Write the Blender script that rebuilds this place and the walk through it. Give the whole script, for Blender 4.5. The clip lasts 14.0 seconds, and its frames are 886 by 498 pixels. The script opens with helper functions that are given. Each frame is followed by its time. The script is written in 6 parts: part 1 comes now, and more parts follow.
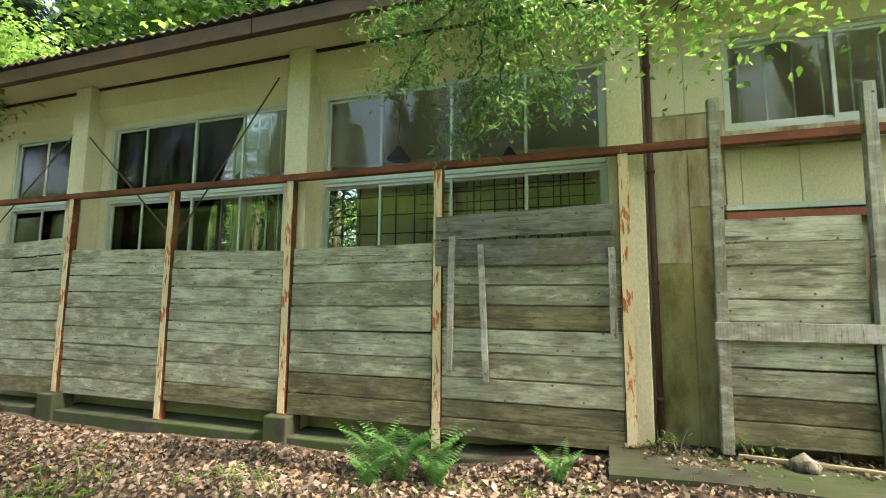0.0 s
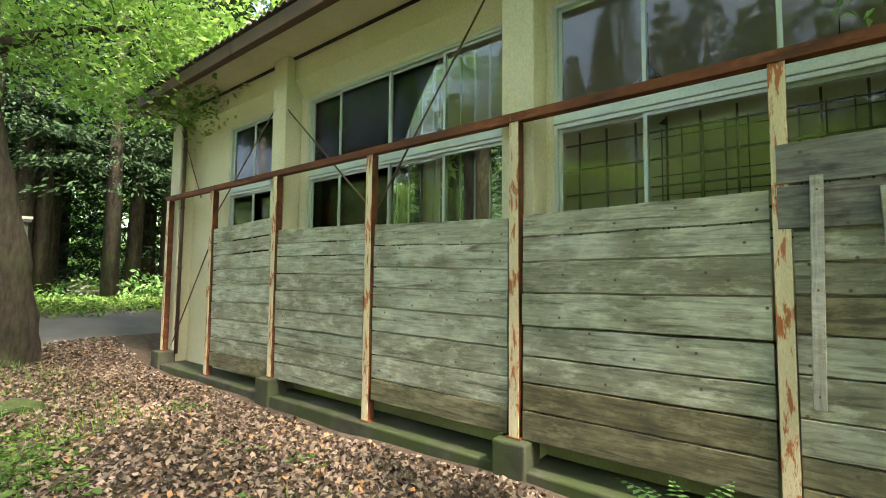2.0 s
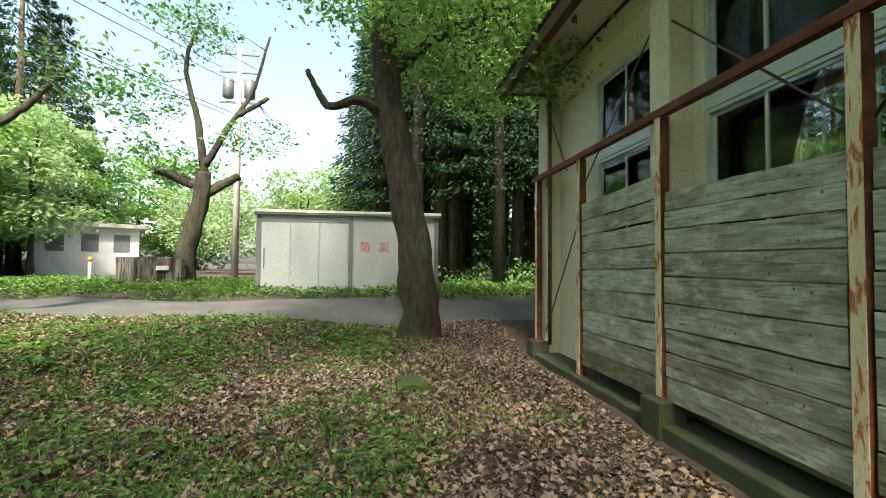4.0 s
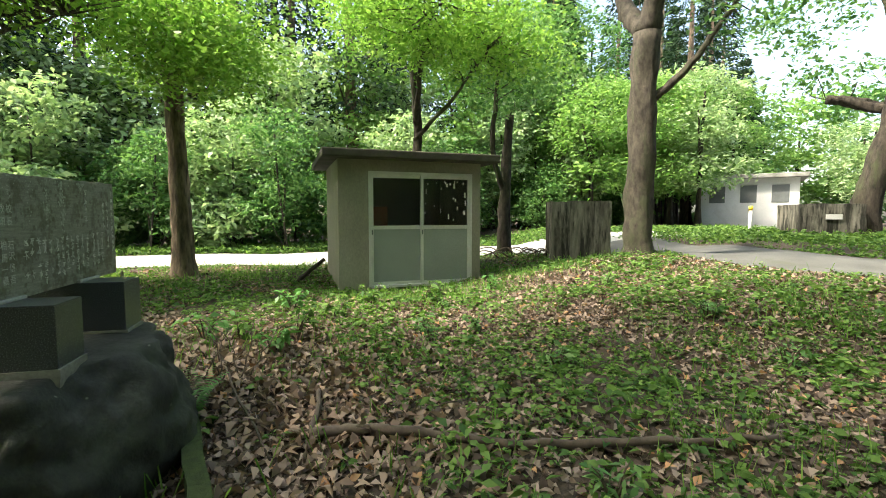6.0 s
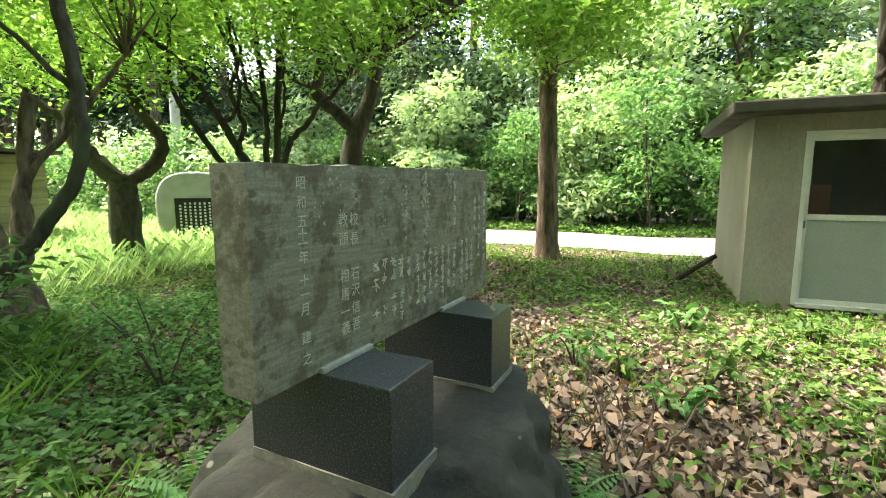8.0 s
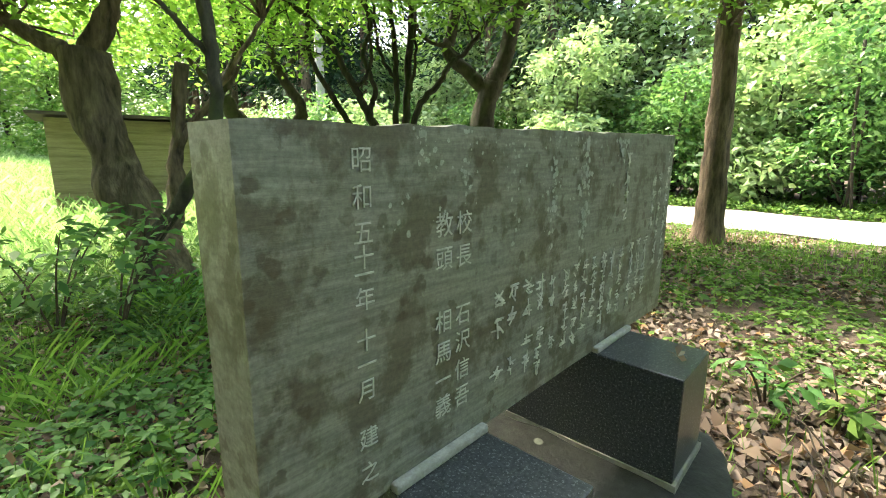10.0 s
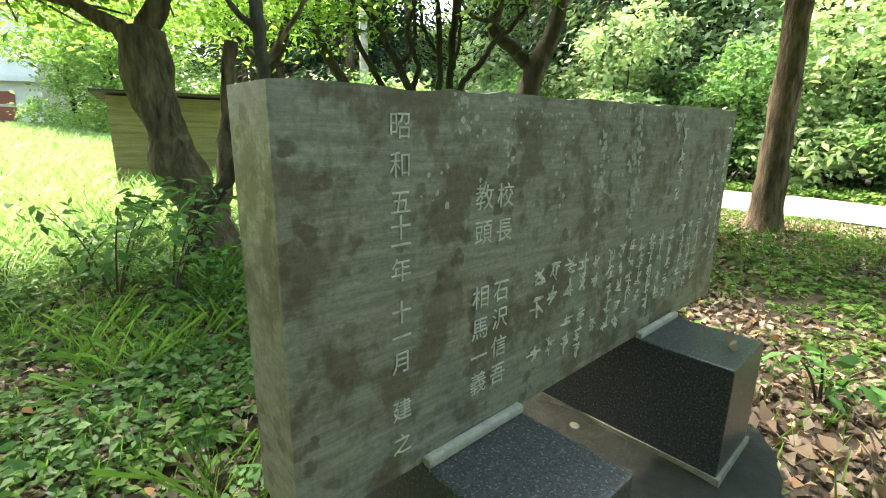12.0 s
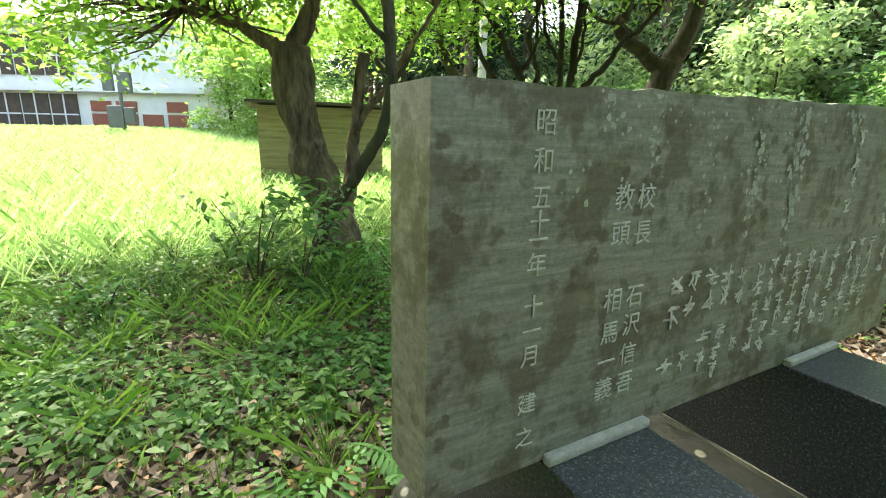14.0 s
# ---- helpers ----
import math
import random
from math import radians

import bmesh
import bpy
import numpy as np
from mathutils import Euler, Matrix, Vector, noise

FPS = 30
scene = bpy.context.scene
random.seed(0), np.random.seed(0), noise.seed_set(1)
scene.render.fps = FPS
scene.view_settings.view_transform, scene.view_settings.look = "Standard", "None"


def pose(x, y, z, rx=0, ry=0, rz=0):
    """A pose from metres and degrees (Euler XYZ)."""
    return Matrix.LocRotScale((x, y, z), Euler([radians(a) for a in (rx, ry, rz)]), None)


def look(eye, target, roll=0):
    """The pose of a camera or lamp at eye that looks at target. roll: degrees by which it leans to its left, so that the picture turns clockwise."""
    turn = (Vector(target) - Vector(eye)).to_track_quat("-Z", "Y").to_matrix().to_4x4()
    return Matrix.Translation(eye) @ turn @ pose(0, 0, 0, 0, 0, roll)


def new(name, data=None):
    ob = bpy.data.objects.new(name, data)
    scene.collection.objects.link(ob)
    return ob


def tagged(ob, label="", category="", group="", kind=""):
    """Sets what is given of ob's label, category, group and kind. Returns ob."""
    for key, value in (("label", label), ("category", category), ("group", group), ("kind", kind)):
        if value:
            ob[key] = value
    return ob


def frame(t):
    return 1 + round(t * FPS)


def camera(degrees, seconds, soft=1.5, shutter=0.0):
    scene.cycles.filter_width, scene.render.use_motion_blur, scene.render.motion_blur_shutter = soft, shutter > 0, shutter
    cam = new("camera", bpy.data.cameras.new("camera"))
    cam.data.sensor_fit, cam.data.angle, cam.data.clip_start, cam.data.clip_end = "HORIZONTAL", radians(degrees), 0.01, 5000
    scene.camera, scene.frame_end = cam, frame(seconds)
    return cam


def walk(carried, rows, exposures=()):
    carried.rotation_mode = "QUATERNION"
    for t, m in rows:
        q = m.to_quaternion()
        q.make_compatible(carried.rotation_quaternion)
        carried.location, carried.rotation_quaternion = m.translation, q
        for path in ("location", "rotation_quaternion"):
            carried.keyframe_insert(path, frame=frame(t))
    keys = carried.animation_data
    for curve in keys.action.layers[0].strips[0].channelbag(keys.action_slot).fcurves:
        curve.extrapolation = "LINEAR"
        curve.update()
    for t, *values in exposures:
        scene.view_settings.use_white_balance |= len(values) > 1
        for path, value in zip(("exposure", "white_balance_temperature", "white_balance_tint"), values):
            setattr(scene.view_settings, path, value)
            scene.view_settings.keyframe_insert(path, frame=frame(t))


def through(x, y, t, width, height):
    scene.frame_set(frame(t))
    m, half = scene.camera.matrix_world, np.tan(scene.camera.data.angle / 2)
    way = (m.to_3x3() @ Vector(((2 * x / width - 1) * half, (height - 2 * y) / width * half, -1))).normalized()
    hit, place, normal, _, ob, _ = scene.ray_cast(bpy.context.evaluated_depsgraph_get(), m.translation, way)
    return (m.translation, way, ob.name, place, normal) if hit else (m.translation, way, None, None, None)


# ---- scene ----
cam = camera(87.8, 14.0, soft=1.0)
METRES, EYE, TILT, LEAN, TURN = 7.7, 1.5, 0.0, 0.0, 17.7
ROWS = [
    (0.0, 0.0, 0.0, 0.0, -0.05, 6.27, -0.42),
    (0.5, -0.0365, 0.052, 0.004, 5.99, 5.85, -0.54),
    (1.0, -0.0776, 0.1108, -0.0021, 11.01, 4.91, -0.62),
    (1.5, -0.1177, 0.1575, 0.001, 15.36, 4.31, -0.62),
    (2.0, -0.1478, 0.2117, 0.0034, 20.26, 3.71, -0.55),
    (4.5, -0.3714, 0.4089, -0.012, 81.2, 0.87, -0.53),
    (5.0, -0.4277, 0.3938, -0.0147, 100.92, -0.83, -0.26),
    (5.5, -0.4624, 0.3763, -0.0214, 121.53, -2.51, -0.13),
    (6.0, -0.4683, 0.3369, -0.0261, 134.9, -4.18, -0.06),
    (6.5, -0.4735, 0.2916, -0.021, 147.59, -5.21, -0.05),
    (7.0, -0.495, 0.2453, -0.0211, 161.42, -5.8, -0.12),
    (7.5, -0.5049, 0.2003, -0.0134, 169.24, -6.33, -0.0),
    (8.0, -0.5031, 0.1484, -0.0109, 176.34, -7.48, 0.03),
    (8.5, -0.5008, 0.1019, -0.0118, 182.25, -8.52, -0.05),
    (9.0, -0.4989, 0.0773, -0.0079, 186.57, -9.66, -0.14),
    (11.5, -0.4961, 0.0659, -0.0093, 196.44, -13.61, -0.76),
    (12.0, -0.4962, 0.0659, -0.0102, 197.32, -14.03, -0.81),
    (12.5, -0.4972, 0.0664, -0.0104, 198.01, -14.38, -0.85),
    (13.0, -0.4979, 0.0669, -0.0107, 198.86, -14.69, -0.91),
    (13.5, -0.4967, 0.0674, -0.0118, 202.14, -14.27, -1.06),
    (14.0, -0.4922, 0.0707, -0.0121, 210.81, -13.46, -1.23),
]
walk(cam, [(t, pose(0, 0, EYE, TILT, LEAN, TURN) @ pose(METRES * x, METRES * y, METRES * z, 90 + pitch, roll, yaw)) for t, x, y, z, yaw, pitch, roll in ROWS],
     [(0.0, 3.1, 7500, 12), (2.2, 3.15, 7500, 12), (4.3, 2.05, 7000, 5), (5.5, 2.12, 7100, 5), (7.0, 3.05, 7300, 9), (9.2, 3.3, 7300, 9), (14.0, 3.35, 7300, 9)])

# world and sun: bright overcast sky with a soft sun through the leaves
world = bpy.data.worlds.new("world")
scene.world = world
world.use_nodes = True
wn = world.node_tree.nodes
sky = wn.new("ShaderNodeTexSky")
sky.sky_type = "NISHITA"
sky.sun_disc = False
sky.sun_elevation, sky.sun_rotation = radians(54), radians(100)
sky.air_density, sky.dust_density, sky.ozone_density = 1.0, 3.5, 0.0
wn["Background"].inputs[1].default_value = 0.125
world.node_tree.links.new(sky.outputs[0], wn["Background"].inputs[0])
sun = new("sun", bpy.data.lights.new("sun", "SUN"))
sun.data.energy, sun.data.angle, sun.data.color = 2.6, radians(4.0), (1.0, 0.95, 0.86)
sun.matrix_world = look((math.sin(radians(100)) * 24, math.cos(radians(100)) * 24, 33.0), (0, 0, 0))

# ---------------------------------------------------------------- materials
def nodes_of(name):
    m = bpy.data.materials.new(name)
    m.use_nodes = True
    return m, m.node_tree.nodes, m.node_tree.links, m.node_tree.nodes["Principled BSDF"]


def noise_node(n, l, scale, detail=4.0, stretch=(1, 1, 1), rough=0.55, seed=0.0, coord="Object"):
    tc, mp, nz = n.new("ShaderNodeTexCoord"), n.new("ShaderNodeMapping"), n.new("ShaderNodeTexNoise")
    mp.inputs["Scale"].default_value = stretch
    mp.inputs["Location"].default_value = (seed, seed * 1.7, seed * 0.3)
    nz.inputs["Scale"].default_value, nz.inputs["Detail"].default_value, nz.inputs["Roughness"].default_value = scale, detail, rough
    l.new(tc.outputs[coord], mp.inputs[0])
    l.new(mp.outputs[0], nz.inputs[0])
    return nz


def ramp(n, l, source, stops):
    r = n.new("ShaderNodeValToRGB")
    while len(r.color_ramp.elements) < len(stops):
        r.color_ramp.elements.new(0.5)
    for e, (p, c) in zip(r.color_ramp.elements, stops):
        e.position, e.color = p, (*c, 1) if len(c) == 3 else c
    l.new(source, r.inputs[0])
    return r


def mix(n, l, fac, a, b, mode="MIX"):
    m = n.new("ShaderNodeMix")
    m.data_type, m.blend_type = "RGBA", mode
    for socket, v in ((m.inputs[0], fac), (m.inputs[6], a), (m.inputs[7], b)):
        if hasattr(v, "is_linked"):
            l.new(v, socket)
        else:
            socket.default_value = v if not isinstance(v, tuple) else (*v, 1)
    return m.outputs[2]


def bump(n, l, p, height, strength, dist=0.01):
    b = n.new("ShaderNodeBump")
    b.inputs["Strength"].default_value, b.inputs["Distance"].default_value = strength, dist
    l.new(height, b.inputs["Height"])
    l.new(b.outputs[0], p.inputs["Normal"])


def random_value(n, island=False):
    if island:
        return n.new("ShaderNodeNewGeometry").outputs["Random Per Island"]
    return n.new("ShaderNodeObjectInfo").outputs["Random"]


def surface(name, c1, c2, scale=3.0, fine=40.0, rough=0.8, metal=0.0, relief=0.3, stain=None, stain_scale=1.2, stain_at=(0.5, 0.65), stretch=(1, 1, 1), dist=0.005):
    """Two-scale mottled surface, with stains of a shape of their own."""
    m, n, l, p = nodes_of(name)
    a = noise_node(n, l, scale, 6, stretch)
    col = ramp(n, l, a.outputs[0], [(0.3, c1), (0.7, c2)]).outputs[0]
    b = noise_node(n, l, fine, 5, stretch, 0.7, 3.0)
    shade = ramp(n, l, b.outputs[0], [(0.25, (0.72, 0.72, 0.72)), (0.75, (1.12, 1.12, 1.12))]).outputs[0]
    col = mix(n, l, 1.0, col, shade, "MULTIPLY")
    if stain:
        s = noise_node(n, l, stain_scale, 7, stretch, 0.65, 9.0)
        f = ramp(n, l, s.outputs[0], [(stain_at[0], (0, 0, 0)), (stain_at[1], (1, 1, 1))]).outputs[0]
        col = mix(n, l, f, col, stain)
    l.new(col, p.inputs["Base Color"])
    p.inputs["Roughness"].default_value, p.inputs["Metallic"].default_value = rough, metal
    bump(n, l, p, b.outputs[0], relief, dist)
    return m


def weathered_wood(name, c1, c2, dark, along=(0.9, 11, 11), mossy=0.0):
    """Grey old planks: long grain, knots, dark cracks and a hue of its own for each plank."""
    m, n, l, p = nodes_of(name)
    rnd = random_value(n)
    tc, mp = n.new("ShaderNodeTexCoord"), n.new("ShaderNodeMapping")
    mp.inputs["Scale"].default_value = along
    sh = n.new("ShaderNodeVectorMath")
    sc = n.new("ShaderNodeMath")
    sc.operation, sc.inputs[1].default_value = "MULTIPLY", 37.0
    l.new(rnd, sc.inputs[0])
    l.new(tc.outputs["Object"], sh.inputs[0])
    l.new(sc.outputs[0], sh.inputs[1])
    l.new(sh.outputs[0], mp.inputs[0])
    g = n.new("ShaderNodeTexNoise")
    g.inputs["Scale"].default_value, g.inputs["Detail"].default_value, g.inputs["Roughness"].default_value = 3.0, 5, 0.55
    g.inputs["Distortion"].default_value = 0.9
    l.new(mp.outputs[0], g.inputs[0])
    big = n.new("ShaderNodeTexNoise")
    big.inputs["Scale"].default_value, big.inputs["Detail"].default_value = 1.7, 5
    l.new(sh.outputs[0], big.inputs[0])
    col = ramp(n, l, g.outputs[0], [(0.22, dark), (0.38, c1), (0.70, c2)]).outputs[0]
    tone = ramp(n, l, rnd, [(0.0, (0.68, 0.66, 0.60)), (0.5, (0.95, 0.95, 0.92)), (1.0, (1.15, 1.18, 1.2))]).outputs[0]
    col = mix(n, l, 1.0, col, tone, "MULTIPLY")
    blot = ramp(n, l, big.outputs[0], [(0.45, (0, 0, 0)), (0.7, (1, 1, 1))]).outputs[0]
    f = n.new("ShaderNodeMath")
    f.operation, f.inputs[1].default_value = "MULTIPLY", 0.75
    l.new(blot, f.inputs[0])
    col = mix(n, l, f.outputs[0], col, (0.13, 0.122, 0.075) if not mossy else (0.05, 0.05, 0.022))
    film, wide = n.new("ShaderNodeTexNoise"), n.new("ShaderNodeMapping")
    wide.inputs["Scale"].default_value = (0.6, 1.6, 1.6)
    l.new(sh.outputs[0], wide.inputs[0])
    film.inputs["Scale"].default_value, film.inputs["Detail"].default_value, film.inputs["Roughness"].default_value = 5.5, 8, 0.72
    l.new(wide.outputs[0], film.inputs[0])
    pale = ramp(n, l, film.outputs[0], [(0.50, (0, 0, 0)), (0.66, (0.7, 0.7, 0.7))]).outputs[0]
    col = mix(n, l, pale, col, tuple(v * 1.3 for v in c2))
    rot = ramp(n, l, film.outputs[0], [(0.30, (0.85, 0.85, 0.85)), (0.44, (0, 0, 0))]).outputs[0]
    col = mix(n, l, rot, col, tuple(v * 0.32 for v in c1))
    crack = n.new("ShaderNodeTexNoise")
    crack.inputs["Scale"].default_value, crack.inputs["Detail"].default_value, crack.inputs["Distortion"].default_value = 1.6, 6, 0.5
    l.new(mp.outputs[0], crack.inputs[0])
    split = ramp(n, l, crack.outputs[0], [(0.60, (0, 0, 0)), (0.72, (0.85, 0.85, 0.85))]).outputs[0]
    col = mix(n, l, split, col, (0.05, 0.043, 0.032))
    v, turn = n.new("ShaderNodeTexVoronoi"), n.new("ShaderNodeMapping")
    turn.inputs["Rotation"].default_value = (math.pi / 2, 0, 0)
    l.new(sh.outputs[0], turn.inputs[0])
    v.voronoi_dimensions = "2D"
    v.inputs["Scale"].default_value = 3.0
    l.new(turn.outputs[0], v.inputs[0])
    knot = ramp(n, l, v.outputs["Distance"], [(0.022, (1, 1, 1)), (0.045, (0, 0, 0))]).outputs[0]
    col = mix(n, l, knot, col, (0.08, 0.065, 0.05))
    l.new(col, p.inputs["Base Color"])
    p.inputs["Roughness"].default_value = 0.85
    bump(n, l, p, g.outputs[0], 0.5, 0.006)
    return m


def leaf_material(name, dark, light, through=0.45, gloss=0.45, extra=None):
    """Thin leaves: light comes through them; each leaf has its own tone."""
    m, n, l, p = nodes_of(name)
    rnd = random_value(n, True)
    stops = [(0.0, dark), (1.0, light)]
    if extra:
        stops = [(0.0, dark), (0.9, light), (0.97, extra)]
    c = ramp(n, l, rnd, stops).outputs[0]
    l.new(c, p.inputs["Base Color"])
    p.inputs["Roughness"].default_value = gloss
    p.inputs["Specular IOR Level"].default_value = 0.25
    t = n.new("ShaderNodeBsdfTranslucent")
    tint = mix(n, l, 1.0, c, (1.15, 1.25, 0.8), "MULTIPLY")
    l.new(tint, t.inputs[0])
    ms = n.new("ShaderNodeMixShader")
    ms.inputs[0].default_value = through
    l.new(p.outputs[0], ms.inputs[1])
    l.new(t.outputs[0], ms.inputs[2])
    l.new(ms.outputs[0], n["Material Output"].inputs[0])
    return m


def glass_material(name, tint=(0.9, 0.95, 0.92)):
    m, n, l, p = nodes_of(name)
    tr, gl, fr, ms = n.new("ShaderNodeBsdfTransparent"), n.new("ShaderNodeBsdfGlossy"), n.new("ShaderNodeFresnel"), n.new("ShaderNodeMixShader")
    tr.inputs[0].default_value = (*tint, 1)
    gl.inputs["Roughness"].default_value = 0.01
    fr.inputs[0].default_value = 1.4
    l.new(fr.outputs[0], ms.inputs[0])
    l.new(tr.outputs[0], ms.inputs[1])
    l.new(gl.outputs[0], ms.inputs[2])
    l.new(ms.outputs[0], n["Material Output"].inputs[0])
    return m


def ground_material():
    m, n, l, p = nodes_of("forest_soil")
    a = noise_node(n, l, 0.55, 6, (1, 1, 1), 0.6)
    b = noise_node(n, l, 9.0, 8, (1, 1, 1), 0.7, 4.0)
    c = noise_node(n, l, 60.0, 4, (1, 1, 1), 0.7, 7.0)
    soil = ramp(n, l, b.outputs[0], [(0.3, (0.022, 0.015, 0.010)), (0.55, (0.06, 0.042, 0.03)), (0.75, (0.12, 0.088, 0.066))]).outputs[0]
    green = ramp(n, l, c.outputs[0], [(0.3, (0.03, 0.05, 0.012)), (0.7, (0.10, 0.15, 0.035))]).outputs[0]
    f = ramp(n, l, a.outputs[0], [(0.60, (0, 0, 0)), (0.74, (1, 1, 1))]).outputs[0]
    l.new(mix(n, l, f, soil, green), p.inputs["Base Color"])
    p.inputs["Roughness"].default_value = 0.95
    bump(n, l, p, b.outputs[0], 0.8, 0.03)
    return m


M = {}
M["soil"] = ground_material()
M["cream"] = surface("cream_paint", (0.60, 0.57, 0.40), (0.68, 0.65, 0.48), 1.2, 60, 0.7, 0, 0.15, (0.42, 0.40, 0.24), 0.9, (0.56, 0.8), (1, 1, 0.5))
M["cream_stained"] = surface("stained_cream_paint", (0.50, 0.48, 0.33), (0.60, 0.57, 0.42), 1.6, 50, 0.8, 0, 0.3, (0.20, 0.13, 0.045), 1.8, (0.44, 0.66), (1.6, 1.6, 0.45))
M["board"] = weathered_wood("weathered_board", (0.23, 0.245, 0.19), (0.42, 0.44, 0.36), (0.05, 0.048, 0.036))
M["board_dark"] = weathered_wood("dark_weathered_board", (0.10, 0.105, 0.10), (0.19, 0.195, 0.185), (0.03, 0.03, 0.028))
M["board_moss"] = weathered_wood("damp_low_board", (0.095, 0.087, 0.052), (0.215, 0.195, 0.12), (0.02, 0.017, 0.011), mossy=1)
M["batten"] = weathered_wood("grey_batten", (0.24, 0.25, 0.23), (0.38, 0.39, 0.36), (0.08, 0.08, 0.075), (18, 18, 1.0))
M["post"] = surface("flaking_cream_steel", (0.62, 0.52, 0.33), (0.70, 0.61, 0.42), 2.0, 50, 0.65, 0, 0.4, (0.36, 0.11, 0.03), 5.5, (0.52, 0.57), (3, 3, 0.6))
M["rust"] = surface("rusty_steel", (0.06, 0.022, 0.014), (0.22, 0.065, 0.022), 3.0, 45, 0.75, 0.2, 0.5, (0.40, 0.14, 0.05), 2.5, (0.55, 0.75), (0.6, 2, 2))
M["alu"] = surface("aluminium_sash", (0.46, 0.52, 0.49), (0.58, 0.63, 0.60), 2, 80, 0.45, 0.35, 0.1)
M["glass"] = glass_material("window_glass")
M["concrete"] = surface("old_concrete", (0.22, 0.22, 0.20), (0.36, 0.36, 0.33), 2.2, 45, 0.9, 0, 0.5, (0.07, 0.075, 0.05), 1.3, (0.5, 0.72))
M["concrete_moss"] = surface("mossy_concrete", (0.022, 0.024, 0.017), (0.075, 0.076, 0.055), 3, 45, 0.95, 0, 0.8, (0.028, 0.045, 0.010), 1.6, (0.42, 0.6))
M["hut_wall"] = surface("hut_render", (0.215, 0.208, 0.165), (0.31, 0.30, 0.245), 1.4, 55, 0.85, 0, 0.35, (0.20, 0.20, 0.16), 1.5, (0.5, 0.75), (1, 1, 0.5))
M["roof_slab"] = surface("mossy_roof_slab", (0.03, 0.028, 0.022), (0.085, 0.08, 0.064), 4, 40, 0.95, 0, 0.7, (0.035, 0.04, 0.02), 2.5, (0.45, 0.65))
M["door_panel"] = surface("grey_door_panel", (0.24, 0.275, 0.255), (0.30, 0.335, 0.315), 1.5, 70, 0.55, 0, 0.1, (0.27, 0.30, 0.26), 1.3, (0.55, 0.8))
M["white_alu"] = surface("pale_aluminium", (0.55, 0.56, 0.54), (0.66, 0.67, 0.65), 3, 80, 0.5, 0.2, 0.1)
M["pillar_dark"] = surface("streaked_concrete", (0.05, 0.045, 0.036), (0.30, 0.285, 0.24), 3.0, 30, 0.95, 0, 0.6, (0.022, 0.022, 0.017), 2.6, (0.46, 0.58), (3.0, 3.0, 0.4))
M["granite"] = surface("black_granite", (0.014, 0.016, 0.018), (0.07, 0.078, 0.084), 150, 300, 0.3, 0, 0.04, (0.20, 0.21, 0.22), 190, (0.56, 0.64))
M["mortar"] = surface("pale_mortar", (0.16, 0.155, 0.13), (0.33, 0.32, 0.275), 9, 60, 0.95, 0, 0.6)
M["rock"] = surface("dark_boulder", (0.022, 0.023, 0.02), (0.06, 0.061, 0.054), 2.2, 25, 0.9, 0, 0.5, (0.05, 0.065, 0.03), 1.8, (0.5, 0.68), (1, 1, 1), 0.012)
M["lichen"] = surface("pale_lichen", (0.34, 0.36, 0.31), (0.47, 0.48, 0.42), 30, 90, 0.95, 0, 0.5)
M["carving"] = surface("pale_carved_letter", (0.34, 0.34, 0.29), (0.78, 0.78, 0.71), 34, 90, 0.9, 0, 0.3)
M["shed"] = surface("pale_shed_steel", (0.36, 0.39, 0.39), (0.41, 0.44, 0.44), 1, 40, 0.45, 0.1, 0.08, (0.27, 0.30, 0.28), 0.8, (0.58, 0.8), (1, 1, 0.4))
M["shed_frame"] = surface("grey_shed_frame", (0.12, 0.13, 0.13), (0.17, 0.185, 0.185), 2, 40, 0.45, 0.2, 0.08)
M["red_paint"] = surface("red_letter_paint", (0.55, 0.02, 0.02), (0.65, 0.04, 0.035), 5, 50, 0.6, 0, 0.05)
M["asphalt"] = surface("old_asphalt", (0.07, 0.07, 0.067), (0.12, 0.12, 0.113), 1.5, 70, 0.9, 0, 0.4, (0.07, 0.075, 0.05), 0.6, (0.56, 0.72))
M["road"] = surface("pale_road_concrete", (0.34, 0.34, 0.32), (0.42, 0.42, 0.40), 0.8, 50, 0.9, 0, 0.3)
M["bark_smooth"] = surface("grey_brown_bark", (0.028, 0.023, 0.018), (0.10, 0.085, 0.067), 13, 38, 0.95, 0, 1.0, (0.06, 0.075, 0.035), 1.5, (0.52, 0.7), (1, 1, 0.5), 0.02)
M["bark_dark"] = surface("dark_bark", (0.010, 0.008, 0.006), (0.066, 0.053, 0.040), 14, 36, 0.95, 0, 1.0, (0.05, 0.065, 0.025), 1.6, (0.5, 0.68), (1, 1, 0.3), 0.025)
M["bark_cedar"] = surface("red_brown_bark", (0.04, 0.028, 0.019), (0.26, 0.19, 0.135), 14, 40, 0.95, 0, 1.0, (0.06, 0.07, 0.03), 2.0, (0.58, 0.72), (1, 1, 0.25), 0.03)
M["bark_pole"] = surface("pole_concrete", (0.36, 0.34, 0.31), (0.46, 0.44, 0.40), 3, 50, 0.85, 0, 0.2)
M["leaf_bright"] = leaf_material("bright_leaf", (0.11, 0.24, 0.06), (0.27, 0.41, 0.145), 0.5)
M["leaf_maple"] = leaf_material("maple_leaf", (0.12, 0.26, 0.05), (0.30, 0.46, 0.12), 0.55)
M["leaf_mid"] = leaf_material("mid_green_leaf", (0.05, 0.145, 0.045), (0.19, 0.33, 0.12), 0.42)
M["leaf_pale"] = leaf_material("pale_shrub_leaf", (0.20, 0.32, 0.15), (0.43, 0.54, 0.32), 0.4, 0.35)
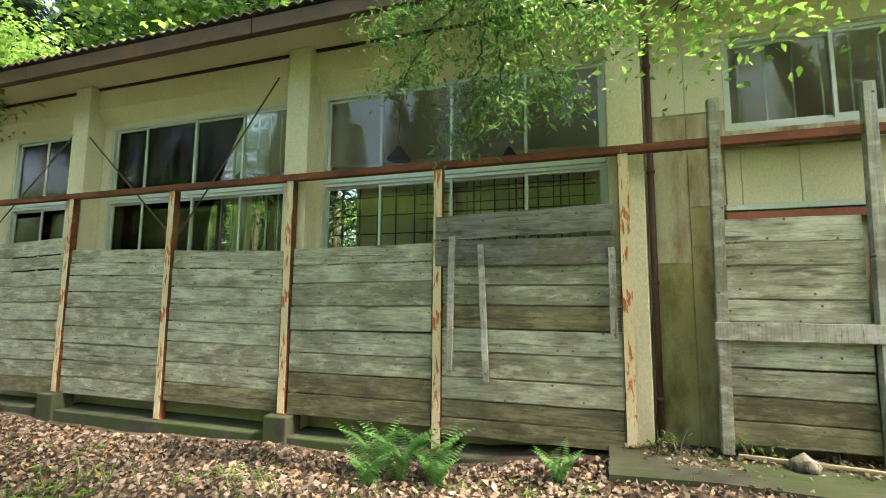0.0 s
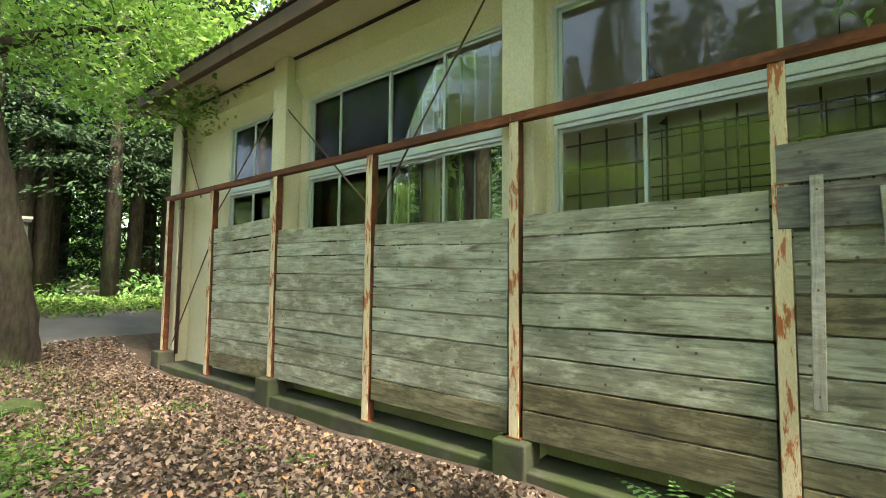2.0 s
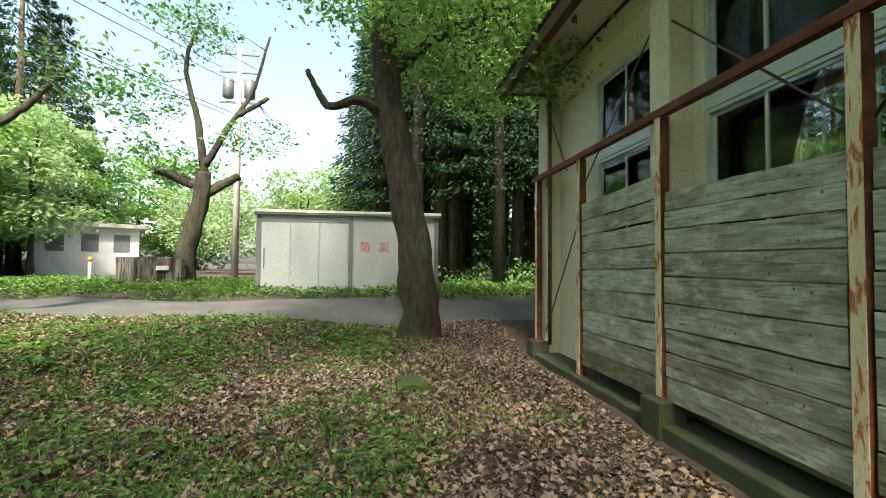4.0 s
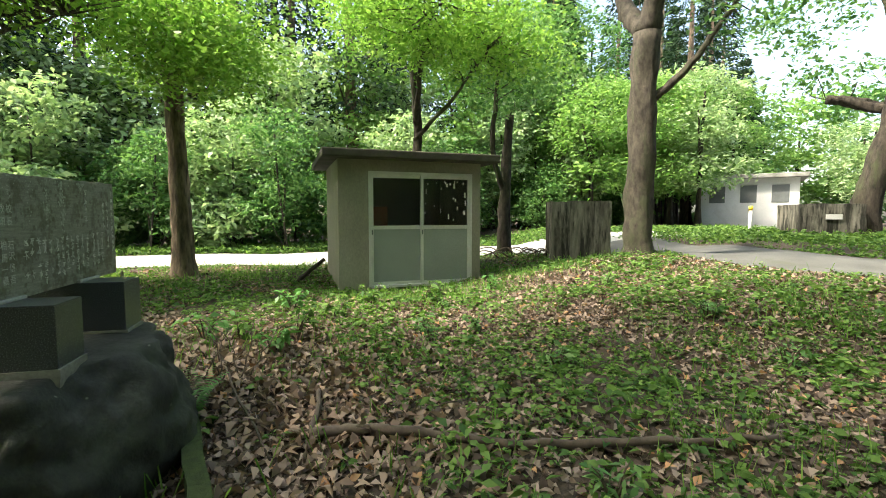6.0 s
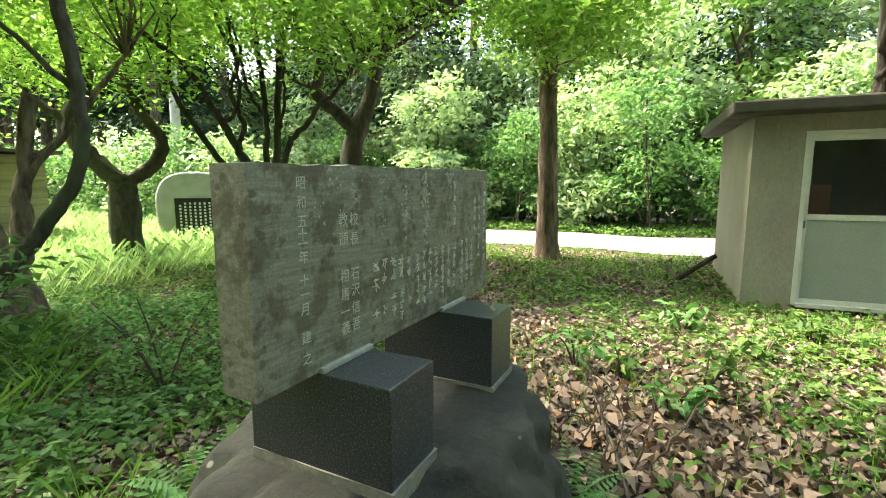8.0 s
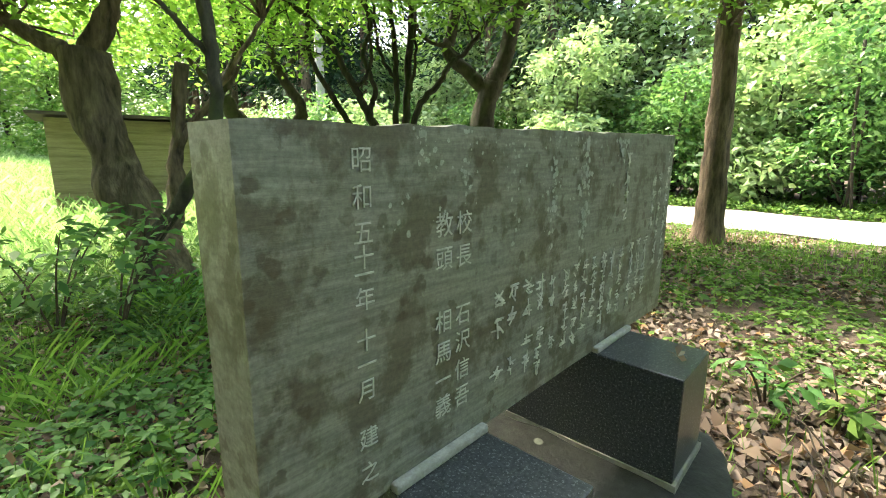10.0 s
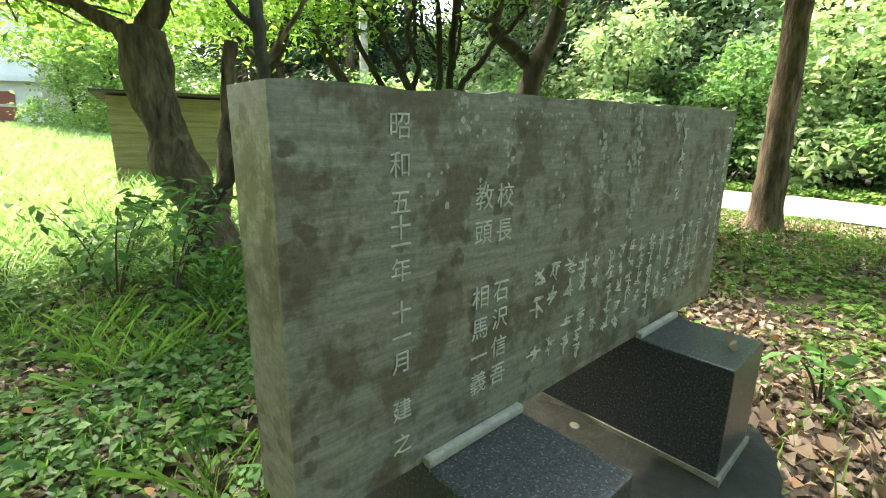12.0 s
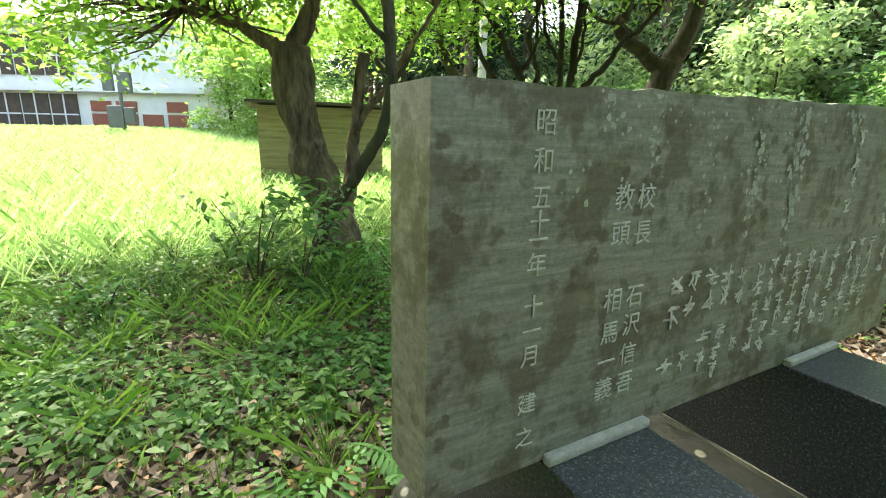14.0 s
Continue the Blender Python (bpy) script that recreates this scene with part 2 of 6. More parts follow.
M["leaf_dark"] = leaf_material("dark_conifer_needle", (0.008, 0.025, 0.011), (0.032, 0.072, 0.028), 0.15, 0.8)
M["leaf_fern"] = leaf_material("fern_leaf", (0.07, 0.19, 0.05), (0.18, 0.37, 0.13), 0.4)
M["grass"] = leaf_material("grass_blade", (0.075, 0.19, 0.03), (0.25, 0.41, 0.105), 0.4, 0.4)
M["weed"] = leaf_material("weed_leaf", (0.04, 0.105, 0.026), (0.18, 0.30, 0.075), 0.4, 0.6)
M["litter"] = leaf_material("fallen_leaf", (0.045, 0.028, 0.021), (0.35, 0.27, 0.22), 0.12, 0.5, (0.40, 0.22, 0.11))
M["dry_leaf"] = leaf_material("pale_dry_leaf", (0.09, 0.055, 0.038), (0.40, 0.29, 0.215), 0.15, 0.5)
M["stick"] = surface("dead_wood", (0.05, 0.037, 0.027), (0.135, 0.103, 0.08), 8, 40, 0.9, 0, 0.5)
M["brown_steel"] = surface("brown_painted_steel", (0.055, 0.030, 0.024), (0.105, 0.055, 0.045), 2, 40, 0.6, 0, 0.15, (0.15, 0.062, 0.03), 2.0, (0.55, 0.7))
M["roof_sheet"] = surface("brown_roof_sheet", (0.045, 0.035, 0.032), (0.085, 0.065, 0.06), 2, 40, 0.7, 0, 0.3)
M["interior"] = surface("beige_plaster", (0.74, 0.67, 0.54), (0.82, 0.75, 0.62), 1.0, 30, 0.9, 0, 0.1)
M["interior_dark"] = surface("brown_interior_wood", (0.05, 0.035, 0.025), (0.10, 0.07, 0.05), 2, 30, 0.7, 0, 0.1)
M["black"] = surface("black_plate", (0.008, 0.008, 0.008), (0.015, 0.015, 0.015), 4, 60, 0.3, 0, 0.05)
M["white"] = surface("white_paint", (0.70, 0.71, 0.70), (0.80, 0.80, 0.79), 1.5, 50, 0.7, 0, 0.1, (0.52, 0.52, 0.48), 0.8, (0.58, 0.78))
M["pale_stone"] = surface("pale_granite", (0.34, 0.34, 0.32), (0.46, 0.46, 0.43), 3, 80, 0.85, 0, 0.4, (0.22, 0.23, 0.19), 1.5, (0.55, 0.7))
M["red_brown"] = surface("red_brown_panel", (0.26, 0.075, 0.045), (0.34, 0.11, 0.065), 1, 30, 0.7, 0, 0.1)
M["plank"] = surface("yellowed_plank", (0.24, 0.20, 0.13), (0.36, 0.31, 0.22), 3, 40, 0.9, 0, 0.4, (0.12, 0.10, 0.065), 2, (0.5, 0.7), (0.3, 0.3, 4))
M["cable"] = surface("black_cable", (0.01, 0.01, 0.01), (0.02, 0.02, 0.02), 4, 40, 0.6, 0, 0.0)
M["yellow"] = surface("yellow_reflector", (0.65, 0.45, 0.02), (0.75, 0.55, 0.04), 4, 40, 0.5, 0, 0.0)
M["wall_moss"] = surface("algae_stained_paint", (0.30, 0.27, 0.11), (0.42, 0.38, 0.20), 1.8, 50, 0.85, 0, 0.4, (0.07, 0.065, 0.02), 1.5, (0.45, 0.7), (1.6, 1.6, 0.8))
M["moss"] = surface("green_moss", (0.02, 0.035, 0.008), (0.055, 0.08, 0.02), 20, 120, 0.95, 0, 0.9)
# grass blades whitened in colour to stand in for strong sunlight
M["grass_sunlit_tint"] = leaf_material("sunlight_tinted_grass_blade", (0.16, 0.31, 0.11), (0.42, 0.55, 0.32), 0.45, 0.4)
M["mortar_pale"] = surface("chalky_mortar", (0.34, 0.33, 0.29), (0.50, 0.49, 0.44), 40, 160, 0.95, 0, 0.9)


def slate_material():
    """Sawn slate: greenish grey, slanting saw streaks, soft brown algae patches and round spots."""
    m, n, l, p = nodes_of("weathered_slate")
    tc, mp = n.new("ShaderNodeTexCoord"), n.new("ShaderNodeMapping")
    mp.inputs["Rotation"].default_value, mp.inputs["Scale"].default_value = (0, radians(14), 0), (5, 20, 55)
    l.new(tc.outputs["Object"], mp.inputs[0])
    saw = n.new("ShaderNodeTexNoise")
    saw.inputs["Scale"].default_value, saw.inputs["Detail"].default_value, saw.inputs["Roughness"].default_value = 1.6, 6, 0.65
    l.new(mp.outputs[0], saw.inputs[0])
    col = ramp(n, l, saw.outputs[0], [(0.28, (0.132, 0.132, 0.106)), (0.5, (0.21, 0.21, 0.172)), (0.74, (0.32, 0.32, 0.268))]).outputs[0]
    big = noise_node(n, l, 10.0, 8, (1, 1, 0.8), 0.65, 2.0)
    f = ramp(n, l, big.outputs[0], [(0.49, (0, 0, 0)), (0.57, (0.7, 0.7, 0.7))]).outputs[0]
    col = mix(n, l, f, col, (0.078, 0.060, 0.031))
    v = n.new("ShaderNodeTexVoronoi")
    v.inputs["Scale"].default_value = 26
    wob = noise_node(n, l, 45, 4, (1, 1, 1), 0.6, 8.0)
    shift = n.new("ShaderNodeVectorMath")
    shift.operation, shift.inputs[1].default_value = "MULTIPLY_ADD", (0.035, 0.035, 0.035)
    l.new(wob.outputs["Color"], shift.inputs[0])
    l.new(tc.outputs["Object"], shift.inputs[2])
    l.new(shift.outputs[0], v.inputs[0])
    d = ramp(n, l, v.outputs["Distance"], [(0.26, (0.75, 0.75, 0.75)), (0.36, (0, 0, 0))]).outputs[0]
    zone = noise_node(n, l, 5.0, 4, (1, 1, 0.7), 0.6, 12.0)
    gate = ramp(n, l, zone.outputs[0], [(0.40, (0.1, 0.1, 0.1)), (0.55, (1, 1, 1))]).outputs[0]
    d = mix(n, l, 1.0, d, gate, "MULTIPLY")
    col = mix(n, l, d, col, (0.078, 0.061, 0.034))
    # pale level bands: a faint sheen painted into the slate colour
    band = noise_node(n, l, 2.0, 3, (0.4, 1, 9), 0.5, 6.0)
    b = ramp(n, l, band.outputs[0], [(0.62, (0, 0, 0)), (0.72, (0.35, 0.35, 0.35))]).outputs[0]
    col = mix(n, l, b, col, (0.27, 0.25, 0.20))
    fine = noise_node(n, l, 120, 4, (1, 1, 1), 0.7, 4.0)
    grain = ramp(n, l, fine.outputs[0], [(0.3, (0.72, 0.72, 0.72)), (0.7, (1.2, 1.2, 1.2))]).outputs[0]
    col = mix(n, l, 1.0, col, grain, "MULTIPLY")
    l.new(col, p.inputs["Base Color"])
    p.inputs["Roughness"].default_value = 0.5
    bump(n, l, p, saw.outputs[0], 0.35, 0.003)
    return m


M["slate"] = slate_material()


def rock_material():
    """Dark river boulder with mossy film, hairline seams and pale lichen discs."""
    m, n, l, p = nodes_of("lichen_boulder")
    a = noise_node(n, l, 3.0, 8, (1, 1, 1), 0.65)
    col = ramp(n, l, a.outputs[0], [(0.32, (0.009, 0.010, 0.0085)), (0.55, (0.030, 0.032, 0.026)), (0.75, (0.08, 0.083, 0.07))]).outputs[0]
    b = noise_node(n, l, 1.6, 6, (1, 1, 1), 0.6, 5.0)
    f = ramp(n, l, b.outputs[0], [(0.5, (0, 0, 0)), (0.66, (0.8, 0.8, 0.8))]).outputs[0]
    col = mix(n, l, f, col, (0.036, 0.046, 0.024))
    tc, v = n.new("ShaderNodeTexCoord"), n.new("ShaderNodeTexVoronoi")
    v.inputs["Scale"].default_value = 6.5
    l.new(tc.outputs["Object"], v.inputs[0])
    d = ramp(n, l, v.outputs["Distance"], [(0.07, (0.85, 0.85, 0.85)), (0.10, (0, 0, 0))]).outputs[0]
    col = mix(n, l, d, col, (0.26, 0.27, 0.22))
    c = noise_node(n, l, 40, 6, (1, 1, 1), 0.7, 8.0)
    col = mix(n, l, 1.0, col, ramp(n, l, c.outputs[0], [(0.3, (0.65, 0.65, 0.65)), (0.7, (1.25, 1.25, 1.25))]).outputs[0], "MULTIPLY")
    l.new(col, p.inputs["Base Color"])
    p.inputs["Roughness"].default_value = 0.85
    bump(n, l, p, a.outputs[0], 0.9, 0.04)
    return m


M["rock"] = rock_material()

# ---------------------------------------------------------------- tools
def thing(name, loc=(0, 0, 0), rz=0.0, label="", category="", group="", kind=""):
    ob = new(name)
    ob.empty_display_size = 0.1
    ob.matrix_world = pose(*loc, 0, 0, rz)
    return tagged(ob, label, category, group, kind)


def link_mesh(name, me, material, parent=None, label=""):
    me.materials.append(material)
    ob = new(name, me)
    if parent is not None:
        ob.parent = parent
    return tagged(ob, label)


def part(name, bm, material, parent=None, label="", smooth=False):
    me = bpy.data.meshes.new(name)
    bm.to_mesh(me)
    bm.free()
    if smooth:
        me.shade_smooth()
    return link_mesh(name, me, material, parent, label)


def raw(name, verts, faces, material, parent=None, label="", smooth=False):
    me = bpy.data.meshes.new(name)
    me.from_pydata([tuple(v) for v in verts], [], faces)
    me.update()
    if smooth:
        me.shade_smooth()
    return link_mesh(name, me, material, parent, label)


def quads(name, verts, material, parent=None, label=""):
    """Loose four-cornered leaves: verts is (n, 4, 3)."""
    v = np.asarray(verts, dtype=np.float32).reshape(-1, 3)
    k = len(v) // 4
    me = bpy.data.meshes.new(name)
    me.vertices.add(len(v))
    me.vertices.foreach_set("co", v.ravel())
    me.loops.add(len(v))
    me.loops.foreach_set("vertex_index", np.arange(len(v), dtype=np.int32))
    me.polygons.add(k)
    me.polygons.foreach_set("loop_start", np.arange(0, len(v), 4, dtype=np.int32))
    me.update(calc_edges=True)
    return link_mesh(name, me, material, parent, label)


def add_box(bm, x0, x1, y0, y1, z0, z1, m=None):
    vs = [bm.verts.new((x, y, z)) for x in (x0, x1) for y in (y0, y1) for z in (z0, z1)]
    for f in ((0, 1, 3, 2), (4, 6, 7, 5), (0, 4, 5, 1), (2, 3, 7, 6), (0, 2, 6, 4), (1, 5, 7, 3)):
        bm.faces.new([vs[i] for i in f])
    if m is not None:
        bmesh.ops.transform(bm, matrix=m, verts=vs)
    return vs


def box(name, x0, x1, y0, y1, z0, z1, material, parent=None, label="", bevel=0.0, m=None):
    bm = bmesh.new()
    add_box(bm, x0, x1, y0, y1, z0, z1, m)
    if bevel:
        bmesh.ops.bevel(bm, geom=bm.edges[:], offset=bevel, segments=2, affect="EDGES", profile=0.5)
    return part(name, bm, material, parent, label)


def tube_data(pts, radii, sides, verts, faces, knobby=0.0):
    pts = [Vector(p) for p in pts]
    base, prev = len(verts), None
    for i, p in enumerate(pts):
        d = (pts[min(i + 1, len(pts) - 1)] - pts[max(i - 1, 0)]).normalized()
        if prev is None:
            a = d.orthogonal().normalized()
        else:
            a = (prev - d * prev.dot(d)).normalized()
        prev = a
        b = d.cross(a)
        for k in range(sides):
            w = 2 * math.pi * k / sides
            r = radii[i] * (1 + knobby * noise.noise(p * 2.3 + Vector((math.cos(w), math.sin(w), 0)) * 1.5))
            if knobby > 0.2:
                r *= 1 + 0.16 * noise.noise(Vector((math.cos(w) * 4.5, math.sin(w) * 4.5, p.z * 0.9))) + 0.06 * noise.noise(p * 7)
            verts.append(p + (a * math.cos(w) + b * math.sin(w)) * r)
    for i in range(len(pts) - 1):
        for k in range(sides):
            j = (k + 1) % sides
            faces.append((base + i * sides + k, base + i * sides + j, base + (i + 1) * sides + j, base + (i + 1) * sides + k))
    faces.append(tuple(base + k for k in range(sides))[::-1])
    faces.append(tuple(base + (len(pts) - 1) * sides + k for k in range(sides)))


def tubes(name, runs, material, parent=None, label="", sides=8, knobby=0.0):
    verts, faces = [], []
    for pts, radii in runs:
        if not isinstance(radii, (list, tuple)):
            radii = [radii] * len(pts)
        tube_data(pts, radii, sides, verts, faces, knobby)
    return raw(name, verts, faces, material, parent, label, True)


def curve_points(pts, steps=5, wobble=0.0, rng=None):
    """A smooth line through a few points."""
    p = [Vector(q) for q in pts]
    p = [p[0] * 2 - p[1]] + p + [p[-1] * 2 - p[-2]]
    out = []
    for i in range(1, len(p) - 2):
        for s in range(steps):
            t = s / steps
            a, b, c, d = p[i - 1], p[i], p[i + 1], p[i + 2]
            q = 0.5 * ((2 * b) + (c - a) * t + (2 * a - 5 * b + 4 * c - d) * t * t + (3 * b - a - 3 * c + d) * t ** 3)
            if wobble and rng is not None:
                q = q + Vector(rng.normal(0, wobble, 3))
            out.append(q)
    out.append(p[-2])
    return out


def unit(v):
    return v / np.maximum(np.linalg.norm(v, axis=1, keepdims=True), 1e-6)


def leaf_quads(rng, centres, size, width=0.45, flat=0.4, droop=0.15, direction=None, curl=0.06):
    """Kite-shaped leaves at the centres; flat 1: lying level, 0: any way up."""
    n = len(centres)
    d = rng.normal(0, 1, (n, 3)) if direction is None else direction + rng.normal(0, 0.35, (n, 3))
    d[:, 2] = d[:, 2] * (1 - flat) - droop
    d = unit(d)
    up = np.tile((0.0, 0.0, 1.0), (n, 1)) * (flat + 0.2) + rng.normal(0, 1, (n, 3)) * (1.05 - flat)
    side = unit(np.cross(d, up))
    nor = np.cross(side, d)
    s = (size * rng.uniform(0.6, 1.35, n))[:, None]
    q = np.empty((n, 4, 3))
    q[:, 0], q[:, 2] = centres, centres + d * s - nor * s * 0.12
    q[:, 1] = centres + d * s * 0.45 + side * s * width * 0.5 + nor * s * curl * rng.uniform(0.3, 1.7, n)[:, None]
    q[:, 3] = centres + d * s * 0.45 - side * s * width * 0.5 + nor * s * curl * rng.uniform(0.3, 1.7, n)[:, None]
    return q


def blob_points(rng, centre, radius, count, twigs, spread=0.3, hollow=0.6, flat=0.4):
    """Leaf places gathered round twigs inside an uneven rounded body."""
    r = np.array(radius, dtype=float)
    v = unit(rng.normal(0, 1, (twigs, 3)))
    bumps = np.array([1 + 0.35 * noise.noise(Vector(w) * 1.7 + Vector(centre)) for w in v])
    t = np.array(centre) + v * r * (bumps * rng.uniform(hollow, 1.0, twigs) ** 0.6)[:, None]
    k = rng.integers(0, twigs, count)
    return t[k] + rng.normal(0, 1, (count, 3)) * np.array((spread, spread, spread * flat)), t


def sm(t):
    t = np.clip(t, 0, 1)
    return t * t * (3 - 2 * t)


def ground_z(x, y):
    """Height of the ground: a dip before the long building, a rise to the road and the drive."""
    x, y = np.asarray(x, dtype=float), np.asarray(y, dtype=float)
    z = (0.45 + 0.1 * sm((-x - 13) / 3)) * sm((-x - 6.5 - 5.0 * sm((y + 2) / 5)) / 5.5) * (1 - 0.75 * sm((-y - 4.3) / 2.6) * sm((x + 17) / 4))
    z = z - 0.16 * np.exp(-((x + 7.6) / 1.9) ** 2 - ((y + 6.2) / 1.9) ** 2)
    z = z + 0.1 * sm((-y - 1) / 4)
    z = z - 0.18 * np.exp(-((x + 7) / 4) ** 2 - ((y - 2) / 3) ** 2)
    z = z - 0.25 * sm((y - 3.0) / 1.8) * sm((0.8 - x) / 3) * sm((x + 14) / 3)
    z = z + 1.2 * sm((x - 5) / 27)
    z = z + 0.03 * np.sin(x * 1.3 + 0.5) * np.sin(y * 1.7) + 0.012 * np.sin(x * 4.1 + y * 2.2)
    return z

# ---------------------------------------------------------------- ground, drive, road
rng = np.random.default_rng(7)


def make_ground():
    near = np.arange(-24, 14.01, 0.25)
    xs = np.concatenate([[-2500, -700, -250, -120, -70, -45, -32], near, [20, 30, 45, 70, 120, 250, 700, 2500]])
    neary = np.arange(-22, 9.01, 0.25)
    ys = np.concatenate([[-2500, -700, -250, -120, -70, -45, -30], neary, [14, 22, 35, 60, 110, 250, 700, 2500]])
    gx, gy = np.meshgrid(xs, ys, indexing="ij")
    gz = ground_z(gx, gy)
    verts = np.stack([gx, gy, gz], -1).reshape(-1, 3).tolist()
    w = len(ys)
    faces = [(i * w + j, (i + 1) * w + j, (i + 1) * w + j + 1, i * w + j + 1) for i in range(len(xs) - 1) for j in range(w - 1)]
    ob = raw("ground", verts, faces, M["soil"], None, "", True)
    return tagged(ob, "brown forest soil with moss and weeds", "ground", "", "structure")


make_ground()


def strip(name, line, width, material, lift, label, category):
    pts = curve_points([(x, y, 0) for x, y in line], 10)
    verts, faces = [], []
    for i, p in enumerate(pts):
        d = (pts[min(i + 1, len(pts) - 1)] - pts[max(i - 1, 0)]).normalized()
        s = Vector((-d.y, d.x, 0))
        for k in range(7):
            u = (k / 6 - 0.5) * width * (1 + 0.05 * noise.noise(p * 0.9 + s * k))
            q = p + s * u
            edge = 0.5 - abs(k / 6 - 0.5)
            verts.append((q.x, q.y, float(ground_z(q.x, q.y)) + lift + min(edge, 0.2) * 0.12))
    for i in range(len(pts) - 1):
        for k in range(6):
            faces.append((i * 7 + k, i * 7 + k + 1, (i + 1) * 7 + k + 1, (i + 1) * 7 + k))
    return tagged(raw(name, verts, faces, material, None, "", True), label, category, "", "structure")


strip("drive", [(-15.0, 40), (-15.1, 22), (-15.2, 10), (-15.0, 4), (-14.0, 0), (-13.2, -3), (-14.0, -6.0), (-15.5, -9.4)], 2.7, M["asphalt"], 0.015, "cracked grey asphalt drive with leaves along it", "drive")
strip("road", [(70, -33), (40, -25), (20, -19), (4, -14.4), (-7.4, -11.5), (-16, -9.8), (-22, -9.4), (-30, -11), (-42, -17), (-60, -30)], 3.4, M["road"], 0.025, "pale sunlit concrete road through the woods", "road")

# ---------------------------------------------------------------- the long building
POSTS = [-11.62, -9.78, -7.80, -5.74, -3.73, -1.68, 0.36]
WALL_Y = 5.5


def solid_wall(name, boxes, material, label, parent=None):
    bm = bmesh.new()
    for b in boxes:
        add_box(bm, *b)
    ob = part(name, bm, material, parent, label)
    if parent is None:
        tagged(ob, "", "wall", "", "structure")
    return ob


BAYS = [(-10.05, -8.42), (-7.62, -4.02), (-3.52, 0.22)]
W0, W1, W2, W3 = 1.75, 3.08, 3.17, 4.34
solid_wall("wall_front", [
    (-11.9, 0.62, WALL_Y - 0.02, WALL_Y + 0.16, -0.3, W0), (-11.9, 0.62, WALL_Y - 0.02, WALL_Y + 0.16, W3, 5.0),
    (-11.9, BAYS[0][0], WALL_Y - 0.02, WALL_Y + 0.16, W0, W3), (BAYS[0][1], BAYS[1][0], WALL_Y - 0.02, WALL_Y + 0.16, W0, W3),
    (BAYS[1][1], BAYS[2][0], WALL_Y - 0.02, WALL_Y + 0.16, W0, W3), (BAYS[2][1], 0.62, WALL_Y - 0.02, WALL_Y + 0.16, W0, W3),
], M["cream"], "cream painted wall of the long building with stains")
solid_wall("wall_right_wing", [(0.62, 8.0, 5.42, 5.6, -0.3, 3.3), (0.62, 1.42, 5.42, 5.6, 3.3, 5.0), (5.2, 8.0, 5.42, 5.6, 3.3, 5.0), (1.42, 5.2, 5.42, 5.6, 4.32, 5.0)],
           M["cream_stained"], "cream panel wall with brown and green damp stains")
solid_wall("wall_end", [(-11.9, -11.74, 5.64, 9.4, -0.3, 5.0)], M["cream"], "cream end wall of the long building")
solid_wall("wall_right_end", [(8.0, 8.16, 5.42, 9.4, -0.3, 5.0)], M["cream"], "cream end wall of the side wing")
solid_wall("wall_back", [(-11.9, 8.16, 9.4, 9.56, -0.3, 1.3), (-11.9, 8.16, 9.4, 9.56, 4.45, 5.0)] +
           [(a, b, 9.4, 9.56, 1.3, 4.45) for a, b in ((-11.9, -11.4), (-8.6, -8.2), (-5.1, 0.9), (4.0, 4.5), (7.66, 8.16))], M["interior"], "beige back wall with wide window openings")
# floor takes the pale plaster colour so that it reflects light to the ceiling
tagged(box("floor_inside", -11.74, 8.0, 5.66, 9.4, 0.75, 0.9, M["interior"]), "beige floor indoors, made pale to bounce light upwards", "floor", "", "structure")
tagged(box("ceiling_inside", -11.74, 8.0, 5.66, 9.4, 4.62, 4.7, M["interior"]), "beige plaster ceiling indoors", "ceiling", "", "structure")
tagged(box("footing", -11.9, 0.75, 4.97, 5.48, -0.7, -0.17, M["concrete_moss"], None, "", 0.02), "mossy grey concrete ledge along the wall foot", "footing", "", "structure")
for x in (-11.9, -8.16, -3.95, 0.22):
    tagged(box("pillar", x, x + (0.42 if x < -11 else 0.36), 5.19, 5.478, -0.168, 4.98, M["cream"], None, "", 0.012), "cream painted concrete pillar on the wall", "pillar", "wall pillars", "structure")
for x0, x1 in ((-11.48, -8.16), (-7.8, -3.95), (-3.59, 0.22)):
    bm = bmesh.new()
    vs = [bm.verts.new(v) for x in (x0, x1) for v in ((x, 5.478, 4.40), (x, 5.33, 4.62), (x, 5.33, 4.95), (x, 5.478, 4.95))]
    for f in ((0, 1, 2, 3), (7, 6, 5, 4), (0, 4, 5, 1), (1, 5, 6, 2), (2, 6, 7, 3), (3, 7, 4, 0)):
        bm.faces.new([vs[i] for i in f])
    bmesh.ops.recalc_face_normals(bm, faces=bm.faces[:])
    tagged(part("lintel_beam", bm, M["cream"]), "cream painted lintel beam over the windows", "beam", "lintel beams", "structure")


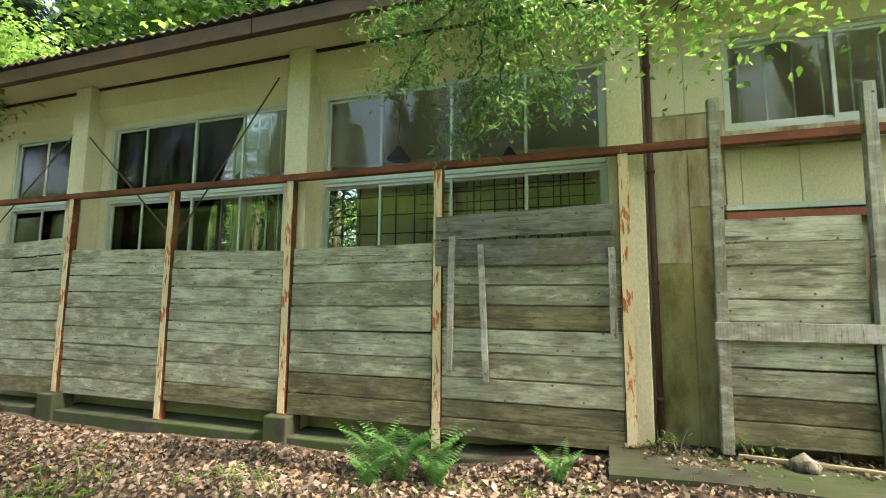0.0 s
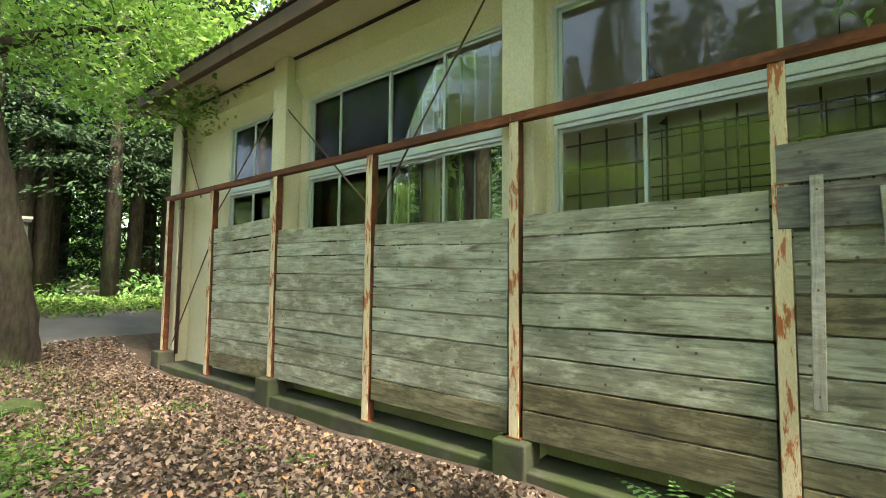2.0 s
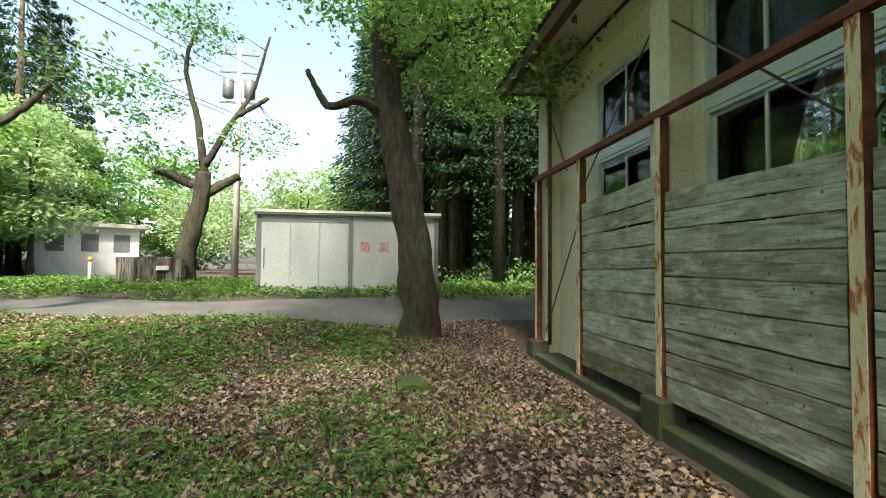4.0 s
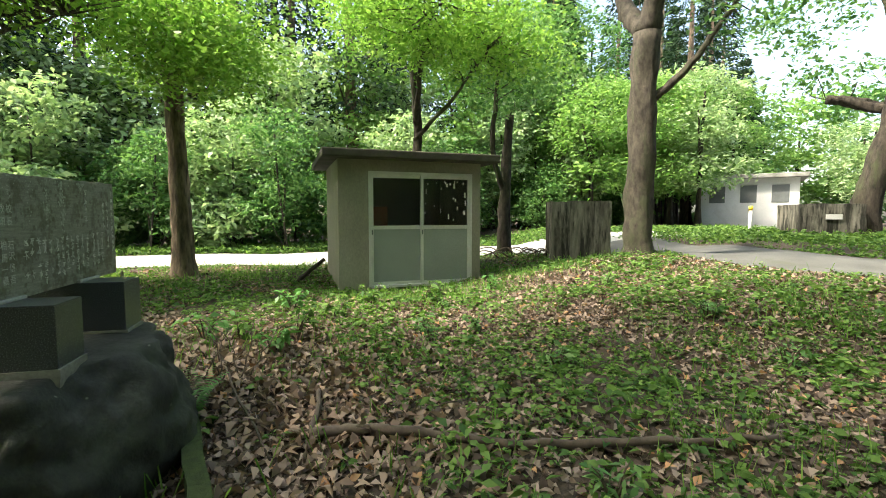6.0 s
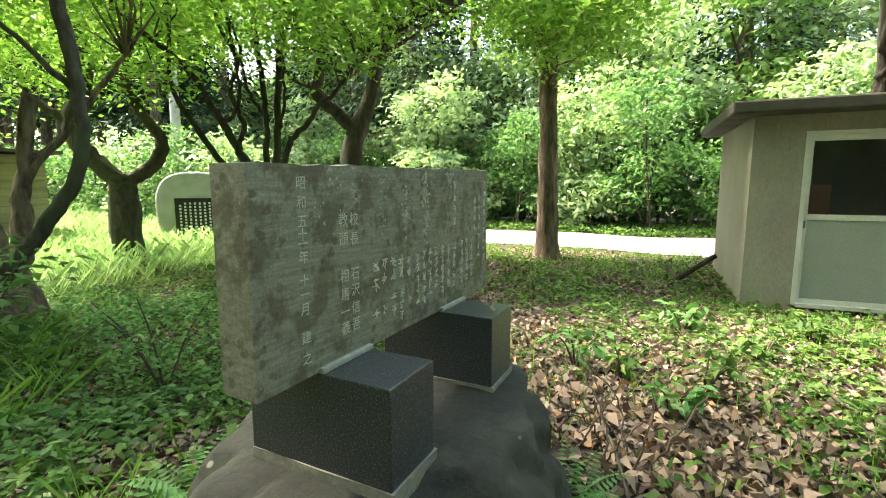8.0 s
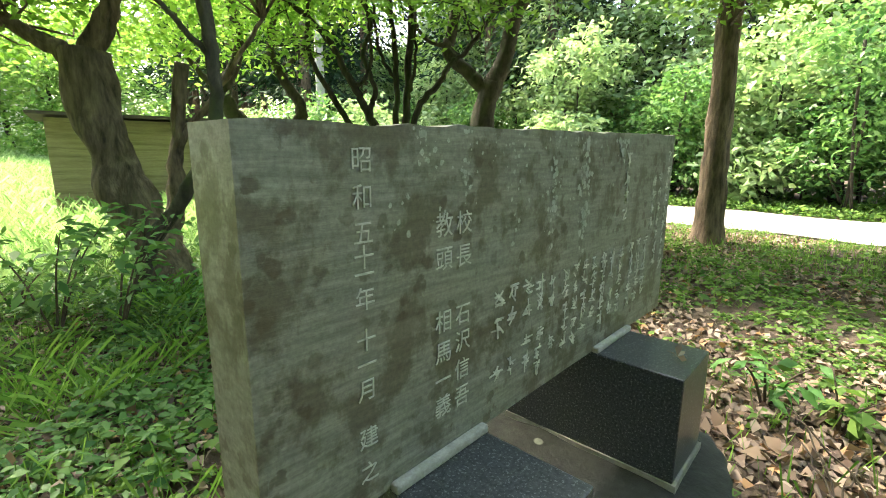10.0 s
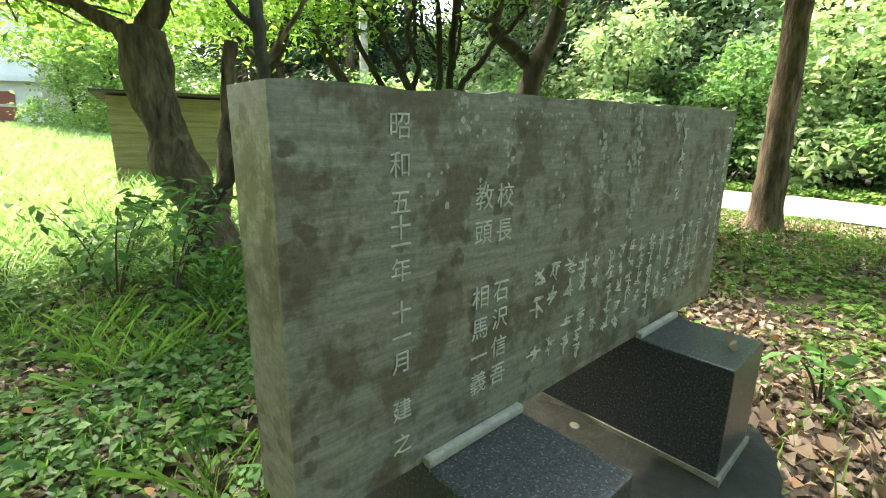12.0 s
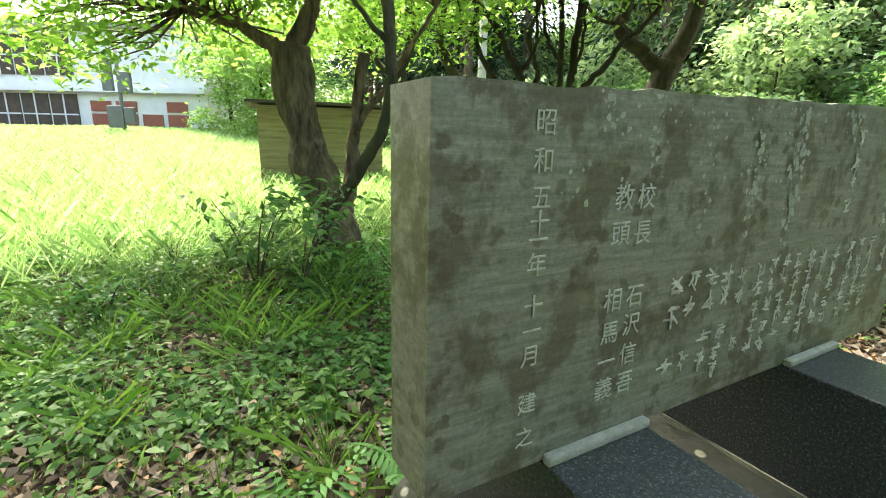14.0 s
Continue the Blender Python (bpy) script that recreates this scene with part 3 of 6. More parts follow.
def make_roof():
    r = thing("roof", (-2, 9, 4.9), 0, "dark brown corrugated roof with a cream soffit and gutter", "roof", "", "structure")
    ox, oy, oz = -2, 9, 4.9
    box("soffit", -12.3 - ox, 8.6 - ox, 4.68 - oy, 5.46 - oy, 4.99 - oz, 5.03 - oz, M["cream"], r, "cream soffit board")
    # black strip drawn in place of the shade where lintel meets soffit
    box("soffit_shade_strip", -12.3 - ox, 8.6 - ox, 5.30 - oy, 5.345 - oy, 4.955 - oz, 4.987 - oz, M["black"], r, "black strip painted in as shade under the soffit")
    box("fascia", -12.3 - ox, 8.6 - ox, 4.60 - oy, 4.68 - oy, 4.90 - oz, 5.06 - oz, M["brown_steel"], r, "dark brown fascia board", 0.008)
    verts, faces = [], []
    n = 420
    for i in range(n + 1):
        x = -12.45 + 21.1 * i / n
        z = 0.03 * math.sin(2 * math.pi * x / 0.18)
        for y, h in ((4.46, 5.08), (7.4, 5.95), (10.3, 5.15)):
            verts.append((x - ox, y - oy, h + z - oz))
            verts.append((x - ox, y - oy, h + z + 0.02 - oz))
    for i in range(n):
        a, b = i * 6, i * 6 + 6
        for k in (0, 2):
            faces += [(a + k, b + k, b + k + 2, a + k + 2), (a + k + 1, a + k + 3, b + k + 3, b + k + 1)]
        faces.append((a, a + 1, b + 1, b))
    raw("roof_sheet", verts, faces, M["roof_sheet"], r, "corrugated brown roof sheet", True)
    for i in range(5):
        x0 = -12.4 + i * 4.2
        box("gutter", x0 - ox, x0 + 4.19 - ox, 4.49 - oy, 4.597 - oy, 4.83 - oz, 5.04 - oz, M["brown_steel"], r, "brown box gutter length", 0.012)
    for x in (-11.94, 8.08):
        verts = [(x - ox, 5.46 - oy, 5.0 - oz), (x - ox, 9.56 - oy, 5.0 - oz), (x - ox, 7.4 - oy, 5.9 - oz)]
        verts += [(v[0] + 0.16, v[1], v[2]) for v in verts]
        raw("gable", verts, [(0, 1, 2), (5, 4, 3), (0, 3, 4, 1), (1, 4, 5, 2), (2, 5, 3, 0)], M["cream"], r, "cream gable wall")


make_roof()


def window(name, x0, x1, rows, splits, y, label):
    """Aluminium sliding sashes in an outer frame, each with its pane."""
    w = thing(name, ((x0 + x1) / 2, y, rows[0][0]), 0, label, "window", "", "structure")
    cx, cz = (x0 + x1) / 2, rows[0][0]
    for z0, z1 in rows:
        bm = bmesh.new()
        for a in ((x0, x1, z1 - 0.04, z1), (x0, x1, z0, z0 + 0.05), (x0, x0 + 0.04, z0 + 0.05, z1 - 0.04), (x1 - 0.04, x1, z0 + 0.05, z1 - 0.04)):
            add_box(bm, a[0] - cx, a[1] - cx, -0.03, 0.07, a[2] - cz, a[3] - cz)
        part("window_frame", bm, M["alu"], w)
        edges = [x0 + 0.04] + list(splits) + [x1 - 0.04]
        for i in range(len(edges) - 1):
            a, b, off = edges[i] - cx, edges[i + 1] - cx, 0.0 if i % 2 else 0.03
            lap = 0.02
            a, b = a - (lap if i else 0), b + (lap if i < len(edges) - 2 else 0)
            bm = bmesh.new()
            for s in ((a, b, z1 - 0.075, z1 - 0.042), (a, b, z0 + 0.052, z0 + 0.10), (a, a + 0.035, z0 + 0.10, z1 - 0.075), (b - 0.035, b, z0 + 0.10, z1 - 0.075)):
                add_box(bm, s[0], s[1], off - 0.012, off + 0.014, s[2] - cz, s[3] - cz)
            sash = part("sash", bm, M["alu"], w)
            pane = box("pane", a + 0.03, b - 0.03, off - 0.002, off + 0.002, z0 + 0.095 - cz, z1 - 0.07 - cz, M["glass"], sash, "clear glass pane")
            pane.visible_shadow = False
    if len(rows) > 1:
        box("transom", x0 - cx, x1 - cx, -0.045, 0.08, rows[0][1] + 0.003 - cz, rows[1][0] - 0.003 - cz, M["alu"], w, "ridged aluminium transom", 0.01)
    return w


ROWS2 = [(W0, W1), (W2, W3)]
window("window_1", *BAYS[0], ROWS2, [-9.23], WALL_Y + 0.02, "two-row aluminium sliding window reflecting the trees")
window("window_2", *BAYS[1], ROWS2, [-6.88, -5.87, -4.94], WALL_Y + 0.02, "wide two-row aluminium sliding window with dusty panes")
window("window_3", *BAYS[2], ROWS2, [-2.65, -1.66, -0.70], WALL_Y + 0.02, "wide two-row aluminium sliding window, barred inside")
window("window_4", 1.42, 5.2, [(3.3, 4.32)], [2.42, 3.35, 4.3], 5.46, "pale aluminium sliding window of the side wing")


def bar_grid(x0, x1, z0, z1, y, nx, nz, label):
    o = thing("window_bars", ((x0 + x1) / 2, y, z0), 0, label, "window bars", "window bars", "structure")
    cx = (x0 + x1) / 2
    for i in range(nx):
        x = x0 + (x1 - x0) * (i + 0.5) / nx - cx
        box("upright_bar", x - 0.009, x + 0.009, -0.009, 0.009, 0, z1 - z0, M["interior_dark"] if nz else M["white_alu"], o)
    for k in range(nz):
        z = (z1 - z0) * (k + 0.5) / nz
        box("cross_bar", x0 - cx, x1 - cx, -0.022, -0.0095, z - 0.008, z + 0.008, M["interior_dark"], o)
    return o


bar_grid(-3.5, 0.1, 1.75, 3.05, 5.78, 13, 5, "brown steel grid of bars behind the panes")
bar_grid(-3.5, 0.1, 1.8, 4.05, 9.34, 12, 7, "brown steel grid of bars at the back windows")
bar_grid(-7.5, -4.1, 1.75, 4.3, 5.72, 16, 0, "thin pale upright bars behind the panes")
bar_grid(1.5, 5.1, 3.3, 4.3, 5.66, 14, 0, "thin pale upright bars behind the panes")


def hanging_lamp(x, y, z):
    l = thing("hanging_lamp", (x, y, z), 0, "dusty hanging lamp with a cone shade indoors", "lamp", "hanging lamps")
    tubes("shade", [([(0, 0, 0), (0, 0, 0.1), (0, 0, 0.2), (0, 0, 0.24)], [0.20, 0.12, 0.05, 0.03])], M["interior_dark"], l, "dark cone shade", 14)
    tubes("cord", [([(0, 0, 0.24), (0, 0, 4.62 - z)], 0.006)], M["cable"], l, "thin cord", 5)


for x, y in ((-2.9, 6.7), (-1.2, 7.3), (-6.2, 7.0)):
    hanging_lamp(x, y, 3.75)


wing = thing("wall_panels", (3.0, 5.40, 2.4), 0, "cream wall panels with thin joints and brown drip stains", "wall panels", "", "structure")
for x0, x1, z0, z1 in ((0.70, 1.03, 3.53, 4.98), (1.036, 1.41, 3.53, 4.98), (0.70, 1.03, 1.9, 3.50), (1.036, 1.38, 2.5, 3.50), (1.39, 1.53, 2.5, 3.08), (1.536, 2.05, 2.5, 3.08), (2.056, 2.57, 2.5, 3.08), (2.576, 3.1, 2.5, 3.08), (1.42, 5.2, 4.345, 4.98)):
    box("panel", x0 - 3, x1 - 3, 0.0, 0.018, z0 - 2.4, z1 - 2.4, M["cream_stained"] if z1 < 3.6 and x0 < 1.3 else M["cream"], wing, "", 0.003)
for x0, x1 in ((0.70, 1.03), (1.036, 1.38)):
    box("panel", x0 - 3, x1 - 3, 0.0, 0.018, -2.5, (1.896 if x0 < 1 else 2.496) - 2.4, M["wall_moss"], wing, "yellow-green algae stained panel", 0.003)
tagged(box("window_sill", 1.36, 5.3, 5.24, 5.398, 3.10, 3.16, M["batten"], None, "", 0.006), "weathered grey wooden sill board", "sill", "", "structure")
tagged(box("green_trim", 1.36, 5.3, 5.33, 5.398, 2.43, 2.49, M["alu"], None, "", 0.004), "pale green trim strip on the wall", "trim", "", "structure")
tagged(box("brown_trim", 1.36, 5.3, 5.33, 5.398, 2.33, 2.41, M["red_brown"], None, "", 0.004), "red-brown trim strip on the wall", "trim", "", "structure")
bm = bmesh.new()
add_box(bm, 0.12, 6.0, 4.30, 5.38, -0.6, 0.06)
bmesh.ops.subdivide_edges(bm, edges=bm.edges[:], cuts=6, use_grid_fill=True)
for v in bm.verts:
    v.co += Vector([noise.noise(v.co * 2.5 + Vector((k * 7, 0, 0))) for k in range(3)]) * 0.035
tagged(part("concrete_step", bm, M["concrete_moss"]), "mossy broken concrete step by the wall", "step", "", "structure")

# ---------------------------------------------------------------- snow fence of boards on rusty posts
FENCE_Y = 5.07


def plank(name, x0, x1, z0, z1, y, material, parent, seed, sag=0.0, thick=0.028):
    """One sawn board with uneven edges, rounded a little at the rim."""
    r = random.Random(seed)
    n = 14
    top, low = [], []
    a, b = r.uniform(0, 9), r.uniform(0, 9)
    for i in range(n + 1):
        t = i / n
        x = x0 + (x1 - x0) * t
        s = -sag * t
        top.append((x, z1 + s + 0.006 * noise.noise((x * 2.2 + a, a, 0)) + 0.003 * noise.noise((x * 9, a, 3))))
        low.append((x, z0 + s + 0.008 * noise.noise((x * 2.2 + b, b, 5)) + 0.004 * noise.noise((x * 9, b, 8))))
    verts, faces = [], []
    bow = r.uniform(-0.006, 0.006)
    for i in range(n + 1):
        yy = y + bow * math.sin(math.pi * i / n)
        (x, zt), (_, zl) = top[i], low[i]
        e = 0.005
        verts += [(x, yy, zl + e), (x, yy, zt - e), (x, yy + e, zt), (x, yy + thick, zt), (x, yy + thick, zl), (x, yy + e, zl)]
    for i in range(n):
        for k in range(6):
            j = (k + 1) % 6
            faces.append((i * 6 + k, (i + 1) * 6 + k, (i + 1) * 6 + j, i * 6 + j))
    faces += [tuple(range(6)), tuple(n * 6 + k for k in range(6))[::-1]]
    return raw(name, verts, faces, material, parent)


def panel(x0, x1, seams_left, drop, label, seed, special=None):
    base = Vector(((x0 + x1) / 2, FENCE_Y, seams_left[-1]))
    p = thing("board_panel", base, 0, label, "board panel", "board panels of the snow fence")
    for i in range(len(seams_left) - 1):
        mat = M["board"]
        if special and i in special:
            mat = M[special[i]]
        zt, zl = seams_left[i], seams_left[i + 1]
        jit = random.Random(seed * 31 + i).uniform(-0.01, 0.012)
        sg = drop * (1 - i / (len(seams_left) - 1)) + jit * 0.5
        plank("board", x0 - base.x, x1 - base.x, zl - base.z + 0.008, zt - base.z - 0.006, 0.0 + jit, mat, p, seed * 100 + i, sg)
    return p


low = "board_moss"
panel(-9.68, -7.88, [2.36, 2.10, 1.88, 1.63, 1.38, 1.10, 0.80, 0.50, 0.24, 0.0], -0.07, "grey weathered boards nailed across two posts", 1, {8: low})
panel(-7.72, -5.82, [2.23, 2.02, 1.83, 1.58, 1.34, 1.06, 0.80, 0.55, 0.30, 0.05], 0.02, "grey weathered boards nailed across two posts", 2)
panel(-5.66, -3.81, [2.18, 1.92, 1.66, 1.42, 1.18, 0.90, 0.62, 0.34, 0.08], 0.05, "grey weathered cracked boards, bottom board sagging", 3, {7: low})
panel(-3.65, -1.75, [2.14, 1.92, 1.69, 1.40, 1.10, 0.82, 0.58, 0.33, 0.06], -0.03, "grey weathered knotty boards, damp near the ground", 4, {6: low, 7: low})
panel(-1.62, 0.30, [1.92, 1.66, 1.44, 1.18, 0.92, 0.64, 0.40, 0.20, 0.0], 0.0, "yellowed weathered boards, damp near the ground", 5, {2: low, 6: low, 7: low, 4: "board"})
panel(1.24, 2.36, [2.30, 2.06, 1.84, 1.52, 1.30, 0.88, 0.62, 0.40, 0.18], 0.0, "grey weathered boards on wooden posts", 6, {6: low, 7: low})
panel(2.48, 4.6, [2.30, 2.04, 1.78, 1.52, 1.26, 0.92, 0.66, 0.42, 0.18], 0.0, "grey weathered boards on wooden posts", 7, {6: low, 7: low})
p = thing("dark_board_panel", (-0.7, FENCE_Y - 0.035, 1.9), 0, "dark grey broad boards nailed on top of the panel", "board panel")
plank("board", -1.0, 0.95, 0.28, 0.56, 0, M["board_dark"], p, 901, -0.05)
plank("board", -1.0, 0.95, -0.02, 0.27, 0, M["board_dark"], p, 902, 0.0)
for x, z0, z1, lean in ((-1.52, 0.72, 2.22, 0.02), (-1.10, 0.62, 2.12, -0.04), (0.22, 1.12, 2.05, 0.0)):
    b = box("upright_batten", -0.035, 0.035, -0.045, -0.012 + 0.0, 0, z1 - z0, M["batten"], None, "", 0.004)
    b.matrix_world = pose(x, FENCE_Y - 0.03, z0, 0, math.degrees(lean), 0)
    tagged(b, "grey weathered wooden batten nailed upright on the boards", "batten", "battens")
    for zn in (0.08, (z1 - z0) * 0.5, z1 - z0 - 0.1):
        box("nail", -0.006, 0.006, -0.049, -0.0455, zn, zn + 0.012, M["rust"], b, "rusty nail head")


def post(x, z0, z1):
    o = thing("fence_post", (x, FENCE_Y + 0.05, z0), 0, "flaking cream steel post with rust streaks", "post", "fence posts")
    h = z1 - z0
    box("web", -0.05, 0.05, -0.078, -0.07, 0, h, M["post"], o, "flaking cream face", 0.002)
    box("flange", -0.05, -0.042, -0.07, 0.03, 0, h, M["rust"], o, "rusty flange")
    box("flange", 0.042, 0.05, -0.07, 0.03, 0, h, M["rust"], o, "rusty flange")
    box("base_plate", -0.075, 0.075, -0.09, 0.06, -0.012, 0.0, M["rust"], o, "rusty base plate")
    return o


for i, x in enumerate(POSTS):
    post(x, 0.075 if i in (0, 2, 4, 6) else -0.156, 3.04)
    if i in (0, 2, 4, 6):
        tagged(box("post_pier", x - 0.17, x + 0.17, FENCE_Y - 0.14, FENCE_Y + 0.18, -0.5, 0.06, M["concrete_moss"], None, "", 0.02), "grey mossy concrete pier under the post", "pier", "post piers")
rail = thing("fence_rail", (-4.2, FENCE_Y, 3.08), 0, "long rusty steel rail on top of the posts", "rail")
for x0, x1 in ((-7.5, -3.58), (-3.575, 0.44), (0.445, 4.54), (4.545, 8.8)):
    w = box("rail_web", x0, x1, -0.045, -0.037, -0.04, 0.045, M["rust"], rail, "rusty steel face", 0.002)
    box("rail_flange", x0, x1, -0.0368, 0.05, 0.037, 0.045, M["rust"], w)
    box("rail_flange", x0, x1, -0.0368, 0.05, -0.04, -0.032, M["rust"], w)
for x, top, lean in ((1.18, 3.52, 0.6), (2.42, 3.52, 1.0), (4.7, 3.4, 0.5)):
    b = box("wooden_post", -0.05, 0.05, -0.05, 0.04, 0, top - 0.1, M["batten"], None, "", 0.006)
    b.matrix_world = pose(x, FENCE_Y - 0.02, 0.1, 0, lean, 0)
    tagged(b, "grey weathered square wooden post", "post", "wooden posts")
b = tagged(plank("cross_board", 0, 2.3, 0, 0.17, 0, M["batten"], None, 77), "pale grey board nailed across the wooden posts", "board")
b.matrix_world = pose(1.12, FENCE_Y - 0.09, 1.14)

for (x0, z0), (x1, z1) in (((-8.1, 4.2), (-9.9, 2.55)), ((-7.75, 4.1), (-5.7, 2.3)), ((-4.1, 4.6), (-5.9, 2.1)), ((-11.5, 4.5), (-10.4, 3.0)), ((-11.6, 0.1), (-9.9, 2.2))):
    t = tubes("brace_rod", [([(x0, 5.2, z0), (x1, 5.14, z1)], 0.012)], M["brown_steel"], None, "", 6)
    tagged(t, "thin dark rusty brace rod", "brace rod", "brace rods")


def downpipe(x, y, ztop, label):
    d = thing("downpipe", (x, y, 0.0), 0, label, "downpipe", "downpipes")
    tubes("pipe", [([(0, 0, 0), (0, 0, ztop * 0.5), (0, 0, ztop)], 0.035)], M["brown_steel"], d, "", 10)
    for z in (0.5, 1.7, 2.9, 4.1):
        tubes("collar", [([(0, 0, z - 0.02), (0, 0, z + 0.02)], 0.045)], M["brown_steel"], d, "", 10)
    return d


downpipe(0.66, 5.34, 4.5, "brown round downpipe against the stained wall")
d = downpipe(-11.42, 5.24, 4.6, "dark brown downpipe at the building corner")
tubes("elbow", [([(0, 0, 4.6), (-0.1, -0.1, 4.68), (-0.5, -0.62, 4.8), (-0.6, -0.68, 4.92)], 0.035)], M["brown_steel"], d, "", 10)

# ---------------------------------------------------------------- far houses, poles, wires
def far_house(name, loc, rz, L, D, H, label):
    o = thing(name, loc, rz, label, "house")
    box("wall", -L / 2, L / 2, 0, D, -0.5, H, M["white"], o, "stained white wall")
    box("roof", -L / 2 - 0.4, L / 2 + 0.4, -0.5, D + 0.4, H, H + 0.25, M["concrete"], o, "grey flat roof slab", 0.03)
    for i, x in enumerate((-L * 0.36, -L * 0.05, L * 0.25)):
        w = box("window", x, x + L * 0.16, -0.03, -0.004, H * 0.45, H * 0.85, M["shed_frame"], o, "dark louvred window")
        box("frame", x - 0.05, x + L * 0.16 + 0.05, -0.05, -0.031, H * 0.85, H * 0.85 + 0.06, M["white_alu"], w)
    return o


far_house("pump_house", (-33.2, -15.0, 0.9), 90 + 28, 5.2, 4.0, 2.6, "small white flat-roofed house across the road")


def school():
    o = thing("school_building", (36.5, -5.0, 1.05), 228, "white school building with red-brown panels and wide windows", "school")
    box("wall", -18, 7.2, 0.1, 8, -1.0, 7.0, M["white"], o, "white rendered wall")
    for i in range(4):
        x = 4.4 - i * 1.75
        box("panel", x, x + 1.4, 0.0, 0.09, 0.1, 1.55, M["red_brown"], o, "red-brown wooden panel")
        if i != 1:
            box("panel", x, x + 1.4, 0.0, 0.09, 1.7, 2.4, M["red_brown"], o, "red-brown wooden panel")
    for k, z in enumerate((0.2, 4.0)):
        for i in range(7):
            x = -3.6 - i * 2.0
            w = box("window", x, x + 1.85, 0.02, 0.09, z, z + 2.6, M["interior_dark"], o, "dark wide window")
            box("frame", x + 0.88, x + 0.97, -0.02, 0.019, z, z + 2.6, M["white"], w)
            box("frame", x, x + 1.85, -0.02, 0.019, z + 1.2, z + 1.29, M["white"], w)
    box("roof", -18.4, 7.6, -0.4, 8.4, 7.0, 7.3, M["concrete"], o, "grey roof slab")
    box("band", -18, 7.2, -0.35, 0.095, 2.95, 3.2, M["white"], o, "white floor band")
    return o


def switch_pole():
    o = thing("equipment_pole", (25.5, -4.6, 0.9), 228, "steel pole with grey electric boxes in the clearing", "utility pole")
    tubes("pole", [([(0, 0, -0.5), (0, 0, 4.6)], 0.09)], M["shed_frame"], o, "", 10)
    for x, z, w, h in ((-0.42, 2.5, 0.5, 1.5), (0.45, 2.4, 0.6, 1.0), (-0.2, 0.7, 0.8, 1.1), (0.5, 0.9, 0.5, 0.8)):
        box("electric_box", x - w / 2, x + w / 2, -0.3, -0.095, z, z + h, M["shed_frame"], o, "grey-brown electric box", 0.02)
    return o


switch_pole()
school()


def shack():
    o = thing("wooden_shack", (9.1, -7.4, float(ground_z(9.1, -7.4))), 0, "old wooden plank shack with a low sheet roof", "shack")
    o.matrix_world = pose(9.2, -7.3, 0.0, 0, 0, 68)
    for side in range(2):
        for i in range(11):
            z = 0.05 + i * 0.19
            if side == 0:
                box("plank", -1.3, 1.7, -0.02 - 0.03 * (i % 2), 0.02, z, z + 0.183, M["plank"], o)
            else:
                box("plank", -1.3, -1.26, 0.022, 2.4, z, z + 0.183, M["plank"], o)
    box("back_wall", -1.26, 1.7, 2.36, 2.4, 0, 2.1, M["plank"], o)
    box("side_wall", 1.66, 1.7, 0.022, 2.36, 0, 2.1, M["plank"], o)
    box("roof", -1.55, 1.95, -0.35, 2.7, 2.14, 2.2, M["roof_sheet"], o, "brown sheet roof")
    return o


shack()


def utility_pole(loc, h, label, kit=True):
    o = thing("utility_pole", loc, 0, label, "utility pole", "utility poles")
    tubes("pole", [([(0, 0, -0.5), (0, 0, h * 0.5), (0, 0, h)], [0.17, 0.15, 0.11])], M["bark_pole"], o, "", 12)
    if kit:
        for s in (-0.5, 0.5):
            tubes("transformer", [([(0.0, s, h - 2.6), (0.0, s, h - 2.55), (0, s, h - 1.7), (0, s, h - 1.65)], [0.2, 0.26, 0.26, 0.18])], M["shed_frame"], o, "grey round transformer", 12)
        for z in (h - 0.4, h - 1.3, h - 2.8):
            box("cross_arm", -0.05, 0.05, -0.9, 0.9, z - 0.04, z + 0.04, M["shed_frame"], o, "grey steel cross arm")
    return o


utility_pole((-26.7, -4.75, 0.6), 11.5, "tall concrete utility pole with two transformers")
utility_pole((8.6, -13.4, 0.0), 9.0, "pale concrete utility pole at the road", False)
for i, (z, dy) in enumerate(((11.0, -0.8), (11.0, 0.8), (10.2, 0.0), (8.7, -0.6), (8.5, 0.5))):
    a, b = Vector((-26.7, -4.75 + dy, z)), Vector((8.6, -13.4 + dy * 0.4, 9.0 - i * 0.35))
    pts = [a.lerp(b, k / 14) - Vector((0, 0, 0.8 * (1 - (2 * k / 14 - 1) ** 2))) for k in range(15)]
    t = tubes("overhead_wire", [(pts, 0.014)], M["cable"], None, "", 5)
    tagged(t, "black overhead wire strung between the poles", "wire", "overhead wires")
o = thing("road_delineator", (-19.63, -7.14, 0.62), 0, "white roadside delineator post with yellow reflector", "delineator")
tubes("post", [([(0, 0, -0.1), (0, 0, 0.85)], 0.045)], M["white"], o, "", 10)
tubes("reflector", [([(0, 0, 0.85), (0, 0, 0.99)], 0.06)], M["yellow"], o, "yellow reflector", 10)
t = tubes("leaning_stick", [(curve_points([(-5.6, -7.3, 0.0), (-5.9, -7.2, 0.27), (-6.17, -7.1, 0.5)], 5), [0.05, 0.05, 0.045, 0.045, 0.04, 0.04, 0.035, 0.035, 0.03, 0.03, 0.03])], M["bark_dark"], None, "", 7, 0.3)
tagged(t, "dark broken stick leaning on the hut wall", "stick")

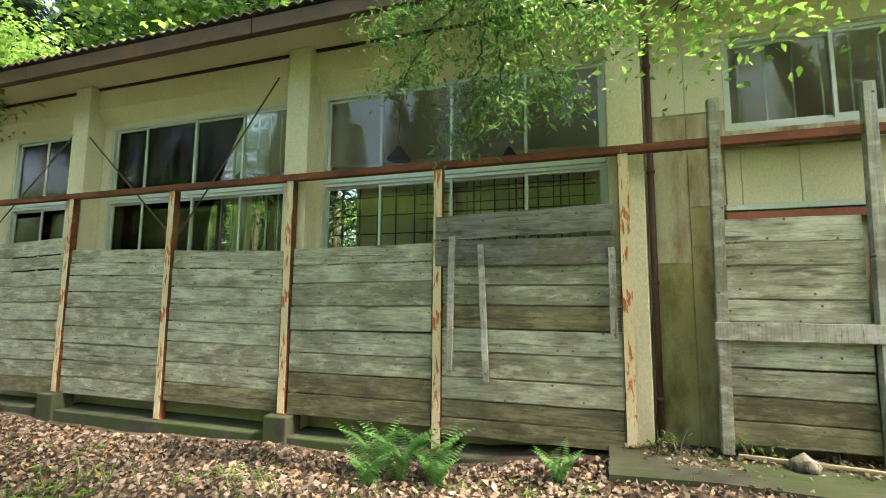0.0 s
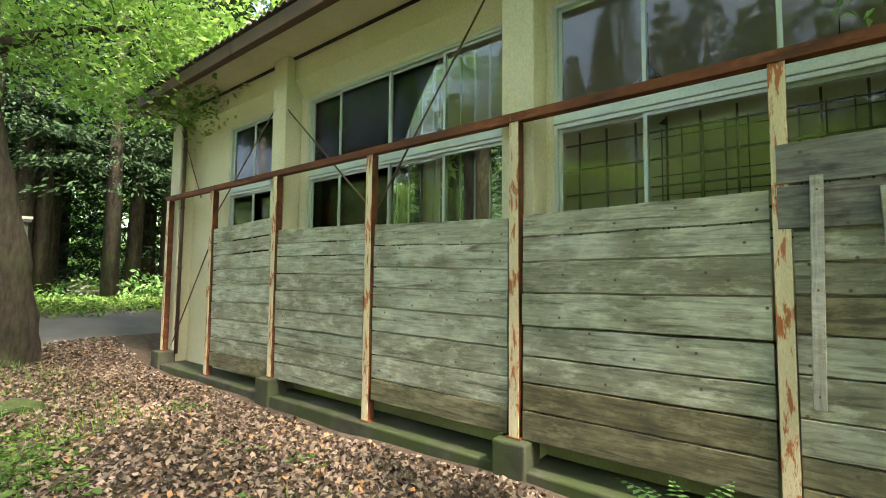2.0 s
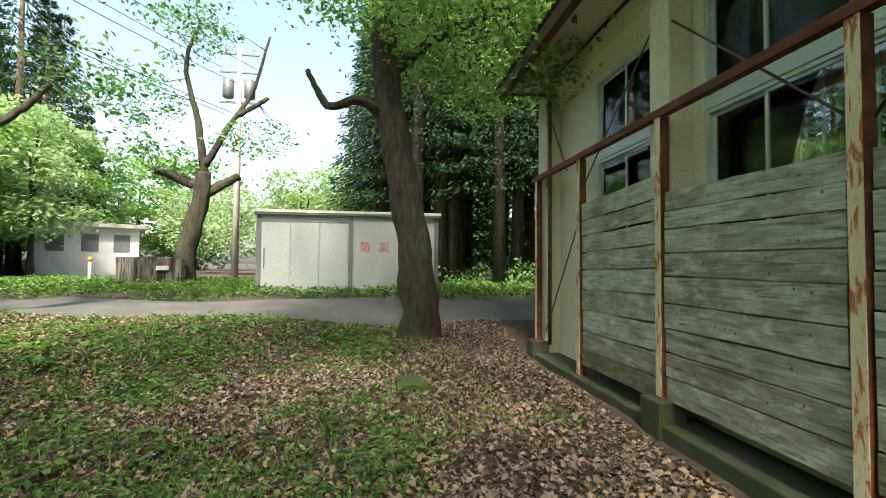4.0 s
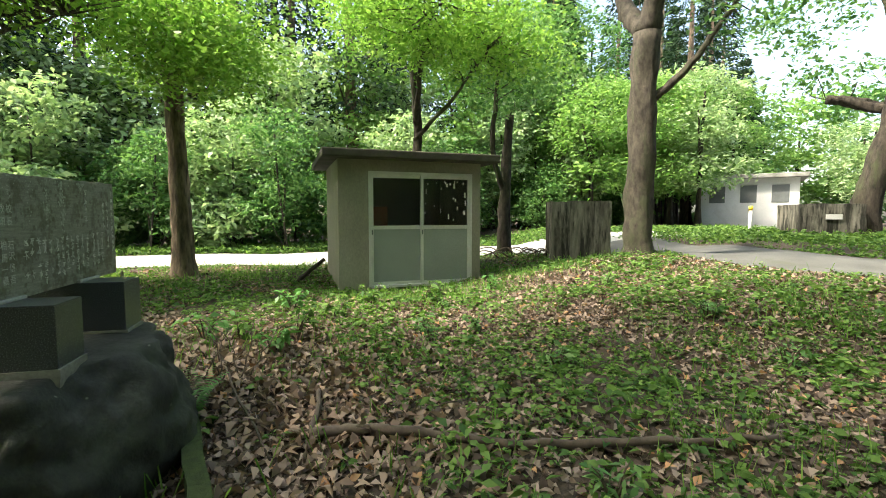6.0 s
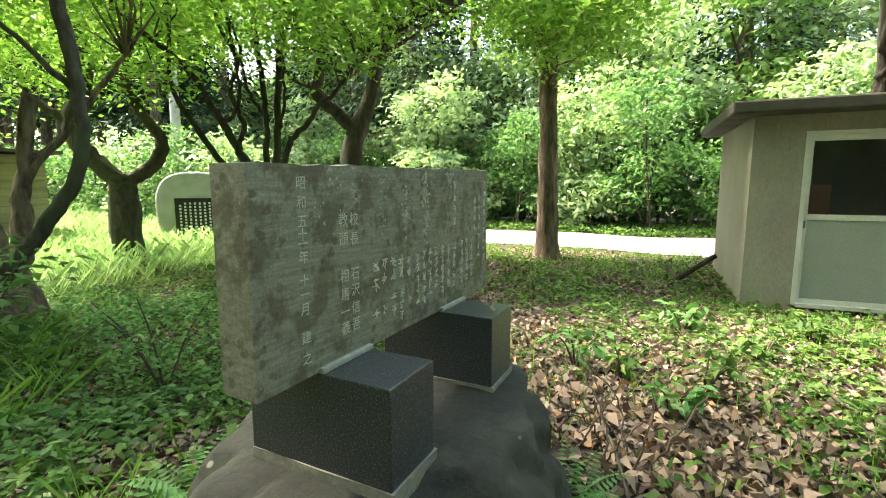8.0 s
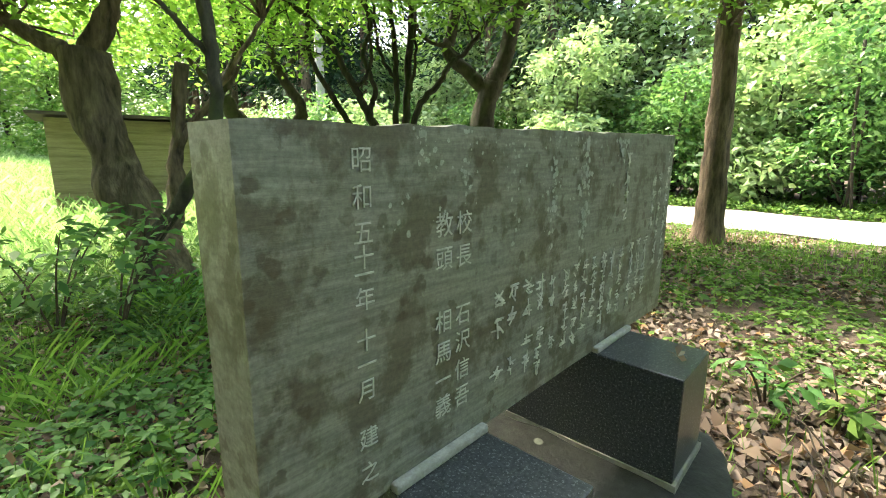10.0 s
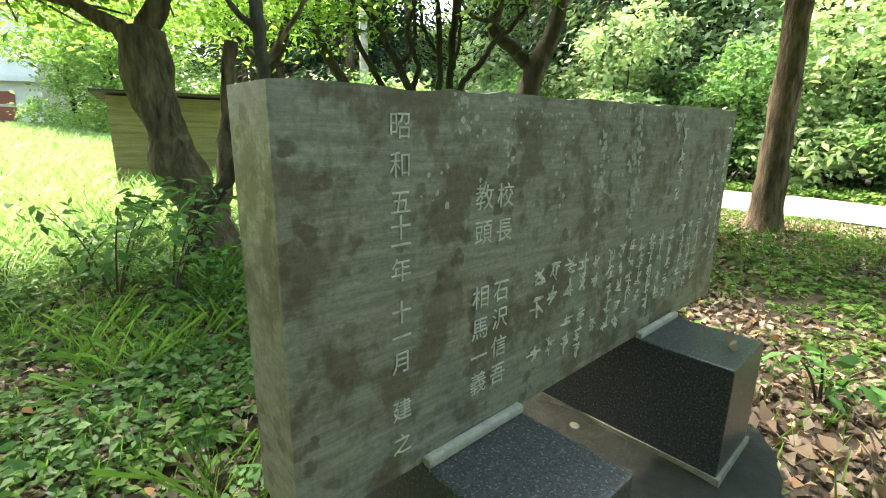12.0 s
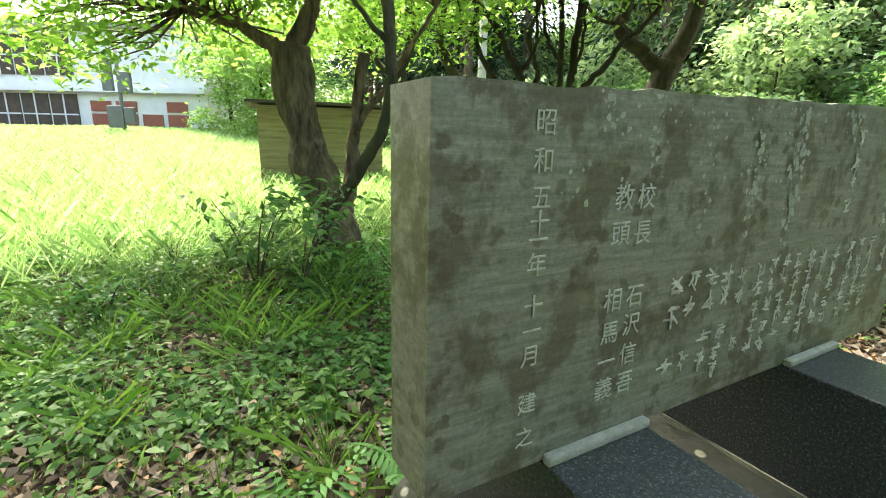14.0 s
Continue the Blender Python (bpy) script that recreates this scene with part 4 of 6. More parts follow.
# ---------------------------------------------------------------- gate hut
def make_hut():
    cx, cy, ang = -7.532, -6.172, -8.3
    h = thing("gate_hut", (cx, cy, -0.06), ang, "small grey rendered gate hut with a mossy flat roof", "hut")
    h.matrix_world = pose(cx, cy, -0.06, 0, 0, ang) @ Matrix.Scale(1.07, 4)
    w, dpt, H, A, B, C = 1.22, 1.95, 2.16, -1.06, 0.74, -0.16
    t = 0.12
    box("front_wall", -w, A, -t, 0, 0, H, M["hut_wall"], h)
    box("front_wall", B, w, -t, 0, 0, H, M["hut_wall"], h)
    box("door_head", A, B, -t, 0, 1.98, H, M["hut_wall"], h)
    box("side_wall", -w, -w + t, -dpt, -t, 0, H, M["hut_wall"], h)
    box("side_wall", w - t, w, -dpt, -t, 0, H, M["hut_wall"], h)
    box("back_wall", -w + t, w - t, -dpt, -dpt + t, 0, H, M["hut_wall"], h)
    box("floor_slab", -w + t, w - t, -dpt + t, -t, 0, 0.12, M["concrete"], h)
    box("roof_slab", -w - 0.24, w + 0.26, -dpt - 0.25, 0.30, H, H + 0.13, M["roof_slab"], h, "mossy dark concrete roof slab", 0.02)
    bm = bmesh.new()
    add_box(bm, A, A + 0.04, -0.08, 0.012, 0.1, 1.98)
    add_box(bm, B - 0.04, B, -0.08, 0.012, 0.1, 1.98)
    add_box(bm, A + 0.04, B - 0.04, -0.08, 0.012, 1.94, 1.98)
    add_box(bm, A + 0.04, B - 0.04, -0.08, 0.03, 0.08, 0.12)
    part("door_frame", bm, M["white_alu"], h, "pale aluminium door frame")
    for a, b, off in ((A + 0.04, C + 0.02, 0.0), (C - 0.02, B - 0.04, -0.03)):
        bm = bmesh.new()
        for q in ((a, b, 1.88, 1.94), (a, b, 1.04, 1.10), (a, b, 0.12, 0.17), (a, a + 0.045, 0.17, 1.88), (b - 0.045, b, 0.17, 1.88)):
            add_box(bm, q[0], q[1], off - 0.03, off, q[2], q[3])
        leaf = part("sliding_door", bm, M["white_alu"], h, "pale aluminium sliding door, glass above, panel below")
        box("lower_panel", a + 0.03, b - 0.03, off - 0.02, off - 0.010, 0.16, 1.05, M["door_panel"], leaf, "grey-green lower panel")
        pane = box("pane", a + 0.03, b - 0.03, off - 0.018, off - 0.012, 1.09, 1.89, M["glass"], leaf, "dirty glass with torn paper")
        pane.visible_shadow = False
        box("pull", b - 0.035, b - 0.015, off, off + 0.008, 0.95, 1.03, M["shed_frame"], leaf, "small grey pull")
    r = random.Random(4)
    for i in range(26):
        x, zz = r.uniform(-0.98, -0.22), r.uniform(1.2, 1.86)
        s = r.uniform(0.012, 0.03)
        if i < 10:
            zz = 1.86 - r.uniform(0, 0.06)
        hh = r.uniform(0.02, 0.09)
        box("paper_scrap", x, x + s, 0.001 - 0.012, 0.003 - 0.012, zz - hh, zz, M["white"], h, "scrap of torn white paper on the glass")
    c = box("wooden_cabinet", 0.32, 0.66, -0.9, -0.5, 0.12, 1.42, M["red_brown"], None)
    c.matrix_world = h.matrix_world
    tagged(c, "red-brown wooden box standing inside the hut", "cabinet")
    return h


make_hut()


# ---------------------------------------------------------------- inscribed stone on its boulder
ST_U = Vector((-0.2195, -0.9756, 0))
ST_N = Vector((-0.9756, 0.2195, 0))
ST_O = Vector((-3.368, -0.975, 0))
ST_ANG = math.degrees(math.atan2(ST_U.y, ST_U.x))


def make_stone():
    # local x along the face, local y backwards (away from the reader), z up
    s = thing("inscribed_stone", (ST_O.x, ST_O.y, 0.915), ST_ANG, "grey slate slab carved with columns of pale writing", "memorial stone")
    L, T, H = 1.455, 0.115, 0.56
    nx, nz = 40, 16
    verts, faces = [], []
    r = random.Random(3)

    def pt(i, k):
        x, z = L * i / nx, H * k / nz
        if k == nz:
            z += 0.03 * i / nx + 0.003 * noise.noise((x * 9, 0, 0)) + r.uniform(-0.0035, 0.0015)
        else:
            z += 0.03 * i / nx * k / nz
        return x, z
    for side in (0, 1):
        for i in range(nx + 1):
            for k in range(nz + 1):
                x, z = pt(i, k)
                y = 0.0012 * noise.noise((x * 7, z * 7, 1)) if not side else T
                verts.append((x, y, z))
    n1 = (nx + 1) * (nz + 1)
    idx = lambda s_, i, k: s_ * n1 + i * (nz + 1) + k
    for i in range(nx):
        for k in range(nz):
            faces.append((idx(0, i, k), idx(0, i + 1, k), idx(0, i + 1, k + 1), idx(0, i, k + 1)))
            faces.append((idx(1, i, k), idx(1, i, k + 1), idx(1, i + 1, k + 1), idx(1, i + 1, k)))
    for i in range(nx):
        faces.append((idx(0, i, 0), idx(1, i, 0), idx(1, i + 1, 0), idx(0, i + 1, 0)))
        faces.append((idx(0, i, nz), idx(0, i + 1, nz), idx(1, i + 1, nz), idx(1, i, nz)))
    for k in range(nz):
        faces.append((idx(0, 0, k), idx(0, 0, k + 1), idx(1, 0, k + 1), idx(1, 0, k)))
        faces.append((idx(0, nx, k), idx(1, nx, k), idx(1, nx, k + 1), idx(0, nx, k + 1)))
    ob = raw("slab", verts, faces, M["slate"], s)
    return s


STONE = make_stone()


def glyph_mesh(ch, size, depth=0.0006):
    cu = bpy.data.curves.new("letters", "FONT")
    cu.body, cu.size, cu.extrude, cu.align_x, cu.resolution_u = ch, size, depth, "CENTER", 2
    o = new("letters", cu)
    me = bpy.data.meshes.new_from_object(o.evaluated_get(bpy.context.evaluated_depsgraph_get()))
    bpy.data.objects.remove(o)
    me.materials.clear()
    return me


def worn_column(x, z0, z1, size, seed):
    """Worn characters that can no longer be read: short carved strokes, one mesh a character."""
    r = random.Random(seed)
    n = max(1, round((z1 - z0) / (size * 1.2)))
    for i in range(n):
        z = z1 - (i + 0.5) * (z1 - z0) / n
        bm = bmesh.new()
        for k in range(r.randint(5, 8)):
            w, a = size * r.uniform(0.3, 0.85), r.choice((0, 0, 0, 90, 90, 40, -45)) + r.uniform(-9, 9)
            m = pose(x + r.uniform(-0.24, 0.24) * size, -0.0015, z + size * r.uniform(-0.38, 0.38), 0, a, 0)
            t = size * r.uniform(0.035, 0.06)
            add_box(bm, -w / 2, w / 2, -0.0006, 0.0006, -t, t, m)
        part("worn_character", bm, M["carving"], STONE)


def carved(text, x, size, heights):
    for ch, z in zip(text, heights):
        q = link_mesh("carved_character", glyph_mesh(ch, size), M["carving"], STONE)
        q.matrix_basis = pose(x, -0.0015, z - size * 0.36, 90, 0, 0)


carved("昭和五十一年十一月建之", 0.167, 0.036, (0.516, 0.467, 0.419, 0.385, 0.361, 0.326, 0.265, 0.228, 0.189, 0.112, 0.055))
carved("校長石沢信吾", 0.379, 0.042, (0.412, 0.355, 0.250, 0.200, 0.147, 0.094))
carved("教頭相馬一義", 0.329, 0.042, (0.412, 0.357, 0.249, 0.194, 0.143, 0.094))
for x, z0, z1, sz in ((0.487, 0.173, 0.276, 0.040), (0.484, 0.077, 0.118, 0.036), (0.535, 0.183, 0.279, 0.040), (0.534, 0.074, 0.12, 0.036), (0.591, 0.187, 0.276, 0.038), (0.591, 0.069, 0.164, 0.038),
                      (0.638, 0.195, 0.278, 0.038), (0.640, 0.037, 0.157, 0.034), (0.690, 0.184, 0.263, 0.034), (0.694, 0.079, 0.121, 0.034), (0.756, 0.064, 0.269, 0.036), (0.803, 0.059, 0.274, 0.036),
                      (0.851, 0.072, 0.279, 0.036), (0.902, 0.097, 0.276, 0.036), (0.962, 0.071, 0.277, 0.038), (1.016, 0.077, 0.275, 0.038), (1.072, 0.074, 0.272, 0.036), (1.15, 0.08, 0.279, 0.036),
                      (1.205, 0.08, 0.28, 0.036), (1.26, 0.08, 0.282, 0.036), (1.077, 0.333, 0.544, 0.042), (1.294, 0.30, 0.466, 0.036), (1.35, 0.161, 0.475, 0.036), (1.415, 0.141, 0.545, 0.036)):
    worn_column(x, z0, z1, sz, int(x * 1000 + z0 * 100))
r = random.Random(12)
# pale lichen: (place along the slab, height, spread along, spread in height, spots, largest radius)
for x0, z0, sx, sz, count, big in ((0.285, 0.535, 0.016, 0.020, 22, 0.0075), (0.265, 0.44, 0.03, 0.035, 12, 0.005), (0.382, 0.50, 0.010, 0.045, 34, 0.005), (0.52, 0.46, 0.03, 0.07, 26, 0.005),
                                   (0.672, 0.45, 0.012, 0.055, 46, 0.008), (0.815, 0.45, 0.013, 0.065, 70, 0.009), (0.82, 0.55, 0.03, 0.012, 14, 0.007), (0.72, 0.50, 0.06, 0.05, 24, 0.004), (1.03, 0.555, 0.02, 0.018, 24, 0.009), (0.93, 0.50, 0.06, 0.05, 20, 0.004), (0.45, 0.54, 0.1, 0.02, 18, 0.004)):
    for k in range(count):
        s_ = big * r.uniform(0.2, 1.0) ** 1.4
        bm = bmesh.new()
        bmesh.ops.create_circle(bm, cap_ends=True, segments=8, radius=s_, matrix=pose(x0 + r.gauss(0, sx), -0.0024, min(z0 + r.gauss(0, sz), 0.56), 90, 0, 0))
        for v in bm.verts:
            v.co += Vector((r.uniform(-1, 1), 0, r.uniform(-1, 1))) * s_ * 0.4
        part("lichen_spot", bm, M["lichen"], STONE)
for a in (0.205, 0.925):
    b = box("support_block", 0, 0.235, -0.235, 0.27, 0.0, 0.285, M["granite"], None, "", 0.004)
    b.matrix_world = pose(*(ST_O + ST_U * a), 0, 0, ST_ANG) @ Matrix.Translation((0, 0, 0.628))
    tagged(b, "polished black granite block carrying the slab", "support block", "support blocks")
    g = box("mortar_strip", 0.0, 0.235, -0.020, -0.002, 0.913, 0.930, M["mortar_pale"], None, "", 0.004)
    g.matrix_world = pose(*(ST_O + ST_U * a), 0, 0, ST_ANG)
    tagged(g, "pale mortar strip along the slab foot", "mortar strip", "mortar strips")
    bm = bmesh.new()
    add_box(bm, -0.004, 0.239, -0.239, 0.27, 0.55, 0.632)
    bmesh.ops.subdivide_edges(bm, edges=bm.edges[:], cuts=3, use_grid_fill=True)
    for v in bm.verts:
        v.co += Vector((noise.noise(v.co * 9), noise.noise(v.co * 9 + Vector((5, 0, 0))), 0)) * 0.014
    g = part("mortar_bed", bm, M["mortar"])
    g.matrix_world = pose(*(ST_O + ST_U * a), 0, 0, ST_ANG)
    tagged(g, "rough pale mortar bed between block and boulder", "mortar bed", "mortar beds")


def boulder(name, loc, radius, rz, seed, material, label, flat_top=None, sub=5, rough=0.2):
    bm = bmesh.new()
    bmesh.ops.create_icosphere(bm, subdivisions=sub, radius=1.0)
    o = Vector((seed * 3.1, seed, 0))
    for v in bm.verts:
        d = v.co.normalized()
        k = 1 + rough * noise.noise(d * 1.4 + o) + rough * 0.75 * abs(noise.noise(d * 2.6 + o)) - rough * 0.35 * abs(noise.noise(d * 5.3 + o)) + rough * 0.16 * noise.noise(d * 9 + o) + rough * 0.07 * noise.noise(d * 23 + o)
        q = Vector((d.x * radius[0], d.y * radius[1], d.z * radius[2])) * k
        if flat_top is not None and q.z > flat_top:
            q.z = flat_top + (q.z - flat_top) * 0.10
        v.co = q
    ob = part(name, bm, material, None, "", True)
    ob.matrix_world = pose(*loc, 0, 0, rz)
    return tagged(ob, label, "boulder")


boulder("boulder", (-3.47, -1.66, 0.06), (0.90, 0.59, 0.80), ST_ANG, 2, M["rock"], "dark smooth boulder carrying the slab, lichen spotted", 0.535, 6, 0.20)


# ---------------------------------------------------------------- gate pillars, store, far houses
def gate_pillar(loc, rz, w, d, h, label):
    bm = bmesh.new()
    add_box(bm, -w / 2, w / 2, -d / 2, d / 2, -0.2, h)
    bmesh.ops.subdivide_edges(bm, edges=bm.edges[:], cuts=7, use_grid_fill=True)
    for v in bm.verts:
        v.co += Vector([noise.noise(v.co * 3 + Vector((k * 7, loc[0], 0))) for k in range(3)]) * 0.03
    ob = part("gate_pillar", bm, M["pillar_dark"])
    ob.matrix_world = pose(*loc, 0, 0, rz)
    return tagged(ob, label, "gate pillar", "gate pillars")


gate_pillar((-12.3, -7.1, 0.20), -32, 1.36, 0.95, 1.43, "streaked dark concrete gate pillar, wide and low")
plated = gate_pillar((-19.75, -5.35, 0.50), -40, 1.55, 1.3, 1.12, "streaked dark concrete gate pillar with a white plate")
box("name_plate", -0.2, 0.18, 0.64, 0.70, 0.70, 0.84, M["white"], plated, "small white plate")


def make_store():
    s = thing("storage_shed", (-17.2, 1.25, 0.55), 90, "pale grey steel emergency store with sliding doors", "shed")
    # local x runs towards +y of the place, local -y is the front towards the yard
    L, H, D = 2.65, 2.32, 2.2
    box("body", -L, L, -0.0, D, 0.0, H, M["shed"], s, "pale steel walls")
    box("roof_edge", -L - 0.06, L + 0.06, -0.12, D + 0.06, H, H + 0.13, M["shed_frame"], s, "grey steel roof edge", 0.01)
    box("roof_trim", -L - 0.08, L + 0.08, -0.14, -0.121, H + 0.07, H + 0.14, M["white_alu"], s, "pale roof trim")
    for x in (-L, -L + 1.06 * 0 + 2.62, L - 0.12):
        box("corner_post", x, x + 0.13, -0.03, -0.002, 0, H, M["shed_frame"], s, "grey steel post")
    box("base_rail", -L, L, -0.02, -0.002, 0.0, 0.08, M["shed_frame"], s)
    box("head_rail", -L + 0.13, -0.03, -0.026, -0.002, H - 0.22, H - 0.1, M["shed_frame"], s)
    for i, (a, off) in enumerate(((-2.5, 0.02), (-1.68, 0.035), (-0.86, 0.02))):
        d = box("sliding_door", a, a + 0.80, -off, -off + 0.012, 0.09, H - 0.225, M["shed"], s, "pale steel door leaf", 0.003)
        if i == 0:
            box("handle", a + 0.06, a + 0.09, -off - 0.03, -off, 0.75, 1.35, M["shed_frame"], d, "long grey handle")
    for i, ch in enumerate("防災倉庫"):
        cu = bpy.data.curves.new("letters", "FONT")
        cu.body, cu.size, cu.extrude, cu.align_x = ch, 0.32, 0.002, "CENTER"
        o = bpy.data.objects.new("letters", cu)
        scene.collection.objects.link(o)
        me = bpy.data.meshes.new_from_object(o.evaluated_get(bpy.context.evaluated_depsgraph_get()))
        bpy.data.objects.remove(o)
        me.materials.clear()
        q = link_mesh("letter", me, M["red_paint"], s, "red painted character")
        q.matrix_basis = pose(0.46 + 0.56 * i, -0.006, 1.30, 90, 0, 0)
    return s


make_store()


def far_monument():
    s = thing("stone_monument", (4.2, -9.25, 0.18), 41.2, "rounded pale stone monument with a black plaque", "memorial stone")
    verts, n = [], 40
    for y in (-0.16, 0.16):
        for i in range(n):
            w = 2 * math.pi * i / n
            c, sn = math.cos(w), math.sin(w)
            x = 0.84 * math.copysign(abs(c) ** 0.6, c) * (1 + 0.05 * noise.noise((c * 2, sn * 2, 4)))
            zz = 0.78 + 0.84 * math.copysign(abs(sn) ** 0.75, sn) * (1 + 0.06 * noise.noise((c * 2, sn * 2, 9)))
            verts.append((x, y + 0.03 * c, max(zz, -0.1)))
    faces = [tuple(range(n)), tuple(range(n, 2 * n))[::-1]] + [(i, i + n, (i + 1) % n + n, (i + 1) % n) for i in range(n)]
    me_ob = raw("stone", verts, faces, M["pale_stone"], s)
    bv = me_ob.modifiers.new("round", "BEVEL")
    bv.width, bv.segments = 0.05, 3
    pl = box("plaque", -0.47, 0.47, 0.17, 0.20, 0.12, 1.02, M["black"], s, "black polished plaque with white writing", 0.005)
    r = random.Random(8)
    for c in range(8):
        zz = 0.92 - (0.0 if c else 0.05)
        for k in range(9):
            if c == 7 and k > 6:
                break
            hgt = r.uniform(0.035, 0.055)
            box("glyph", 0.36 - c * 0.1 - 0.022, 0.36 - c * 0.1 + 0.022, 0.2, 0.203, zz - hgt, zz, M["white"], pl)
            zz -= hgt + 0.03
    return s


far_monument()

# ---------------------------------------------------------------- trees
def tree(name, base, runs, blobs, bark, leaf, label, seed, leaf_size=0.11, width=0.5, spread=0.42, flat=0.5, sides=18, twigs_to=True, knobby=0.25, droop=0.15, group="trees"):
    """runs: trunk and limbs as (points, radius at start, radius at end), local to base; blobs: (centre, radii, leaves)."""
    g = np.random.default_rng(seed)
    t = thing(name, base, 0, label, "tree", group)
    lines = []
    for i, (pts, r0, r1) in enumerate(runs):
        c = curve_points(pts, 8, 0.010 if i else 0.004, g)
        n = len(c)
        rad = [r0 + (r1 - r0) * (k / (n - 1)) ** 0.8 for k in range(n)]
        if i == 0:
            rad[0] *= 1.6
            rad[1] *= 1.35
            rad[2] *= 1.12
        lines.append((c, rad))
    quad, twig_lines = [], []
    anchors = [p for c, _ in lines for p in c[len(c) // 3:]]
    for centre, radius, count in blobs:
        tw = max(12, count // 22)
        pts, tips = blob_points(g, centre, radius, count, tw, spread, 0.45, 0.45)
        quad.append(leaf_quads(g, pts, leaf_size, width, flat, droop))
        if twigs_to and anchors:
            for tip in tips[::3][:40]:
                tipv = Vector(tip)
                a = min(anchors, key=lambda q: (q - tipv).length)
                if (a - tipv).length < 1.7:
                    mid = (a + tipv) / 2 + Vector(g.normal(0, 0.12, 3))
                    twig_lines.append(([a, mid, tipv], [0.018, 0.011, 0.005]))
    for i, run in enumerate(lines):
        tubes("limb" if i else "trunk", [run], bark, t, "", sides, knobby)
    if twig_lines:
        tagged(tubes("twig_work", twig_lines, bark, t, "", 4), "", "", "", "stuff")
    if quad:
        quads("crown", np.concatenate(quad), leaf, t)
    return t


def conifer(base, h, r, seed, leaves, bark, low=0.25, spray=0.34, label="tall dark cedar with a straight trunk"):
    g = np.random.default_rng(seed)
    t = thing("cedar", base, 0, label, "tree", "cedars of the wood")
    tubes("trunk", [([(0, 0, -0.3), (g.normal(0, 0.1), g.normal(0, 0.1), h * 0.5), (0, 0, h)], [0.30, 0.2, 0.03])], bark, t, "", 7)
    k = int(leaves)
    z = h * (low + (1 - low) * g.uniform(0, 1, k) ** 1.15)
    reach = r * (1 - (z / h - low) / (1.02 - low)) ** 0.75
    layers = np.round(z / 0.9) * 0.9 + g.normal(0, 0.13, k)
    ang = np.round(g.uniform(0, 14, k)) / 14 * 2 * math.pi + np.floor(z / 0.9) * 1.3 + g.normal(0, 0.14, k)
    rad = reach * g.uniform(0.15, 1, k) ** 0.7
    pts = np.stack([rad * np.cos(ang), rad * np.sin(ang), layers - rad * 0.28], 1)
    out = np.stack([np.cos(ang), np.sin(ang), np.full(k, -0.35)], 1)
    quads("crown", leaf_quads(g, pts, spray, 0.30, 0.25, 0.25, out), M["leaf_dark"], t)
    return t


def shrub(base, blobs, leaf, label, seed, leaf_size=0.2, width=0.5, category="shrub"):
    g = np.random.default_rng(seed)
    t = thing("shrub", base, 0, label, category, "shrubs at the wood's edge")
    stems, quad = [], []
    for c, r, n in blobs:
        stems.append((curve_points([(g.normal(0, 0.2), g.normal(0, 0.2), -0.1), (c[0] * 0.5, c[1] * 0.5, c[2] * 0.55), c], 5), 0.03))
        pts, _ = blob_points(g, c, r, n, max(14, n // 16), 0.22, 0.35, 0.5)
        quad.append(leaf_quads(g, pts, leaf_size, width, 0.55, 0.35))
    tubes("stem_work", stems, M["bark_dark"], t, "", 6)
    quads("foliage", np.concatenate(quad), leaf, t)
    return t


# trees in the yard
tree("big_tree", (-11.6, -4.75, 0.40), [([(0, 0, -0.2), (0.02, 0.03, 1.2), (0.10, 0.12, 2.8), (0.15, 0.2, 4.2)], 0.27, 0.22),
     ([(0.15, 0.2, 4.2), (-0.1, -0.55, 5.0), (-0.3, -0.9, 6.2)], 0.19, 0.12), ([(0.15, 0.2, 4.2), (0.1, 0.45, 5.2), (-0.2, 0.6, 6.6)], 0.20, 0.13),
     ([(0.10, 0.12, 2.9), (-0.3, 0.7, 3.5), (-0.5, 1.1, 4.1), (-0.6, 1.5, 4.6)], 0.08, 0.03)],
     [((-0.5, 0.2, 8.2), (3.4, 3.4, 1.4), 9000), ((-0.6, 1.5, 4.5), (0.7, 0.7, 0.5), 300)], M["bark_smooth"], M["leaf_mid"], "tall grey-barked tree forking high up", 11, 0.13)
# the last, highest leaf blob is added out of view to shade the ground
tree("big_tree", (-12.3, 3.0, -0.02), [([(0, 0, -0.3), (0.05, -0.1, 0.8), (0.1, -0.35, 2.6), (0.05, -0.7, 4.4), (0, -0.9, 6.2)], 0.40, 0.24),
     ([(0.05, -0.7, 4.3), (0.2, -1.3, 4.6), (0.1, -1.9, 4.5), (0, -2.3, 5.2)], 0.13, 0.05), ([(0, -0.8, 5.2), (0.3, 0.4, 6.0), (0.5, 1.8, 6.6)], 0.14, 0.05)],
     [((0.2, 1.4, 6.2), (2.6, 2.6, 1.3), 7000), ((0.5, -1.2, 8.0), (3.0, 3.0, 1.2), 8000), ((1.6, 2.6, 5.4), (1.4, 1.6, 1.0), 3000), ((3.6, -1.2, 8.8), (3.6, 3.4, 1.0), 12000)], M["bark_dark"], M["leaf_bright"], "leaning thick dark-barked tree beside the drive", 12, 0.14)
tree("slim_tree", (-3.85, -8.9, 0.05), [([(0, 0, -0.2), (0.02, 0.0, 1.5), (0.05, 0.02, 3.2), (0, 0, 6.0)], 0.20, 0.14)],
     [((-0.4, 1.3, 4.0), (0.9, 0.9, 0.75), 5000), ((0, 0.2, 4.5), (1.3, 1.3, 0.7), 4000), ((0.2, 0.3, 6.0), (2.3, 2.2, 1.2), 6000)], M["bark_cedar"], M["leaf_maple"], "slim straight red-brown trunk with hanging maple leaves", 13, 0.11)
